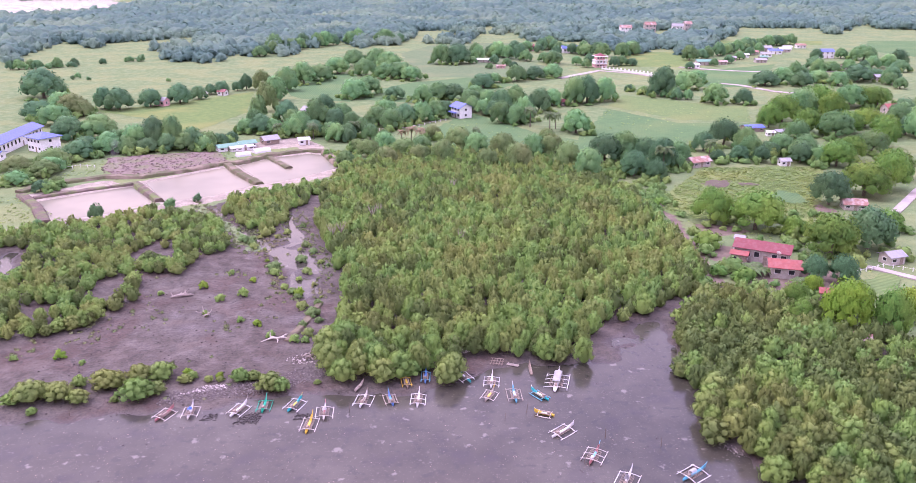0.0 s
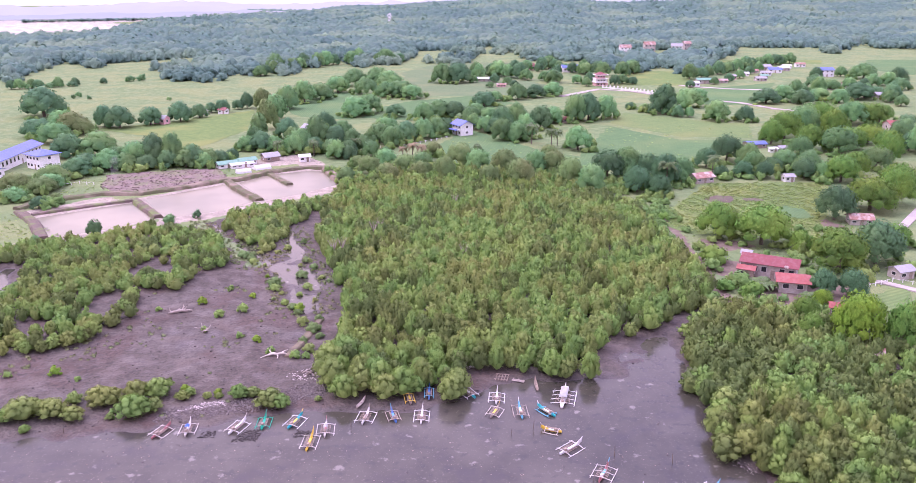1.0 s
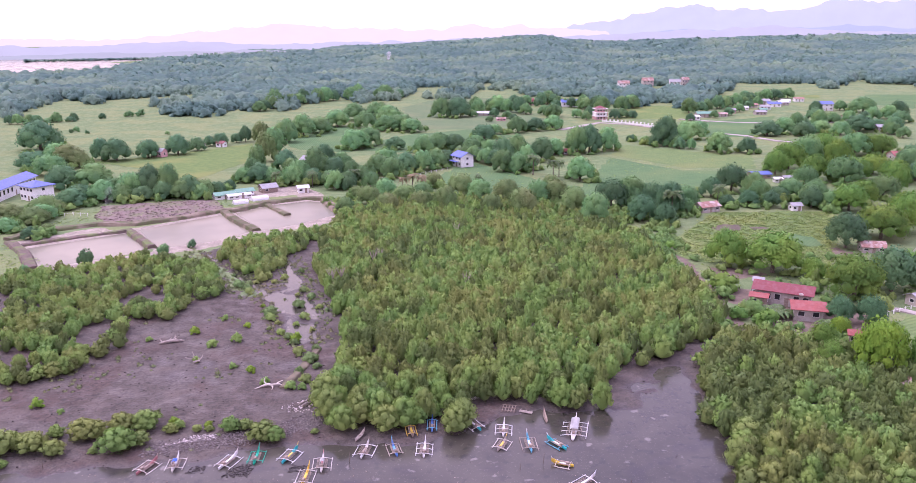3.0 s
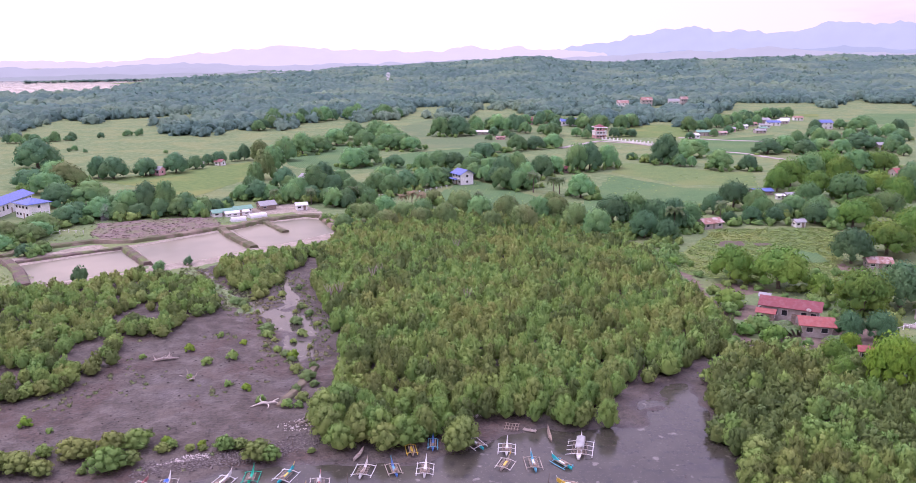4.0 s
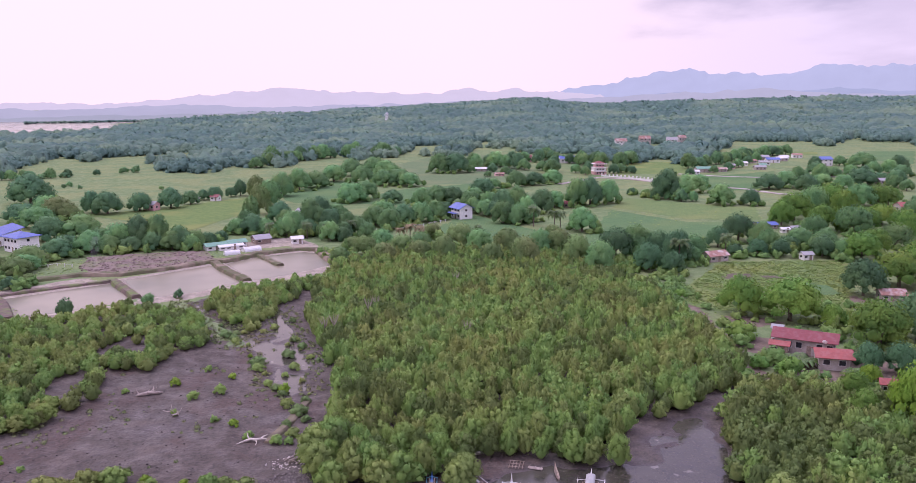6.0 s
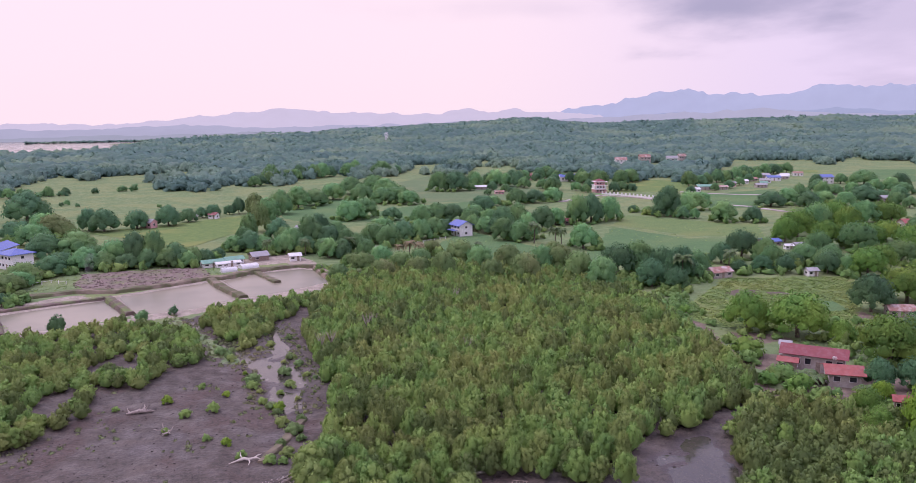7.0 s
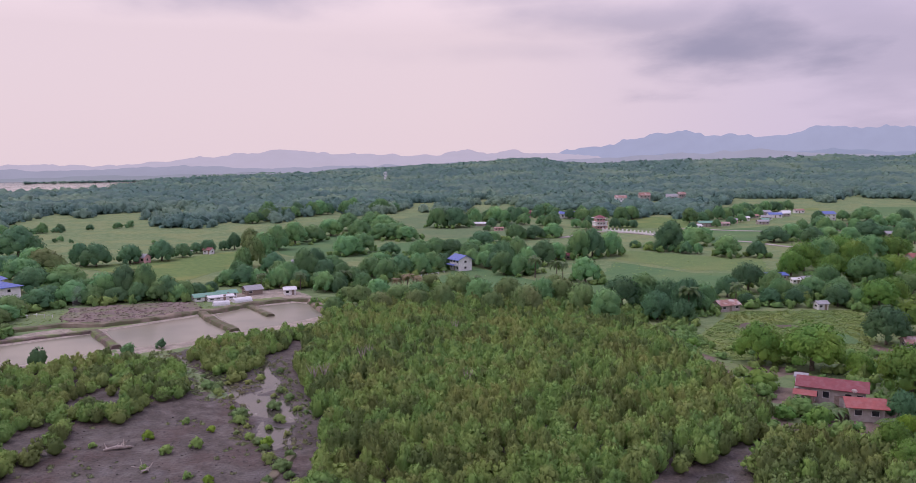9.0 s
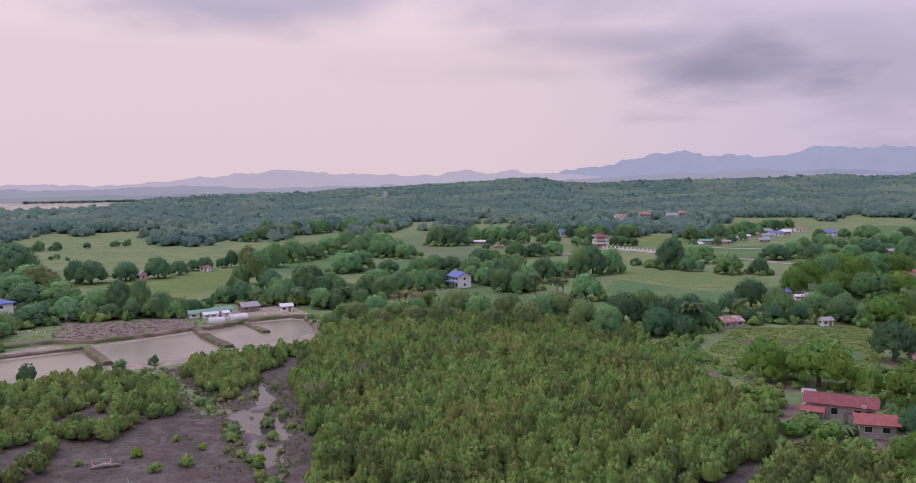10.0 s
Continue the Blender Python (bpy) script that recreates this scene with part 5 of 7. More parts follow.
# weeds and reeds in the creek's marsh, thin ones out on the mud
weeds = []
for x, y in r_tuft.uniform((-90, 112), (-28, 228), (5200, 2)):
    d = max(float(inside(MARSH, x, y)) + 1.5, 2.2 - abs(float(inside(CREEK, x, y)) + 1.0))
    thin = lattice_noise(np.array([x]), np.array([y]), 7, 91)[0] > 0.4 and float(inside(MUD, x, y)) > 1 and r_tuft.uniform() < 0.22
    if (d > 0 and r_tuft.uniform() < 0.75) or thin:
        s = r_tuft.uniform(0.25, 0.75)
        weeds.append((x, y, max(float(land(x, y)), -0.05), s, s * r_tuft.uniform(0.6, 1.3)))
joined("marsh_weeds", weeds, TUFT_KINDS, LEAF_REED, "olive reeds and weeds along a muddy creek", "weeds")


def palm_meshes(seed, mat, fronds=24):
    r = random.Random(seed)
    bm = bmesh.new()
    tube(bm, [(0, 0, -0.1), (0.12, 0.05, 3), (0.1, 0.2, 6.2)], [0.24, 0.17, 0.13], 7)
    trunk = bpy.data.meshes.new("trunk")
    bm.to_mesh(trunk)
    bm.free()
    trunk.materials.append(BARK)
    bm = bmesh.new()
    for k in range(fronds):
        a, rise, length = k * math.tau / GOLD, r.uniform(-0.3, 1.8), r.uniform(2.6, 3.6)
        d, s = Vector((math.cos(a), math.sin(a), 0)), Vector((-math.sin(a), math.cos(a), 0))
        spine = []
        for i in range(7):
            u = i / 6
            spine.append(Vector((0.1, 0.2, 6.2)) + d * length * u * (0.55 + 0.45 * math.cos(u)) + Vector((0, 0, rise * length * 0.5 * u - 2.5 * u * u)))
        for i in range(6):
            for side in (-1, 1):
                for j in (0, 0.5):
                    p = spine[i].lerp(spine[i + 1], j)
                    q = spine[i].lerp(spine[i + 1], j + 0.36)
                    w = 0.75 * math.sin(math.pi * min(0.96, 0.12 + (i + j) / 6.6))
                    tip = s * side * w + d * w * 0.45 - Vector((0, 0, w * 0.4))
                    bm.faces.new([bm.verts.new(v) for v in (p, q, q + tip * 0.95, p + tip * 0.9)])
    crown = bpy.data.meshes.new("fronds")
    bm.to_mesh(crown)
    bm.free()
    crown.materials.append(mat)
    return trunk, crown


PALM_GREEN, PALM_BROWN = palm_meshes(5, PALM_LEAF), palm_meshes(6, PALM_DRY, 18)
for k, (x, y, s) in enumerate([(24, 350, 1.25), (32, 340, 1.2), (35, 346, 1.0), (0, 319, 0.8), (65, 268, 1.35), (87, 291, 1.0), (-67, 320, 0.95), (-50, 324, 1.0), (-82, 321, 0.9), (-26, 312, 1.05), (-22, 314, 0.9), (-30, 314, 0.8), (62, 284, 1.0), (-58, 318, 0.9)]):
    trunk, crown = PALM_BROWN if k in (9, 10, 11) else PALM_GREEN
    p = thing("coconut_palm", Matrix.LocRotScale((x, y, 0.3), Euler((0, 0, k * 2.1)), (s, s, s * 1.05)), "brown drooping palm behind the mangroves" if k in (9, 10, 11) else "slender coconut palm with drooping fronds", "palm", "coconut palms")
    for nm, me in (("trunk", trunk), ("fronds", crown)):
        c = new(nm, me)
        c.parent = p


def banana_mesh(seed):
    bm, r = bmesh.new(), random.Random(seed)
    for k in range(9):
        a, length = k * math.tau / GOLD, r.uniform(1.5, 2.2)
        d, s = Vector((math.cos(a), math.sin(a), 0)), Vector((-math.sin(a), math.cos(a), 0))
        prev = None
        for i in range(6):
            u = i / 5
            c = Vector((0, 0, 1.5)) + d * length * u + Vector((0, 0, 1.3 * u - 1.9 * u * u))
            w = 0.36 * math.sin(math.pi * min(0.97, 0.1 + u * 0.88))
            row = [bm.verts.new(c - s * w - Vector((0, 0, w * 0.4))), bm.verts.new(c), bm.verts.new(c + s * w - Vector((0, 0, w * 0.4)))]
            if prev:
                bm.faces.new((prev[0], prev[1], row[1], row[0]))
                bm.faces.new((prev[1], prev[2], row[2], row[1]))
            prev = row
    me = bpy.data.meshes.new("leaves")
    bm.to_mesh(me)
    bm.free()
    me.materials.append(PALM_LEAF)
    bm = bmesh.new()
    tube(bm, [(0, 0, -0.1), (0, 0, 1.6)], [0.16, 0.1], 7)
    st = bpy.data.meshes.new("stem")
    bm.to_mesh(st)
    bm.free()
    st.materials.append(GRASSY)
    return st, me


BANANA = banana_mesh(3)
for k, (x, y) in enumerate([(64.5, 171.5), (66, 170), (63, 173), (65.5, 173), (67.3, 171), (64, 169.5), (72, 164), (74, 163.5), (76, 165), (93, 288), (95, 290), (91, 286), (97, 289), (70, 285)]):
    s = 1.1 + 0.3 * ((k * 5) % 4) / 4
    b = thing("banana_plant", Matrix.LocRotScale((x, y, 0.35), Euler((0, 0, k * 1.7)), (s, s, s)), "broad-leaved banana plant beside a house", "banana plant", "banana plants")
    for nm, me in zip(("stem", "leaves"), BANANA):
        c = new(nm, me)
        c.parent = b

# ---------------------------------------------------------------- far woods and hills
WOOD_FRONT = [(-700, 600), (-437, 629), (-352, 600), (-363, 669), (-350, 712), (-336, 761), (-298, 730), (-235, 591), (-200, 604), (-169, 649), (-135, 721), (-61, 761), (-27, 744), (12, 852), (42, 850), (99, 737), (122, 690),
              (181, 655), (245, 836), (381, 877), (461, 964), (547, 865), (900, 900)]
CLEARINGS = ([(135, 835), (225, 855), (250, 940), (150, 925)], [(-72, 910), (-13, 928), (-6, 807), (-62, 777)], [(45, 901), (15, 1001), (-19, 884)], [(-340, 747), (-286, 824), (-242, 727), (-294, 666)], [(305, 975), (405, 965), (325, 740), (219, 716)], [(451, 957), (514, 951), (352, 640), (320, 600), (330, 708)])
# crest of the low wooded rise: bearing in degrees, height
CREST = ((-41, -23, -21, -20, -18.5, -14, -11, -6.4, -3.9, -1, 2, 4.7, 6.3, 8.2, 10, 13, 15, 16.2, 19.6, 23, 29, 41), (-14, -14, -14, -14, -12, -8, 2, 14, 17, 23, 32, 36, 26, 20, 20, 23, 20, 27, 32, 30, 36, 36))
FRONT_AT = sorted((math.atan2(x, y - 20), math.hypot(x, y - 20)) for x, y in WOOD_FRONT)


def front(angle):
    return (1 + 0.035 * np.sin(angle * 61) + 0.03 * np.sin(angle * 143 + 1)) * np.interp(angle, [a for a, _ in FRONT_AT], [d for _, d in FRONT_AT])


def open_land(x, y, margin=0.0):
    o = inside(SEA, x, y) > -12
    for c in CLEARINGS:
        o |= inside(c, x, y) > -margin
    return o


def wooded_rise(x, y):
    """Height that the wooded hills add to the ground, beyond the first kilometre."""
    d, b = np.hypot(x, y - 20), np.degrees(np.arctan2(x, y - 20))
    return np.maximum(np.interp(b, CREST[0], CREST[1]) - hill(x, y), 0) * np.clip((d - 1000) / 1300, 0, 1) ** 1.2 + (3 + 5 * lattice_noise(x, y, 130, 16)) * np.clip((d - 1000) / 500, 0, 1)


def far_woods():
    ang = np.radians(np.arange(-37, 37, 0.15))
    rows = np.linspace(0, 1, 340)
    A, U = np.meshgrid(ang, rows, indexing="ij")
    D = 640 * (2600 / 640) ** U
    x, y = (D * np.sin(A)).ravel(), (20 + D * np.cos(A)).ravel()
    # crowns: the nearest of a shaken lattice of tree tops
    cell = 12.0
    r = np.random.default_rng(9)
    ox, oy, hh = r.uniform(0.1, 0.9, (256, 256)), r.uniform(0.1, 0.9, (256, 256)), r.uniform(0.55, 1.25, (256, 256))
    i, j = np.floor(x / cell).astype(int), np.floor(y / cell).astype(int)
    dome = np.zeros(len(x))
    for di in (-1, 0, 1):
        for dj in (-1, 0, 1):
            a, b = (i + di) % 256, (j + dj) % 256
            d2 = ((i + di + ox[a, b]) * cell - x) ** 2 + ((j + dj + oy[a, b]) * cell - y) ** 2
            dome = np.maximum(dome, hh[a, b] * 8.5 * np.sqrt(np.clip(1 - d2 / (cell * 0.62) ** 2, 0, 1)))
    dome = dome + 1.5 * lattice_noise(x, y, 4.5, 14)
    gap = open_land(x, y, 14) | (D < front(A) + 45).ravel()
    z = np.where(gap, -6, land(x, y) + wooded_rise(x, y) + dome - 0.5 + 2.0 * lattice_noise(x, y, 60, 15))
    # canopy colour carries the painted haze tint
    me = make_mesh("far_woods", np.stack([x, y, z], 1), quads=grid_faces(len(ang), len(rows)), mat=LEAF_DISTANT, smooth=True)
    tagged(new("far_woods", me), "unbroken dark woods rising to low hills, tinted blue-green for haze", "woods", kind="stuff")
    # the rounded trees along the edge and over the nearer part
    count = 6400
    a = np.radians(r.uniform(-36, 36, count))
    d = front(a) + 4 + 1450 * r.uniform(0, 1, count) ** 1.25
    px, py = d * np.sin(a), 20 + d * np.cos(a)
    R = r.uniform(4, 9, count) * (1 + 0.4 * (d - front(a)) / 1450)
    H = R * r.uniform(0.9, 1.4, count)
    keep = ~open_land(px, py)
    spots = list(zip(px[keep], py[keep], (land(px, py) + wooded_rise(px, py))[keep] - 0.2, R[keep], H[keep]))
    near = (d - front(a))[keep] < 130
    edge = []
    for c in CLEARINGS:
        for (ax, ay), (bx, by) in zip(c, c[1:] + c[:1]):
            for u in np.arange(0, 1, 5.5 / math.hypot(bx - ax, by - ay)):
                for k in range(2):
                    ex, ey = ax + (bx - ax) * u + r.normal(scale=4), ay + (by - ay) * u + r.normal(scale=4)
                    if inside(c, ex, ey) < 2 and math.hypot(ex, ey - 20) > front(math.atan2(ex, ey - 20)) + 20:
                        R = r.uniform(4, 7.5)
                        edge.append((ex, ey, float(land(ex, ey) + wooded_rise(ex, ey)) - 0.2, R, R * r.uniform(1.0, 1.5)))
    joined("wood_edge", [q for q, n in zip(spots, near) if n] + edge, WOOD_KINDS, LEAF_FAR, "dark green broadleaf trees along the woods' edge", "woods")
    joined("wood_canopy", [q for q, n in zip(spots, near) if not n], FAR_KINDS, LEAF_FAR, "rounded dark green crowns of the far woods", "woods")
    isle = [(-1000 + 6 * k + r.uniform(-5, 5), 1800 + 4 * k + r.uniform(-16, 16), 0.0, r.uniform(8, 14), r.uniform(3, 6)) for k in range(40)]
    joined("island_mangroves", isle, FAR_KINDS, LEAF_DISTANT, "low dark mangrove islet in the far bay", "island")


far_woods()


def ridge(name, y, depth, heights, mat, label, seed, rough=9.0):
    """A far range: a strip of terrain whose crest runs through the given bearings (degrees) and heights."""
    b = np.radians(np.linspace(heights[0][0], heights[-1][0], 420) - 0.85)
    crest = np.interp(np.degrees(b) + 0.85, [h[0] for h in heights], [h[1] for h in heights])
    t = np.linspace(-1, 1, 15)
    B, U = np.meshgrid(b, t, indexing="ij")
    D = y + depth * U
    X, Y = D * np.sin(B), D * np.cos(B)
    Z = crest[:, None] * (1 - np.abs(U) ** 1.3) + (lattice_noise(X, Y, 60, seed) + 0.6 * lattice_noise(X, Y, 23, seed + 1)) * rough * (1 - np.abs(U)) - 1
    me = make_mesh(name, np.stack([X.ravel(), Y.ravel(), Z.ravel()], 1), quads=grid_faces(len(b), len(t)), mat=mat, smooth=True)
    tagged(new(name, me), label, "hills", kind="structure")


# far shore and ranges: their pale tones are haze, painted as emission
HAZE_SHORE = hazy("haze_glow_far_shore", (0.05, 0.06, 0.06), (0.45, 0.41, 0.46), 0.8)
HAZE_MID = hazy("haze_glow_foothills", (0.06, 0.07, 0.08), (0.42, 0.41, 0.53), 0.85)
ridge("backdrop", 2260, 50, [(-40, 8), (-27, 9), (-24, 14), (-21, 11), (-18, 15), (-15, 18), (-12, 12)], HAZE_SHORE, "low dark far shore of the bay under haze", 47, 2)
ridge("backdrop", 2650, 70, [(-40, 25), (-27, 25), (-22, 25), (-17, 20), (-12, 26), (-7, 20)], HAZE_PLAIN, "low land beyond the bay, pale with painted haze", 49, 3)
ridge("backdrop", 3600, 160, [(10, 20), (12, 44), (13.5, 66), (15.5, 74), (17.5, 66), (19.5, 56), (22, 74), (25, 84), (29, 72), (40, 80)], HAZE_MID, "wooded foothills below mountains, blue-grey with painted haze", 51, 6)
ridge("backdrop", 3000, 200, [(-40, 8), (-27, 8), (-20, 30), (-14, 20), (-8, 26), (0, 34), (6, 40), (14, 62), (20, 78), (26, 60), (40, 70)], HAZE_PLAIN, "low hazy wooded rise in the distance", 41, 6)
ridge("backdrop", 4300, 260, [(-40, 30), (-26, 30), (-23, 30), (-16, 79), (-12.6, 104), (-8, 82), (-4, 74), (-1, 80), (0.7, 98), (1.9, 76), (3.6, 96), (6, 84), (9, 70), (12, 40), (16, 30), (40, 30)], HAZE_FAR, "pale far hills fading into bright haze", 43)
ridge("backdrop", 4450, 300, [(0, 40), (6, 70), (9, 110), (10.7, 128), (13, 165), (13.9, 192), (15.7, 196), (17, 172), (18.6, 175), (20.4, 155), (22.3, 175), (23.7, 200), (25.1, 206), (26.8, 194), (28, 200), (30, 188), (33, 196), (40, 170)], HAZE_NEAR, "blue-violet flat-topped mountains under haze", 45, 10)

# ---------------------------------------------------------------- outrigger boats


def hull_mesh(L, W, seed=0):
    """A slender dugout hull, open on top, its bow drawn out and up; bow towards +y."""
    bm, rows = bmesh.new(), []
    for i in range(13):
        u = i / 12
        y = -L / 2 + L * u
        w = W / 2 * max(0.05, math.sin(math.pi * min(1, 0.16 + 0.84 * u)) ** 0.75)
        keel = 0.02 + 1.0 * max(0, u - 0.72) ** 1.6 * 3.0
        rim = 0.45 + 0.18 * max(0, 0.25 - u) + 1.5 * max(0, u - 0.6) ** 1.5 * 1.7
        mid = (keel + rim) / 2
        rows.append([bm.verts.new(p) for p in ((-w, y, rim), (-w * 0.92, y, mid), (0, y, keel), (w * 0.92, y, mid), (w, y, rim), (w * 0.78, y, rim - 0.02), (0, y, max(keel + 0.04, rim - 0.22)), (-w * 0.78, y, rim - 0.02))])
    for r, s in zip(rows, rows[1:]):
        for k in range(8):
            bm.faces.new((r[k], r[(k + 1) % 8], s[(k + 1) % 8], s[k]))
    bm.faces.new(rows[0][::-1])
    bm.faces.new(rows[-1])
    bmesh.ops.recalc_face_normals(bm, faces=bm.faces[:])
    return bm


def boat(x, y, head, L, span, paint_mat, trim, label, floats=None, beams=2, cover=None, deck=True, sink=0.0, engine=True, roof_box=False):
    z = max(float(land(x, y)), -0.12) + 0.02 - sink
    ob = thing("outrigger_boat", pose(x, y, z, random.uniform(-2, 2), random.uniform(-4, 4), head), label, "boat", "moored outrigger boats")
    L, span = L * 0.92, span * 0.93
    W = 0.44 if L < 6 else 0.85
    part("hull", hull_mesh(L, W), paint_mat, ob)
    bm = bmesh.new()
    tube(bm, [(0, L * 0.42, 0.80), (0, L * 0.48, 1.02), (0, L * 0.53, 1.3)], [0.06, 0.05, 0.025], 6)
    part("prow", bm, trim, ob)
    fm = floats or BAMBOO
    for side in (-1, 1):
        bm, pts = bmesh.new(), []
        for i in range(6):
            u = i / 5
            pts.append((side * span / 2, -L * 0.40 + L * 0.78 * u, 0.16 + 0.22 * max(0, u - 0.7)))
        tube(bm, pts, [0.055, 0.065, 0.065, 0.065, 0.06, 0.04], 6)
        part("outrigger_float", bm, fm, ob)
    for k in range(beams):
        yy = -L * 0.33 + L * 0.6 * k / max(1, beams - 1)
        bm = bmesh.new()
        tube(bm, [(-span / 2 - 0.12, yy, 0.3), (-span / 4, yy, 0.47), (0, yy, 0.52), (span / 4, yy, 0.47), (span / 2 + 0.12, yy, 0.3)], [0.05, 0.055, 0.06, 0.055, 0.05], 5)
        part("crossbeam", bm, fm, ob)
    if deck:
        for side in (-1, 1):
            bm = bmesh.new()
            for q in range(4):
                off = W / 2 + 0.08 + q * (span / 2 - W / 2 - 0.3) / 6
                tube(bm, [(side * off, -L * 0.36 - 0.1 * (q % 2), 0.50), (side * off, L * 0.16 + 0.12 * (q % 3), 0.52)], [0.035, 0.03], 4)
            part("side_platform", bm, WOOD, ob)
        bm = bmesh.new()
        box(bm, -W * 0.36, W * 0.36, -L * 0.2, L * 0.12, 0.42, 0.48)
        part("thwart_deck", bm, trim, ob)
    if engine:
        bm = bmesh.new()
        box(bm, -0.2, 0.2, -L * 0.30, -L * 0.30 + 0.5, 0.42, 0.8)
        bmesh.ops.bevel(bm, geom=bm.edges[:], offset=0.04, segments=1, affect="EDGES")
        part("engine_box", bm, WOOD if not roof_box else WHITE_PAINT, ob)
    if cover:
        bm, prev = bmesh.new(), None
        half, run = W * (0.75 if L < 6 else 0.8), L * (0.22 if L < 6 else 0.55)
        for i in range(5):
            yy = -L * 0.22 + run * i / 4
            row = [bm.verts.new((half * math.cos(math.pi * q / 6), yy, 0.95 + 0.28 * math.sin(math.pi * q / 6) + 0.03 * math.sin(i * 2 + q))) for q in range(7)]
            if prev:
                for q in range(6):
                    bm.faces.new((prev[q], prev[q + 1], row[q + 1], row[q]))
            prev = row
        bmesh.ops.solidify(bm, geom=bm.faces[:], thickness=0.03)
        part("canopy", bm, cover, ob, "sagging awning")
        for sx in (-1, 1):
            for yy in (-L * 0.22 + 0.05, -L * 0.22 + run - 0.05):
                bm = bmesh.new()
                tube(bm, [(sx * half * 0.95, yy, 0.35), (sx * half * 0.95, yy, 1.0)], [0.03, 0.03], 5)
                part("canopy_post", bm, BAMBOO, ob)
    return ob


boat(-49.1, 107.9, -22, 4.6, 2.7, RED, WOOD, "faded red-brown outrigger boat with pale bamboo floats", floats=BAMBOO)
boat(-45.2, 108.7, 6, 4.6, 2.7, WHITE_PAINT, WHITE_PAINT, "white outrigger boat under a blue tarpaulin", cover=TARP_BLUE)
boat(-37.7, 109.6, -20, 5.0, 2.8, WHITE_PAINT, WHITE_PAINT, "all-white outrigger boat with white floats", floats=WHITE_PAINT)
boat(-33.9, 111, 3, 4.6, 2.4, GREEN, GREEN, "sea-green outrigger boat with green floats", floats=GREEN)
boat(-29.0, 111.4, -18, 5.0, 2.8, TEAL, YELLOW, "teal and yellow outrigger boat with white floats", floats=WHITE_PAINT)
boat(-25.5, 105.6, -2, 5.4, 2.6, YELLOW, YELLOW, "bright yellow outrigger boat with bamboo floats")
boat(-23.8, 109.2, 6, 5.0, 2.9, WHITE_PAINT, RED, "white and brown outrigger boat with an awning", cover=ROOF_WHITE)
boat(-18.0, 113.1, -8, 5.0, 3.1, WHITE_PAINT, WOOD, "white outrigger boat with a brown deck", floats=WHITE_PAINT)
boat(-13.7, 113.5, 18, 4.6, 2.2, BLUE, SKY_BLUE, "blue outrigger boat with grey floats", floats=DRIFT)
boat(-9.1, 113.6, 0, 5.2, 2.6, WHITE_PAINT, WHITE_PAINT, "white outrigger boat with square white frame", floats=WHITE_PAINT, beams=3)
boat(-8.3, 120.5, 2, 5.0, 1.6, BLUE, BLUE, "blue outrigger boat drawn up between mangroves", floats=SKY_BLUE)
boat(-11.5, 118.6, 12, 4.2, 1.7, WOOD, YELLOW, "weathered outrigger boat with yellow floats by mangroves", floats=YELLOW, engine=False)
boat(-1.7, 121.2, 32, 4.8, 2.4, TEAL, WHITE_PAINT, "teal outrigger boat with white floats", floats=WHITE_PAINT)
boat(3.1, 119.9, -4, 4.8, 2.8, WHITE_PAINT, WHITE_PAINT, "white outrigger boat with three crossbeams", floats=WHITE_PAINT, beams=3)
boat(2.7, 115.2, -22, 4.4, 2.4, DRIFT, YELLOW, "pale grey outrigger boat with one yellow float", floats=BAMBOO, engine=False)
boat(6.8, 115.6, 5, 5.6, 2.6, SKY_BLUE, WHITE_PAINT, "sky-blue and white outrigger boat", floats=DRIFT)
boat(11.0, 115.5, 38, 4.6, 2.0, TEAL, WHITE_PAINT, "small teal outrigger boat aground on mud", floats=SKY_BLUE)
boat(14.4, 120.2, -12, 7.6, 4.2, WHITE_PAINT, WHITE_PAINT, "large white outrigger boat with a long white awning", floats=WHITE_PAINT, beams=4, cover=ROOF_WHITE)
boat(11.3, 109.6, 72, 3.6, 1.9, YELLOW, WHITE_PAINT, "small yellow outrigger boat with bamboo floats")
boat(13.8, 104.6, -48, 5.2, 2.8, WHITE_PAINT, WHITE_PAINT, "white outrigger boat with a curved bow", floats=WHITE_PAINT)
boat(17.8, 98.4, -24, 5.6, 3.2, RED, SKY_BLUE, "red outrigger boat with a sky-blue bow", floats=BAMBOO, beams=3, roof_box=True)
boat(21.5, 92.5, -26, 5.4, 3.2, WHITE_PAINT, WHITE_PAINT, "white outrigger boat with a grey tarpaulin", floats=WHITE_PAINT, cover=ROOF_GREY)
boat(31.2, 94.2, -52, 5.4, 3.2, SKY_BLUE, SKY_BLUE, "sky-blue outrigger boat under a pale awning", floats=WHITE_PAINT, cover=ROOF_WHITE)
boat(-29.5, 128.3, -30, 4.0, 2.6, DRIFT, DRIFT, "derelict bleached outrigger boat on rubble", floats=DRIFT, deck=False, engine=False)


def canoe(x, y, head, L, mat, label):
    ob = thing("canoe", pose(x, y, float(land(x, y)) + 0.02, 0, 4, head), label, "canoe", "beached canoes")
    part("hull", hull_mesh(L, 0.55), mat, ob)
    bm = bmesh.new()
    box(bm, -0.2, 0.2, -0.12, 0.12, 0.36, 0.4)
    part("thwart", bm, WOOD, ob)


canoe(-19.3, 116.9, -20, 3.0, DRIFT, "bare grey dugout canoe at the mangroves' foot")
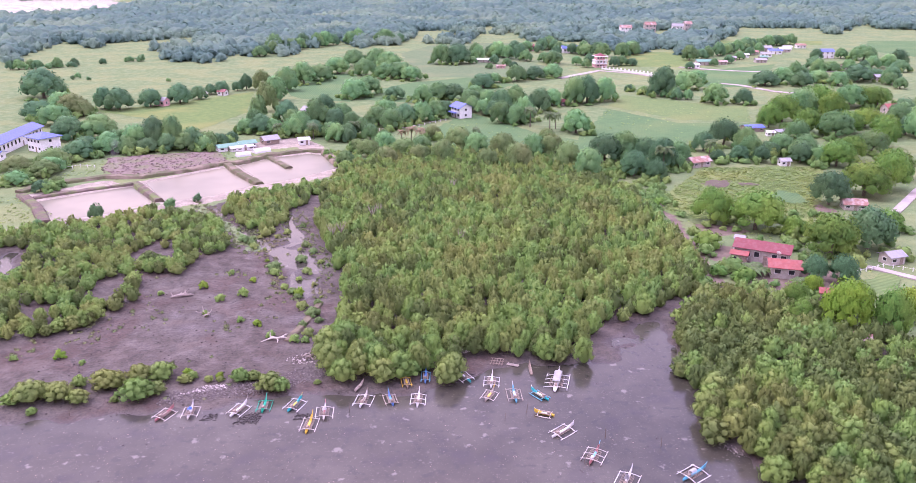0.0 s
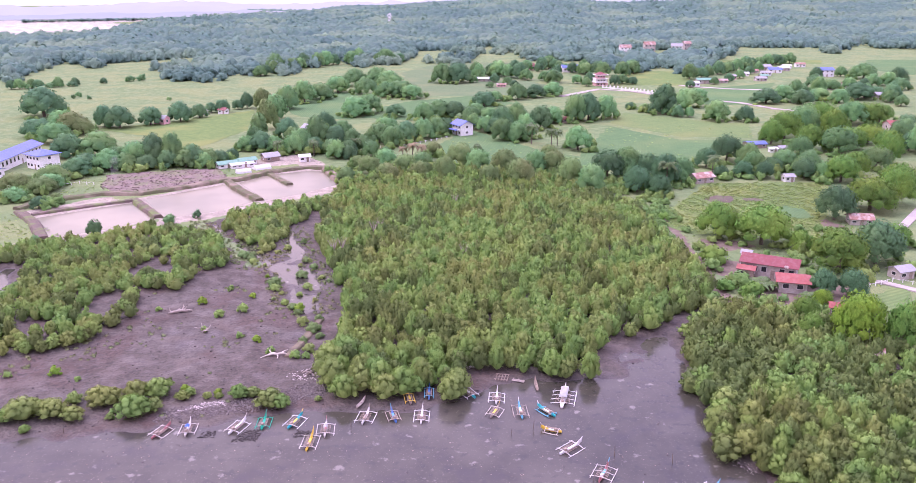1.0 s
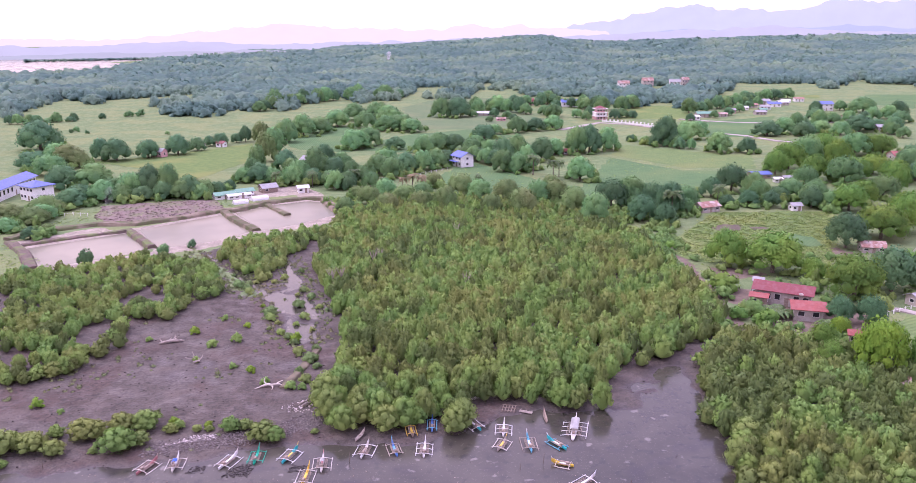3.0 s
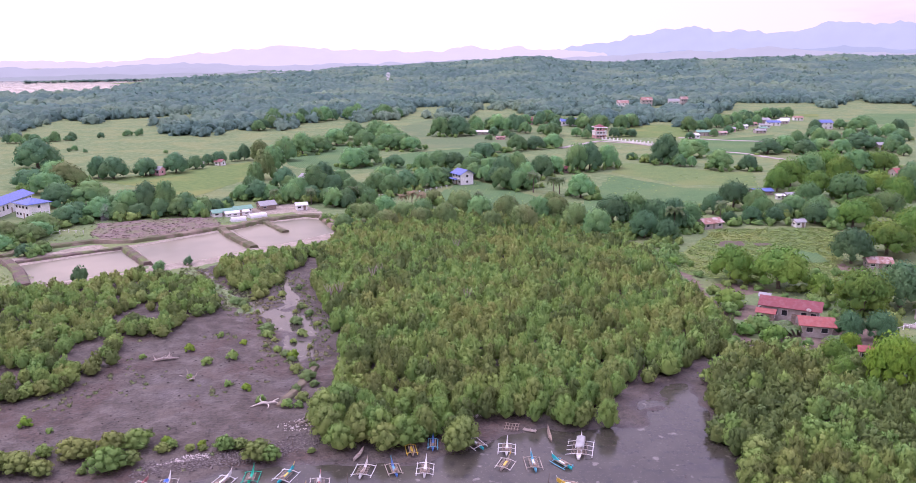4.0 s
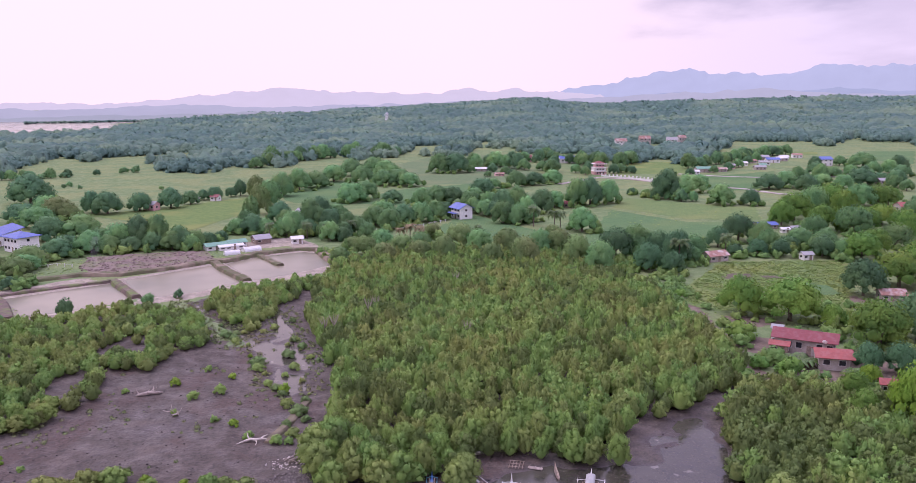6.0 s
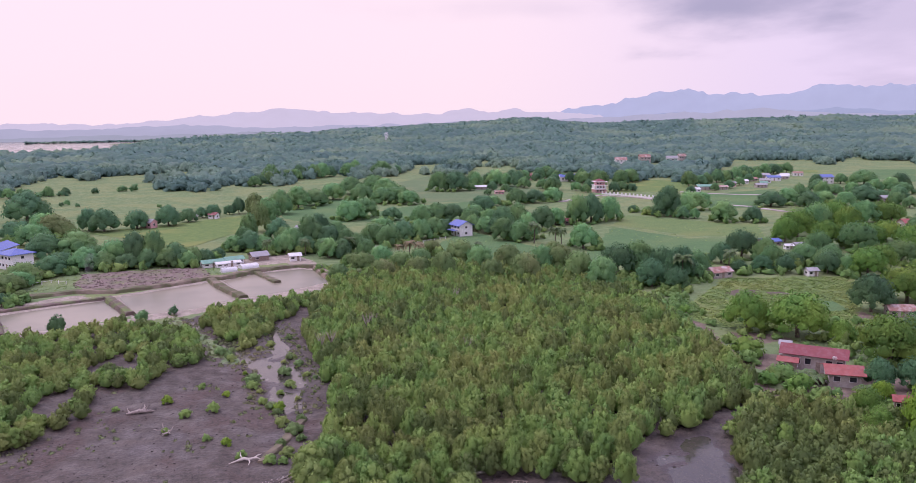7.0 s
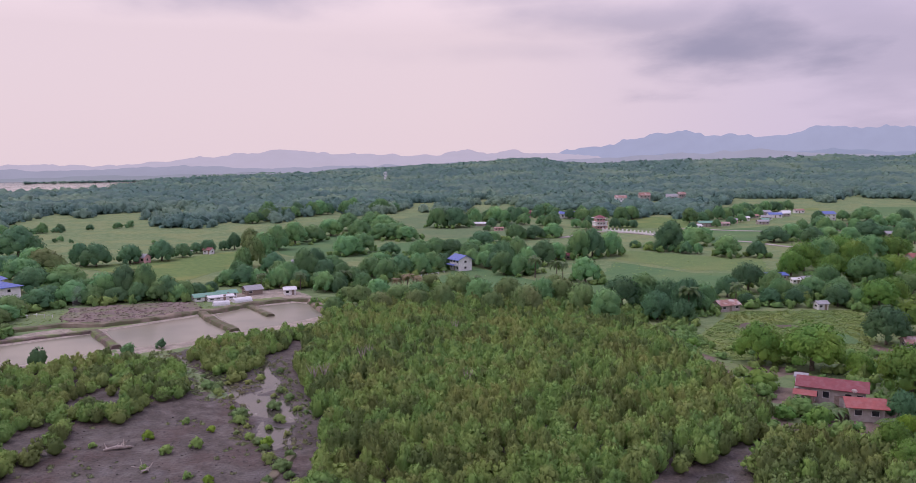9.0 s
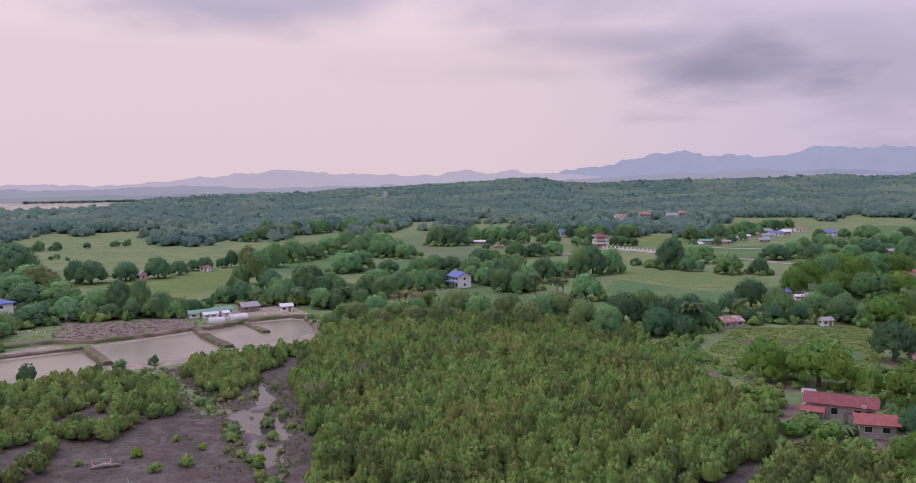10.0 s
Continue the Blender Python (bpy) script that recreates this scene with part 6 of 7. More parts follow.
canoe(10, 124.6, 3, 4.2, WOOD, "brown dugout canoe aground below mangroves")


def raft(x, y, head, w, l, mat, label):
    ob = thing("raft", pose(x, y, max(float(land(x, y)), 0) + 0.05, 0, 0, head), label, "raft", "bamboo rafts")
    for k in range(5):
        bm = bmesh.new()
        xx = -w / 2 + w * k / 4
        tube(bm, [(xx, -l / 2, 0.1), (xx, l / 2, 0.1)], [0.07, 0.06], 6)
        part("pole", bm, mat, ob)
    for yy in (-l * 0.42, 0, l * 0.42):
        bm = bmesh.new()
        tube(bm, [(-w / 2 - 0.2, yy, 0.23), (w / 2 + 0.2, yy, 0.23)], [0.05, 0.05], 5)
        part("cross_pole", bm, mat, ob)


raft(-2, 131.3, 25, 1.2, 3.4, BAMBOO, "pale bamboo raft under mangrove branches")
raft(4.2, 126.8, -10, 2.0, 2.4, WOOD, "square brown bamboo raft on mud")
raft(7, 126, 70, 0.6, 2.2, DRIFT, "narrow bundle of driftwood poles on mud")


def driftwood(x, y, head, L, label):
    """A stranded tree: a gnarled bole with stubs of root and branch."""
    bm, r = bmesh.new(), random.Random(int(x * 7 + y))
    tube(bm, [(0, -L / 2, 0.15), (0.15, -L / 4, 0.35), (-0.1, 0, 0.38), (0.1, L / 4, 0.3), (0, L / 2, 0.2)], [0.14, 0.3, 0.34, 0.26, 0.1], 8)
    for k in range(7):
        yy, a = r.uniform(-L * 0.4, L * 0.4), r.uniform(-1, 4)
        d = Vector((math.cos(a), r.uniform(-0.5, 0.5), abs(math.sin(a)) * 0.8 + 0.05))
        p = Vector((0, yy, 0.33))
        tube(bm, [p, p + d * 0.7, p + d * 1.3 + Vector((0, 0.3, r.uniform(-0.2, 0.2)))], [0.15, 0.09, 0.04], 6)
    ob = part("driftwood", bm, DRIFT)
    ob.matrix_basis = pose(x, y, float(land(x, y)), 0, 0, head)
    tagged(ob, label, "driftwood", "stranded trunks")


driftwood(-63, 155, -70, 4.8, "gnarled silver-grey stranded trunk on open mud")


def forked_trunk(x, y, head, label):
    """A bleached trunk that lies on the mud, forked at both ends."""
    bm = bmesh.new()
    tube(bm, [(-1.1, 0, 0.3), (-0.3, 0.1, 0.5), (0.5, 0, 0.42), (1.5, 0.15, 0.5), (2.3, 0.05, 0.35)], [0.2, 0.24, 0.2, 0.16, 0.05], 8)
    for pts in ([(-1.0, 0, 0.35), (-1.7, -0.25, 0.2), (-2.5, -0.7, 0.12)], [(-0.5, 0.1, 0.5), (-0.85, 0.5, 0.9), (-0.8, 0.8, 1.35)], [(0.4, 0, 0.4), (0.7, -0.6, 0.2), (0.6, -1.4, 0.08)], [(1.3, 0.1, 0.5), (1.8, 0.5, 0.75), (2.4, 0.6, 0.9)]):
        tube(bm, pts, [0.15, 0.1, 0.04], 6)
    ob = part("driftwood", bm, PALE_WOOD)
    ob.matrix_basis = pose(x, y, float(land(x, y)), 0, 0, head)
    tagged(ob, label, "driftwood", "stranded trunks")


forked_trunk(-38, 134.6, 8, "bleached forked trunk lying on mud")
driftwood(-55, 146, 60, 2.2, "small dead branch heap on mud")
for k, (x, y, h) in enumerate([(8.5, 110, 1.6), (20, 103, 1.7), (28, 101, 1.6), (16, 96.5, 1.4), (-20, 110, 1.4), (-64, 107, 1.5), (5, 108, 1.2), (-30, 120, 1.5)]):
    bm = bmesh.new()
    tube(bm, [(0, 0, -0.8), (0.05, 0.03, h * 0.5), (0.02, 0.1, h)], [0.06, 0.05, 0.035], 6)
    ob = part("mooring_stake", bm, BARK)
    ob.matrix_basis = pose(x, y, 0, random.uniform(-6, 6), random.uniform(-6, 6), 0)
    tagged(ob, "thin dark mooring stake standing in shallow water", "stake", "mooring stakes")


def rubble(name, poly, count, size, mat, label, seed, lift=0.0):
    r = np.random.default_rng(seed)
    xs, ys = [p[0] for p in poly], [p[1] for p in poly]
    V, T, n = [], [], 0
    P = r.uniform((min(xs), min(ys)), (max(xs), max(ys)), (count * 4, 2))
    P = P[inside(poly, P[:, 0], P[:, 1]) + r.normal(scale=0.3, size=len(P)) > 0][:count]
    Z = land(P[:, 0], P[:, 1])
    for (x, y), z in zip(P, Z):
        s = size * r.uniform(0.4, 1.5)
        v = ICO_V * (1 + r.uniform(-0.3, 0.3, (12, 1))) * (s, s * r.uniform(0.6, 1), s * 0.6)
        V.append(v + (x, y, max(z, -0.1) + s * 0.15 + lift))
        T.append(ICO_F + n)
        n += 12
    tagged(new(name, make_mesh(name, np.concatenate(V), np.concatenate(T), None, mat)), label, "stones", kind="stuff")


rubble("stone_bank", [(-52, 110.5), (-50, 115), (-41, 117.5), (-34, 120), (-28, 126), (-25, 124), (-26, 120.5), (-33, 115.5), (-41, 113)], 2200, 0.15, STONE, "bank of grey-brown shore stones", 61)
rubble("coral_rubble", [(-49, 113.5), (-46, 116.5), (-42, 117.5), (-41.5, 116.3), (-46, 115)], 420, 0.1, SHELL, "strip of bleached coral rubble on stones", 62)
rubble("coral_rubble", [(-34, 127), (-30, 130), (-27, 129), (-28, 125), (-32, 125)], 110, 0.13, SHELL, "pale rubble round a derelict boat", 63)
rubble("weed_stones", [(-37.5, 105.5), (-36, 108.5), (-33.5, 109), (-34, 106)], 220, 0.14, WEED, "dark weed-covered stones in the shallows", 64, 0.12)
rubble("weed_stones", [(-43, 106.5), (-42, 108.5), (-40.5, 108), (-41, 106.5)], 70, 0.12, WEED, "dark weed-covered stones in the shallows", 65, 0.12)
rubble("weed_stones", [(-28.5, 107), (-28, 109), (-26, 108.5), (-26.5, 107)], 90, 0.12, WEED, "dark weed-covered stones in the shallows", 66, 0.12)
rubble("tide_foam", [(34.6, 105.2), (36, 104.6), (38.6, 101.4), (40.4, 99.4), (39.4, 98.6), (37.4, 100.6), (35.6, 103.2)], 160, 0.06, SHELL, "pale foam and shell litter along the tide line", 71, 0.12)
rubble("mud_clods", MUD, 1300, 0.15, MUD_CLOD, "clods and snags strewn over the mud flat", 67)
rubble("earth_heaps", [(-130, 265), (-136, 283), (-123, 288), (-99, 295), (-91, 281), (-111, 258), (-120, 254)], 420, 0.42, F_TILLED, "lumpy heaps of turned reddish earth", 69, 0.1)
rubble("shallow_debris", [(-80, 60), (-80, 104), (-20, 112), (34, 104), (40, 60)], 900, 0.07, WOOD, "shell and leaf litter in the shallows", 68, 0.1)

# ---------------------------------------------------------------- buildings


def window(parent, x0, x1, z0, z1, y, mat_frame, face=1, axis="x"):
    """A glazed opening: frame proud of the wall, dark pane behind it."""
    def B(bm, a0, a1, d0, d1, c0, c1):
        lo, hi = min(y + face * d0, y + face * d1), max(y + face * d0, y + face * d1)
        return box(bm, a0, a1, lo, hi, c0, c1) if axis == "x" else box(bm, lo, hi, a0, a1, c0, c1)
    bm = bmesh.new()
    for a0, a1, c0, c1 in ((x0, x1, z0, z0 + 0.08), (x0, x1, z1 - 0.08, z1), (x0, x0 + 0.08, z0 + 0.08, z1 - 0.08), (x1 - 0.08, x1, z0 + 0.08, z1 - 0.08)):
        B(bm, a0, a1, 0.003, 0.08, c0, c1)
    w = part("window", bm, mat_frame, parent)
    bm = bmesh.new()
    B(bm, x0 + 0.08, x1 - 0.08, 0.004, 0.03, z0 + 0.08, z1 - 0.08)
    part("pane", bm, GLASS, w)


def gable_roof(bm, x0, x1, y0, y1, eave, ridge_z, t=0.1):
    """Two sheets of corrugated roof with thickness, ridge along x."""
    ym = (y0 + y1) / 2
    n = max(6, int((x1 - x0) / 0.5))
    for ya, za, yb, zb in ((y0, eave, ym, ridge_z), (ym, ridge_z, y1, eave)):
        lower, upper = [], []
        for i in range(n + 1):
            x, k = x0 + (x1 - x0) * i / n, 0.025 * (i % 2)
            upper.append((bm.verts.new((x, ya, za + t + k)), bm.verts.new((x, yb, zb + t + k))))
            lower.append((bm.verts.new((x, ya, za)), bm.verts.new((x, yb, zb))))
        for i in range(n):
            bm.faces.new((upper[i][0], upper[i + 1][0], upper[i + 1][1], upper[i][1]))
            bm.faces.new((lower[i][1], lower[i + 1][1], lower[i + 1][0], lower[i][0]))
            for e in (0, 1):
                bm.faces.new((lower[i][e], lower[i + 1][e], upper[i + 1][e], upper[i][e]))
        for i in (0, n):
            bm.faces.new((lower[i][0], lower[i][1], upper[i][1], upper[i][0]))
    bmesh.ops.recalc_face_normals(bm, faces=bm.faces[:])
    return bm


def hip_roof(bm, x0, x1, y0, y1, eave, top, t=0.15):
    d = min((y1 - y0) / 2, (x1 - x0) / 2)
    ym = (y0 + y1) / 2
    ring = [(x0, y0), (x1, y0), (x1, y1), (x0, y1)]
    lo, hi = [bm.verts.new((x, y, eave)) for x, y in ring], [bm.verts.new((x, y, eave + t)) for x, y in ring]
    a, b = bm.verts.new((x0 + d, ym, top)), bm.verts.new((x1 - d + 0.01, ym, top))
    bm.faces.new(lo[::-1])
    for k in range(4):
        bm.faces.new((lo[k], lo[(k + 1) % 4], hi[(k + 1) % 4], hi[k]))
    bm.faces.new((hi[0], hi[1], b, a))
    bm.faces.new((hi[1], hi[2], b))
    bm.faces.new((hi[2], hi[3], a, b))
    bm.faces.new((hi[3], hi[0], a))
    return bm


def walls(bm, x0, x1, y0, y1, h, gable=0.0, t=0.18, base=-0.5):
    box(bm, x0, x1, y0, y0 + t, base, h)
    box(bm, x0, x1, y1 - t, y1, base, h)
    box(bm, x0, x0 + t, y0 + t, y1 - t, base, h)
    box(bm, x1 - t, x1, y0 + t, y1 - t, base, h)
    if gable:
        ym = (y0 + y1) / 2
        for xa in (x0, x1 - t):
            v = [bm.verts.new((xx, yy, zz)) for xx in (xa, xa + t) for yy, zz in ((y0, h), (y1, h), (ym, h + gable))]
            for f in ((0, 1, 2), (5, 4, 3), (0, 3, 4, 1), (1, 4, 5, 2), (2, 5, 3, 0)):
                bm.faces.new([v[i] for i in f])
    return bm


def house(name, x, y, turn, w, d, h, rise, wall_mat, roof_mat, label, category="house", roof="gable", storeys=1, windows=3, over=0.5, group="", door=True):
    """A house with its front towards -y; w along x."""
    ob = thing(name, pose(x, y, float(land(x, y)), 0, 0, turn), label, category, group)
    bm = walls(bmesh.new(), -w / 2, w / 2, -d / 2, d / 2, h, rise if roof == "gable" else 0)
    part("wall", bm, wall_mat, ob)
    bm = bmesh.new()
    if roof == "gable":
        gable_roof(bm, -w / 2 - over, w / 2 + over, -d / 2 - over, d / 2 + over, h - over * rise / (d / 2) + 0.02, h + rise + 0.02)
    else:
        hip_roof(bm, -w / 2 - over, w / 2 + over, -d / 2 - over, d / 2 + over, h + 0.01, h + rise)
    part("roof", bm, roof_mat, ob)
    sh = h / storeys
    for s in range(storeys):
        for k in range(windows):
            cx = -w / 2 + w * (k + 0.5) / windows
            if door and s == 0 and k == windows // 2:
                bm = bmesh.new()
                box(bm, cx - 0.45, cx + 0.45, -d / 2 - 0.06, -d / 2 - 0.004, 0.02, 2.05)
                part("door", bm, WOOD, ob)
                continue
            ww = min(0.7, w / windows * 0.32)
            window(ob, cx - ww, cx + ww, s * sh + sh * 0.38, s * sh + sh * 0.78, -d / 2, WHITE_PAINT, -1)
        for side in (-1, 1):
            window(ob, -0.6, 0.6, s * sh + sh * 0.38, s * sh + sh * 0.78, side * w / 2, WHITE_PAINT, side, "y")
    return ob


# long red-roofed house with its annex
LONG_TURN = -27
house("long_house", 69.9, 181.4, LONG_TURN, 12.0, 6.0, 3.5, 1.1, WALL_BLOCK, ROOF_RED, "long bare-block house with a dark red sheet roof", windows=6, over=0.7, group="red-roofed houses")
house("annex_house", 71.2, 171.2, -14, 5.9, 5.2, 2.9, 0.9, WALL_BLOCK, ROOF_RED_LIGHT, "plain block annex with a light red roof", windows=2, over=0.8, group="red-roofed houses", door=False)
house("lean_to", 63.9, 180.0, LONG_TURN, 3.6, 3.0, 2.2, 0.5, WOOD, ROOF_RED_LIGHT, "low lean-to shed with a light red roof", "shed", windows=2, over=0.4, group="red-roofed houses")
house("end_room", 66.0, 187.0, LONG_TURN, 2.2, 2.6, 3.8, 0.5, WALL_WHITE, ROOF_GREY, "small grey-roofed upper room beside a long house", "house", storeys=2, windows=2, over=0.3, group="red-roofed houses")
dish = thing("satellite_dish", pose(71.2, 175.0, 4.3, 0, 0, 150), "small white satellite dish on a red roof", "satellite dish")
bm = bmesh.new()
bmesh.ops.create_uvsphere(bm, u_segments=14, v_segments=10, radius=0.9)
bmesh.ops.delete(bm, geom=[v for v in bm.verts if v.co.z > -0.55], context="VERTS")
bmesh.ops.solidify(bm, geom=bm.faces[:], thickness=0.03)
bm.transform(Matrix.Rotation(radians(60), 4, "X") @ Matrix.Translation((0, 0, 0.9)))
part("dish", bm, WALL_WHITE, dish)
bm = bmesh.new()
tube(bm, [(0, 0, -0.6), (0, 0.05, 0.15)], [0.04, 0.04], 6)
part("mast", bm, ROOF_GREY, dish)
# school
house("school_building", -166.8, 297, -32, 9, 8, 5.4, 1.8, WALL_WHITE, ROOF_BLUE, "white two-storey school with a blue hipped roof", "school", roof="hip", storeys=2, windows=4, over=0.9, group="school")
house("school_building", -183, 303, 95, 38, 7.5, 4.6, 1.5, WALL_WHITE, ROOF_BLUE, "long white school wing with a blue roof", "school", storeys=1, windows=12, over=0.9, group="school")
house("school_hall", -178, 279, 5, 9, 6, 2.6, 0.8, WALL_WHITE, ROOF_BLUE, "low white hall with a blue roof beside a school", "school", windows=4, over=0.6, group="school")
# white house with a blue roof
blue_home = house("white_house", -7, 374, -58, 8.0, 6.6, 5.2, 1.7, WALL_WHITE, ROOF_BLUE, "white two-storey house with a blue roof", storeys=2, windows=3, over=0.9)
bm = bmesh.new()
gable_roof(bm, -3.4, 3.4, -5.6, -3.6, 2.6, 3.0, 0.08)
part("porch_roof", bm, ROOF_BLUE, blue_home)
# farm huts
HUTS = [("farm_hut", 79.5, 278.5, 24, 7.6, 5, 2.1, 1.2, WALL_BLOCK, ROOF_RUST, "long hut under a rusty sheet roof"), ("farm_hut", 111.5, 226, -8, 6.2, 4.6, 1.9, 1.1, WALL_BLOCK, ROOF_RUST, "low hut with a rust-red sheet roof"),
        ("farm_shed", 120.6, 345, 10, 8, 6, 1.8, 0.8, WOOD, ROOF_BLUE, "open shed with a bright blue roof"), ("farm_hut", 124.5, 334, 0, 3, 2.6, 1.6, 0.5, WALL_WHITE, ROOF_WHITE, "tiny white-roofed farm hut"),
        ("farm_hut", 129, 335, 15, 4.4, 3, 1.9, 0.7, WALL_BLOCK, ROOF_GREY, "small grey-roofed farm hut"), ("farm_hut", 110.8, 280, 8, 3.4, 3.0, 2.0, 0.7, WALL_WHITE, ROOF_GREY, "whitewashed hut at a field's edge"),
        ("farm_hut", 45.5, 410, 12, 4.4, 3.4, 2.2, 0.9, WOOD, ROOF_RED, "small dark red-roofed hut under trees"), ("farm_hut", -140.5, 438, -20, 4.6, 3.4, 2.3, 1.0, WALL_WHITE, ROOF_RED, "little red-roofed hut in a pasture"),
        ("farm_hut", -161, 402, -20, 6.4, 4.6, 3, 1.4, WALL_PINK, ROOF_GREY, "pink-walled cottage between shade trees"), ("farm_hut", -151, 435, -15, 4.6, 3, 1.9, 0.6, WALL_WHITE, ROOF_WHITE, "white-roofed shed in a pasture")]
HUTS_TOO = [("cottage", -79.5, 375, -30, 6.4, 5, 3.0, 1.5, WALL_BLOCK, ROOF_GREY, "grey gabled cottage among dark trees"), ("cottage", 100.3, 180, 20, 4.4, 3.6, 2.2, 0.8, WALL_BLOCK, ROOF_GREY, "plain block hut with a grey sheet roof"),
            ("shack", 72, 135, -20, 3.8, 3, 2.0, 0.6, WOOD, ROOF_RUST, "grey-roofed shack hidden behind bright trees"), ("shack", 75, 156.5, -18, 2.4, 2.2, 2.2, 0.6, WOOD, ROOF_RED_LIGHT, "small red-roofed shack among shrubs"),
            ("cottage", 204, 392, 10, 9, 6, 3, 1.6, WALL_BLOCK, ROOF_RED_LIGHT, "cottage with a faded pink roof"), ("cottage", 257, 515, 5, 10, 6, 2.4, 1.2, WALL_BLOCK, ROOF_GREY, "grey-roofed cottage by trees"),
            ("cottage", 117, 247, -30, 4, 3, 2.2, 0.8, WALL_WHITE, ROOF_RED, "little red-roofed cottage by a road"), ("cottage", 126, 291, 10, 3, 3, 2.6, 0.7, WALL_WHITE, ROOF_WHITE, "narrow white cottage between trees")]
VILLAGE = [("village_house", 154, 577, 8, 7.6, 5, 2.4, 0.9, WALL_WHITE, ROOF_WHITE, "small pale village house"), ("village_house", 166, 595, 5, 10.6, 6, 2.8, 1.2, WALL_BLOCK, ROOF_GREEN, "village house with a green-grey roof"),
           ("village_house", 180, 599, 0, 8.4, 5, 2.0, 0.9, WALL_BLOCK, ROOF_RUST, "village house with a rusty roof"), ("village_house", 195.5, 624, 0, 5.4, 5, 2.6, 1.0, WALL_PINK, ROOF_GREY, "little pink-walled village house"),
           ("village_house", 213, 650, 4, 6.6, 5, 2.2, 0.9, WALL_WHITE, ROOF_WHITE, "small white-roofed village house"), ("village_house", 228, 673, 5, 7, 5, 2.2, 1.0, WALL_BLOCK, ROOF_RUST, "small brown-roofed village house"),
           ("village_house", 246, 700, 5, 11, 7, 3.2, 1.4, WALL_BLOCK, ROOF_GREY, "large grey-roofed village house"), ("village_house", 247, 678, -5, 10.6, 7, 2.8, 1.3, WALL_WHITE, ROOF_BLUE, "village house with a dull blue roof")]
VILLAGE_TOO = [("village_house", 271, 716, 0, 7.4, 5, 2.2, 1.0, WALL_WHITE, ROOF_WHITE, "distant white-roofed village house"), ("village_house", 213.5, 613, 5, 8, 5, 2.2, 1.0, WALL_BLOCK, ROOF_GREY, "plain grey-roofed village house"),
               ("village_house", 77.6, 680, 5, 13.6, 8, 4.0, 1.9, WALL_WHITE, ROOF_BLUE, "white house with a blue-grey roof"), ("village_house", 46, 695, 0, 5.4, 5, 4.2, 1.4, WALL_PINK, ROOF_RED, "narrow two-floor red-roofed house"),
               ("village_house", 5.4, 607, -5, 11.4, 6, 2.0, 0.9, WALL_BLOCK, ROOF_WHITE, "low house with a pale roof"), ("village_house", 17, 570, 8, 6, 4, 1.7, 0.6, WALL_PINK, ROOF_RUST, "low hut with a rusty roof"),
               ("village_house", 276, 648, 5, 11, 8, 5.2, 1.8, WALL_WHITE, ROOF_BLUE, "tall white house with a lavender-blue roof"), ("village_house", 261, 574, 0, 7, 5, 2.4, 1.0, WALL_BLOCK, ROOF_RED, "red-roofed house among trees"),
               ("village_house", 232, 655, -8, 8, 5, 2.4, 1.0, WALL_WHITE, ROOF_GREY, "village house with a pale grey roof"), ("village_house", 260, 693, 6, 9, 6, 2.6, 1.1, WALL_BLOCK, ROOF_WHITE, "village house with a bright sheet roof"),
               ("village_house", 288, 730, -4, 8, 6, 2.6, 1.2, WALL_WHITE, ROOF_RUST, "village house with a brown roof"), ("village_house", 222, 632, 10, 6, 4.4, 2.2, 0.9, WALL_BLOCK, ROOF_GREEN, "small village house with a dull green roof"),
               ("village_house", 160, 886, 5, 12, 8, 6.4, 2.6, WALL_WHITE, ROOF_RUST, "far house with a pinkish roof"), ("village_house", 221, 908, -8, 12, 8, 6.6, 2.4, WALL_WHITE, ROOF_GREY, "far house with a pale grey roof"),
               ("village_house", 192, 915, 5, 12, 8, 7.6, 2.8, WALL_BLOCK, ROOF_RUST, "far house with a red roof among woods"), ("village_house", 236, 925, 10, 8, 7, 8.0, 2.4, WALL_BLOCK, ROOF_RUST, "far narrow house with a dull red roof")]
for group, rows in (("farm huts", HUTS), ("farm huts", HUTS_TOO), ("village", VILLAGE), ("village", VILLAGE_TOO)):
    for name, x, y, turn, w, d, h, rise, wm, rm, label in rows:
        house(name, x, y, turn, w, d, h, rise, wm, rm, label, "house" if group == "village" else "hut", windows=3 if w > 5 else 2, storeys=2 if h > 5 else 1, over=0.45, group=group)

# three-storey villa and its white wall
villa = thing("villa", Matrix.LocRotScale((88, 580, 0.4), Euler((0, 0, radians(10))), (0.86, 0.9, 0.95)), "three-storey pink and white villa with balconies", "house")
for s, (w, d) in enumerate(((9.5, 8), (9.5, 8), (7, 6.5))):
    z = s * 2.75
    part("wall", walls(bmesh.new(), -w / 2, w / 2, -d / 2, d / 2, z + 2.5, base=z), WALL_PINK if s != 1 else WALL_WHITE, villa)
    part("floor_slab", box(bmesh.new(), -5.4, 5.4, -5.4, 4.4, z + 2.5, z + 2.75), WALL_WHITE, villa)
    for k in range(3):
        window(villa, -3.2 + k * 2.4, -1.7 + k * 2.4, z + 0.8, z + 2.0, -d / 2, WHITE_PAINT, -1)
    for k in range(4):
        bm = bmesh.new()
        tube(bm, [(-5 + k * 3.33, -5.1, z), (-5 + k * 3.33, -5.1, z + 2.5)], [0.16, 0.16], 8)
        part("column", bm, WALL_PINK, villa)
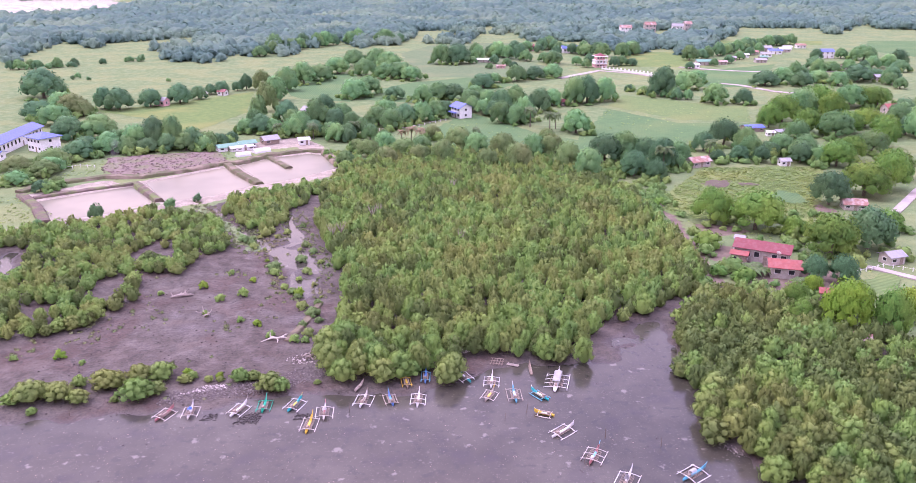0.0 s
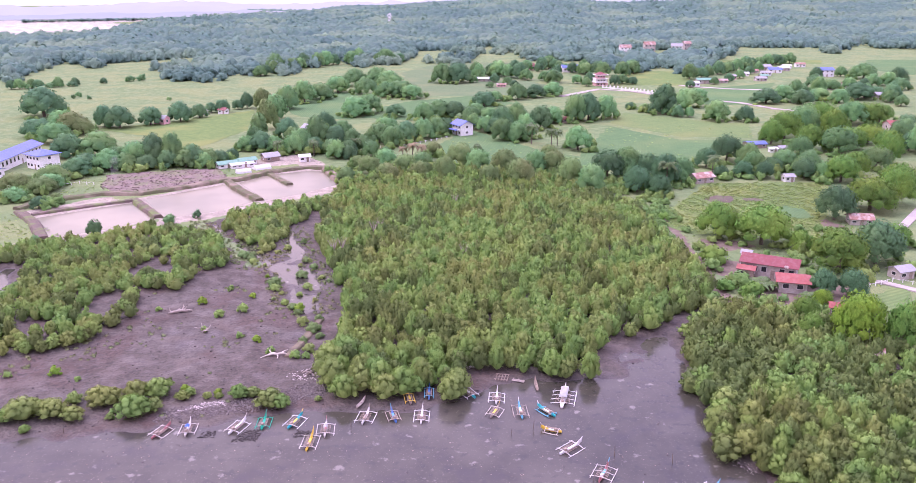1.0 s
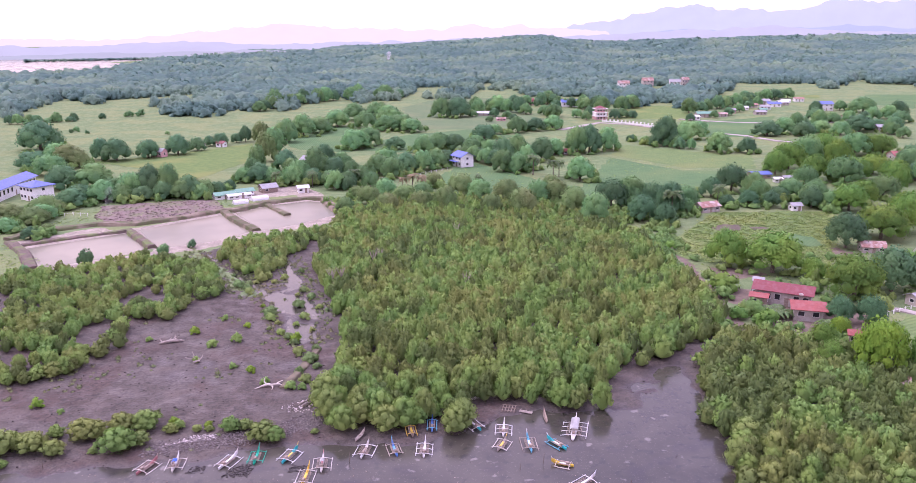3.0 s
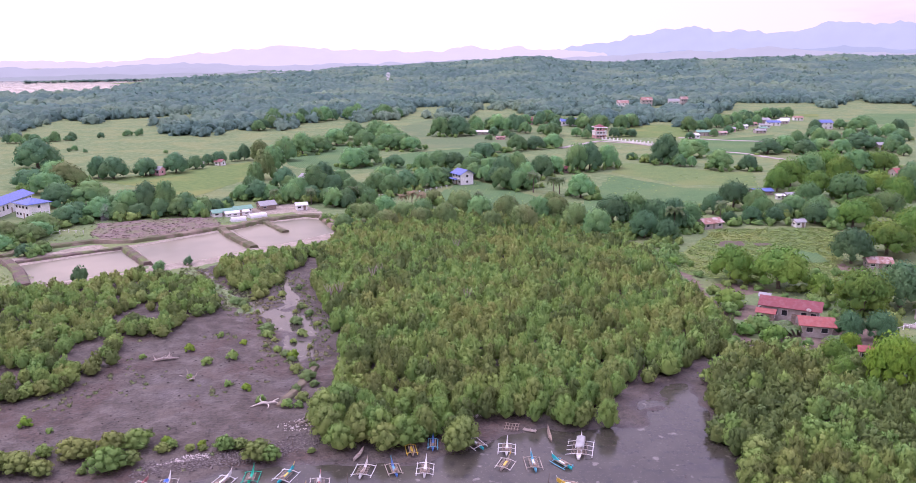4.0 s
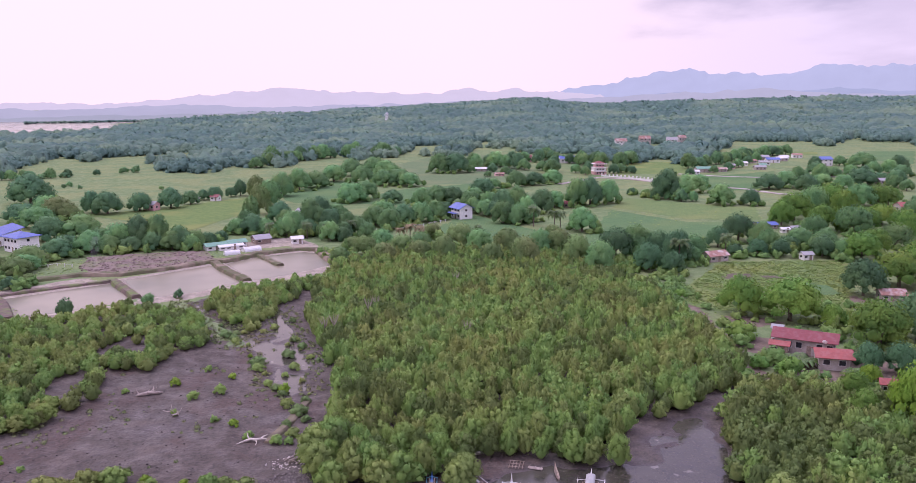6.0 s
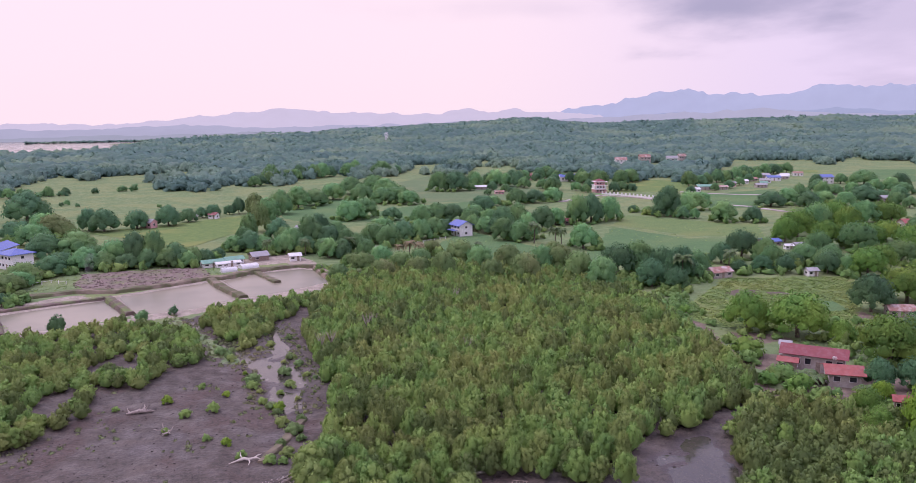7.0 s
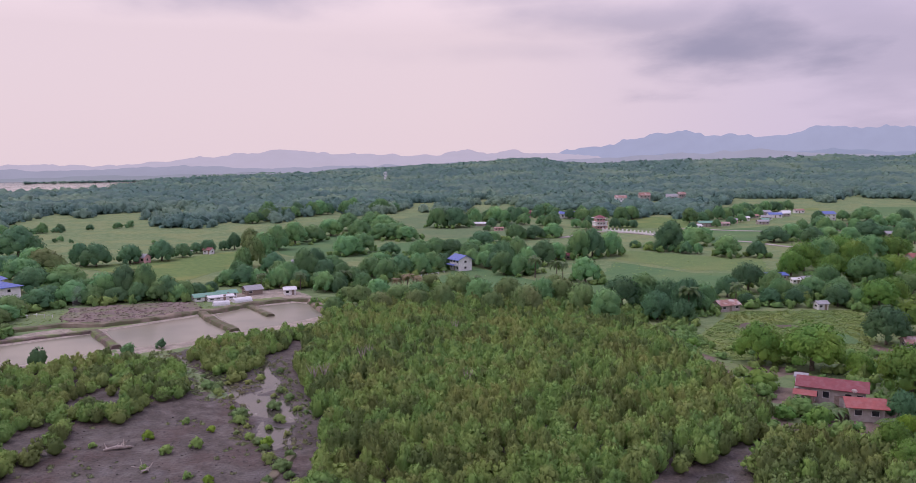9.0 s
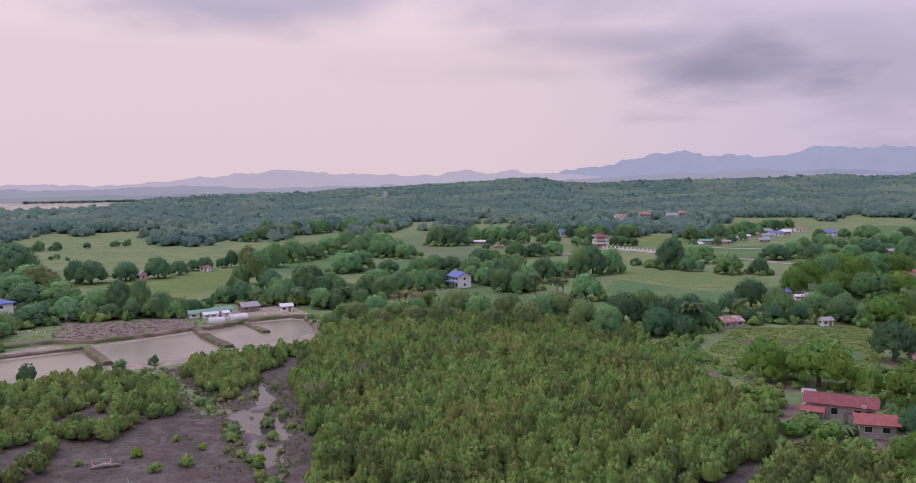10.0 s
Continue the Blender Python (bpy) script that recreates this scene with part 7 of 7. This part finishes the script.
part("roof", hip_roof(bmesh.new(), -4.4, 4.4, -4, 4, 8.26, 10.2), ROOF_RED, villa)


def post_wall(points, gap, h, label, panel=True):
    ob = thing("garden_wall" if panel else "fence", pose(0, 0, 0), label, "wall" if panel else "fence")
    for (ax, ay), (bx, by) in zip(points, points[1:]):
        L = math.hypot(bx - ax, by - ay)
        turn = math.atan2(by - ay, bx - ax)
        n = max(1, int(L / gap))
        bm = bmesh.new()
        if panel:
            box(bm, 0, L, -0.1, 0.1, 0.2, h * 0.55)
        else:
            tube(bm, [(0, 0, h * 0.8), (L, 0, h * 0.8)], [0.03, 0.03], 4)
        bm.transform(Matrix.Translation((ax, ay, 0.2)) @ Matrix.Rotation(turn, 4, "Z"))
        part("wall_panel" if panel else "rail", bm, WALL_WHITE, ob)
        for k in range(n + 1):
            bm = bmesh.new()
            if panel:
                box(bm, -0.35, 0.35, -0.3, 0.3, 0, h)
                box(bm, -0.45, 0.45, -0.4, 0.4, h, h + 0.2)
            else:
                box(bm, -0.08, 0.08, -0.08, 0.08, 0, h)
            bm.transform(Matrix.Translation((ax + (bx - ax) * k / n, ay + (by - ay) * k / n, 0.2)) @ Matrix.Rotation(turn, 4, "Z"))
            part("post", bm, WALL_WHITE, ob)


post_wall([(88, 566), (104, 551), (118, 533)], 2.9, 1.9, "white garden wall with square posts along a road")
post_wall([(-46, 338), (-30, 344), (-14, 364)], 3.5, 1.3, "low pale fence posts along a field", panel=False)
post_wall([(-148, 262), (-140, 270), (-134, 268)], 2.5, 1.3, "rough pole fence beside turned earth", panel=False)
post_wall([(88, 172), (97, 177), (106, 172)], 1.8, 1.2, "pale post fence above a vegetable plot", panel=False)
ROAD = material("pale_concrete_road", (0.38, 0.34, 0.31), (0.3, 0.27, 0.25), scale=0.5, rough=0.9, stain=(0.24, 0.21, 0.18), stain_scale=0.1)


def road(points, width, label):
    bm, prev = bmesh.new(), None
    for i, (x, y) in enumerate(points):
        (ax, ay), (bx, by) = points[max(i - 1, 0)], points[min(i + 1, len(points) - 1)]
        d = Vector((by - ay, ax - bx, 0)).normalized() * width / 2
        z = float(land(x, y)) + 0.32
        ring = [bm.verts.new((x - d.x, y - d.y, z - 0.6)), bm.verts.new((x - d.x, y - d.y, z)), bm.verts.new((x + d.x, y + d.y, z)), bm.verts.new((x + d.x, y + d.y, z - 0.6))]
        if prev:
            for k in range(3):
                bm.faces.new((prev[k], ring[k], ring[k + 1], prev[k + 1]))
        prev = ring
    bmesh.ops.recalc_face_normals(bm, faces=bm.faces[:])
    tagged(part("road", bm, ROAD), label, "road", kind="structure")


road([(53, 515), (68, 535), (84, 556), (103, 545), (117, 526)], 4.5, "pale concrete drive along a white wall")
road([(145, 580), (160, 567), (177, 558), (200, 552), (260, 560)], 4, "pale village road")
road([(150, 495), (160, 486), (171, 462), (180, 455), (200, 450)], 4, "pale farm road behind trees")
road([(165, 275), (140, 245), (124, 224.5), (116, 215.5), (109, 205)], 2.6, "pale dirt road winding past mango trees")
road([(90, 177), (94, 176), (101, 169), (112, 160)], 2.2, "narrow concrete path behind a house")

# sheds of the pond nursery
house("nursery_shed", -96.5, 299, 36, 7.5, 4.2, 1.7, 0.8, WALL_WHITE, ROOF_GREEN, "nursery shed with a green roof", "shed", windows=3, group="pond nursery")
house("nursery_shed", -90.5, 305, 36, 6.5, 4.0, 1.8, 0.8, WALL_WHITE, ROOF_GREEN, "nursery shed with a faded green roof", "shed", windows=3, group="pond nursery")
house("nursery_shed", -91, 299.5, 36, 9, 3.2, 1.3, 0.5, WALL_WHITE, ROOF_WHITE, "long low shed with a white roof", "shed", windows=4, over=0.3, group="pond nursery")
house("nursery_barn", -83, 312, 36, 6, 5, 2.0, 1.2, WOOD, ROOF_GREY, "grey-brown barn with a weathered roof", "barn", windows=2, group="pond nursery")
house("pump_house", -69, 311, 20, 4.0, 3.6, 2.1, 0.7, WALL_WHITE, ROOF_WHITE, "white pump house beside a fish pond", "pump house", windows=2, group="pond nursery")


def tunnel(x, y, turn, w, l, label):
    """A low tarpaulin tunnel over pond tanks."""
    ob = thing("tarpaulin_tunnel", pose(x, y, 0.4, 0, 0, turn), label, "tarpaulin", "tarpaulin tunnels")
    bm, prev = bmesh.new(), None
    for i in range(9):
        yy = -l / 2 + l * i / 8
        row = [bm.verts.new((w / 2 * math.cos(math.pi * q / 8), yy + 0.1 * math.sin(q * 3 + i), 1.5 * math.sin(math.pi * q / 8) * (1 + 0.06 * math.sin(i * 2.3 + q)))) for q in range(9)]
        if prev:
            for q in range(8):
                bm.faces.new((prev[q], prev[q + 1], row[q + 1], row[q]))
        else:
            bm.faces.new(row)
        prev = row
    bm.faces.new(prev[::-1])
    part("cover", bm, ROOF_WHITE, ob)
    for yy in (-l / 2, l / 2):
        bm = bmesh.new()
        tube(bm, [(-w / 2 - 0.1, yy, -0.2), (-w / 2, yy, 0.4)], [0.05, 0.05], 5)
        part("stake", bm, WOOD, ob)


tunnel(-87.5, 289.5, -60, 3.0, 5.4, "white tarpaulin tunnel beside the ponds")
tunnel(-82.5, 296.5, -50, 4.0, 6.4, "wrinkled white tarpaulin tunnel beside the ponds")


def smoke_material(name, thick):
    """Thin white smoke: mostly clear, denser in drifting shreds."""
    m = bpy.data.materials.new(name)
    m.use_nodes = True
    nt = m.node_tree
    N, L = nt.nodes.new, nt.links.new
    b = nt.nodes["Principled BSDF"]
    b.inputs["Base Color"].default_value = (0.8, 0.79, 0.8, 1)
    b.inputs["Roughness"].default_value, b.inputs["Specular IOR Level"].default_value = 1.0, 0.0
    geo, n, r = N("ShaderNodeNewGeometry"), N("ShaderNodeTexNoise"), N("ShaderNodeMapRange")
    n.inputs["Scale"].default_value, n.inputs["Detail"].default_value = 0.45, 4
    L(geo.outputs["Position"], n.inputs["Vector"])
    r.inputs["From Min"].default_value, r.inputs["From Max"].default_value, r.inputs["To Max"].default_value = 0.4, 0.68, thick
    L(n.outputs[0], r.inputs["Value"])
    clear, mix = N("ShaderNodeBsdfTransparent"), N("ShaderNodeMixShader")
    L(r.outputs[0], mix.inputs[0])
    L(clear.outputs[0], mix.inputs[1])
    L(b.outputs[0], mix.inputs[2])
    L(mix.outputs[0], nt.nodes["Material Output"].inputs["Surface"])
    return m


def smoke_column(x, y, z, height, width, mat, label):
    """A ragged column of smoke that widens and leans as it rises."""
    bm, rows = bmesh.new(), []
    for i in range(12):
        u = i / 11
        cx, cy = 0.12 * height * u * u + 0.05 * width * math.sin(5 * u), 0.06 * height * u
        rad = width * (0.16 + 0.42 * u) * (1 - 0.75 * max(0, u - 0.8) / 0.2)
        rows.append([bm.verts.new((cx + rad * (1 + 0.22 * math.sin(3 * k + 4 * i)) * math.cos(k * math.tau / 10), cy + rad * math.sin(k * math.tau / 10), height * u)) for k in range(10)])
    for p, q in zip(rows, rows[1:]):
        for k in range(10):
            bm.faces.new((p[k], p[(k + 1) % 10], q[(k + 1) % 10], q[k]))
    for f in bm.faces:
        f.smooth = True
    ob = part("smoke", bm, mat)
    ob.matrix_basis = pose(x, y, z)
    ob.visible_shadow = False
    tagged(ob, label, "smoke", "smoke columns")


smoke_column(-127, 268.6, 0.5, 10, 3.0, smoke_material("thin_smoke", 0.07), "faint wisp of smoke rising from turned earth")
smoke_column(-150, 1404, 14, 15, 7.5, smoke_material("dense_smoke", 0.85), "white puff of smoke over far woods")
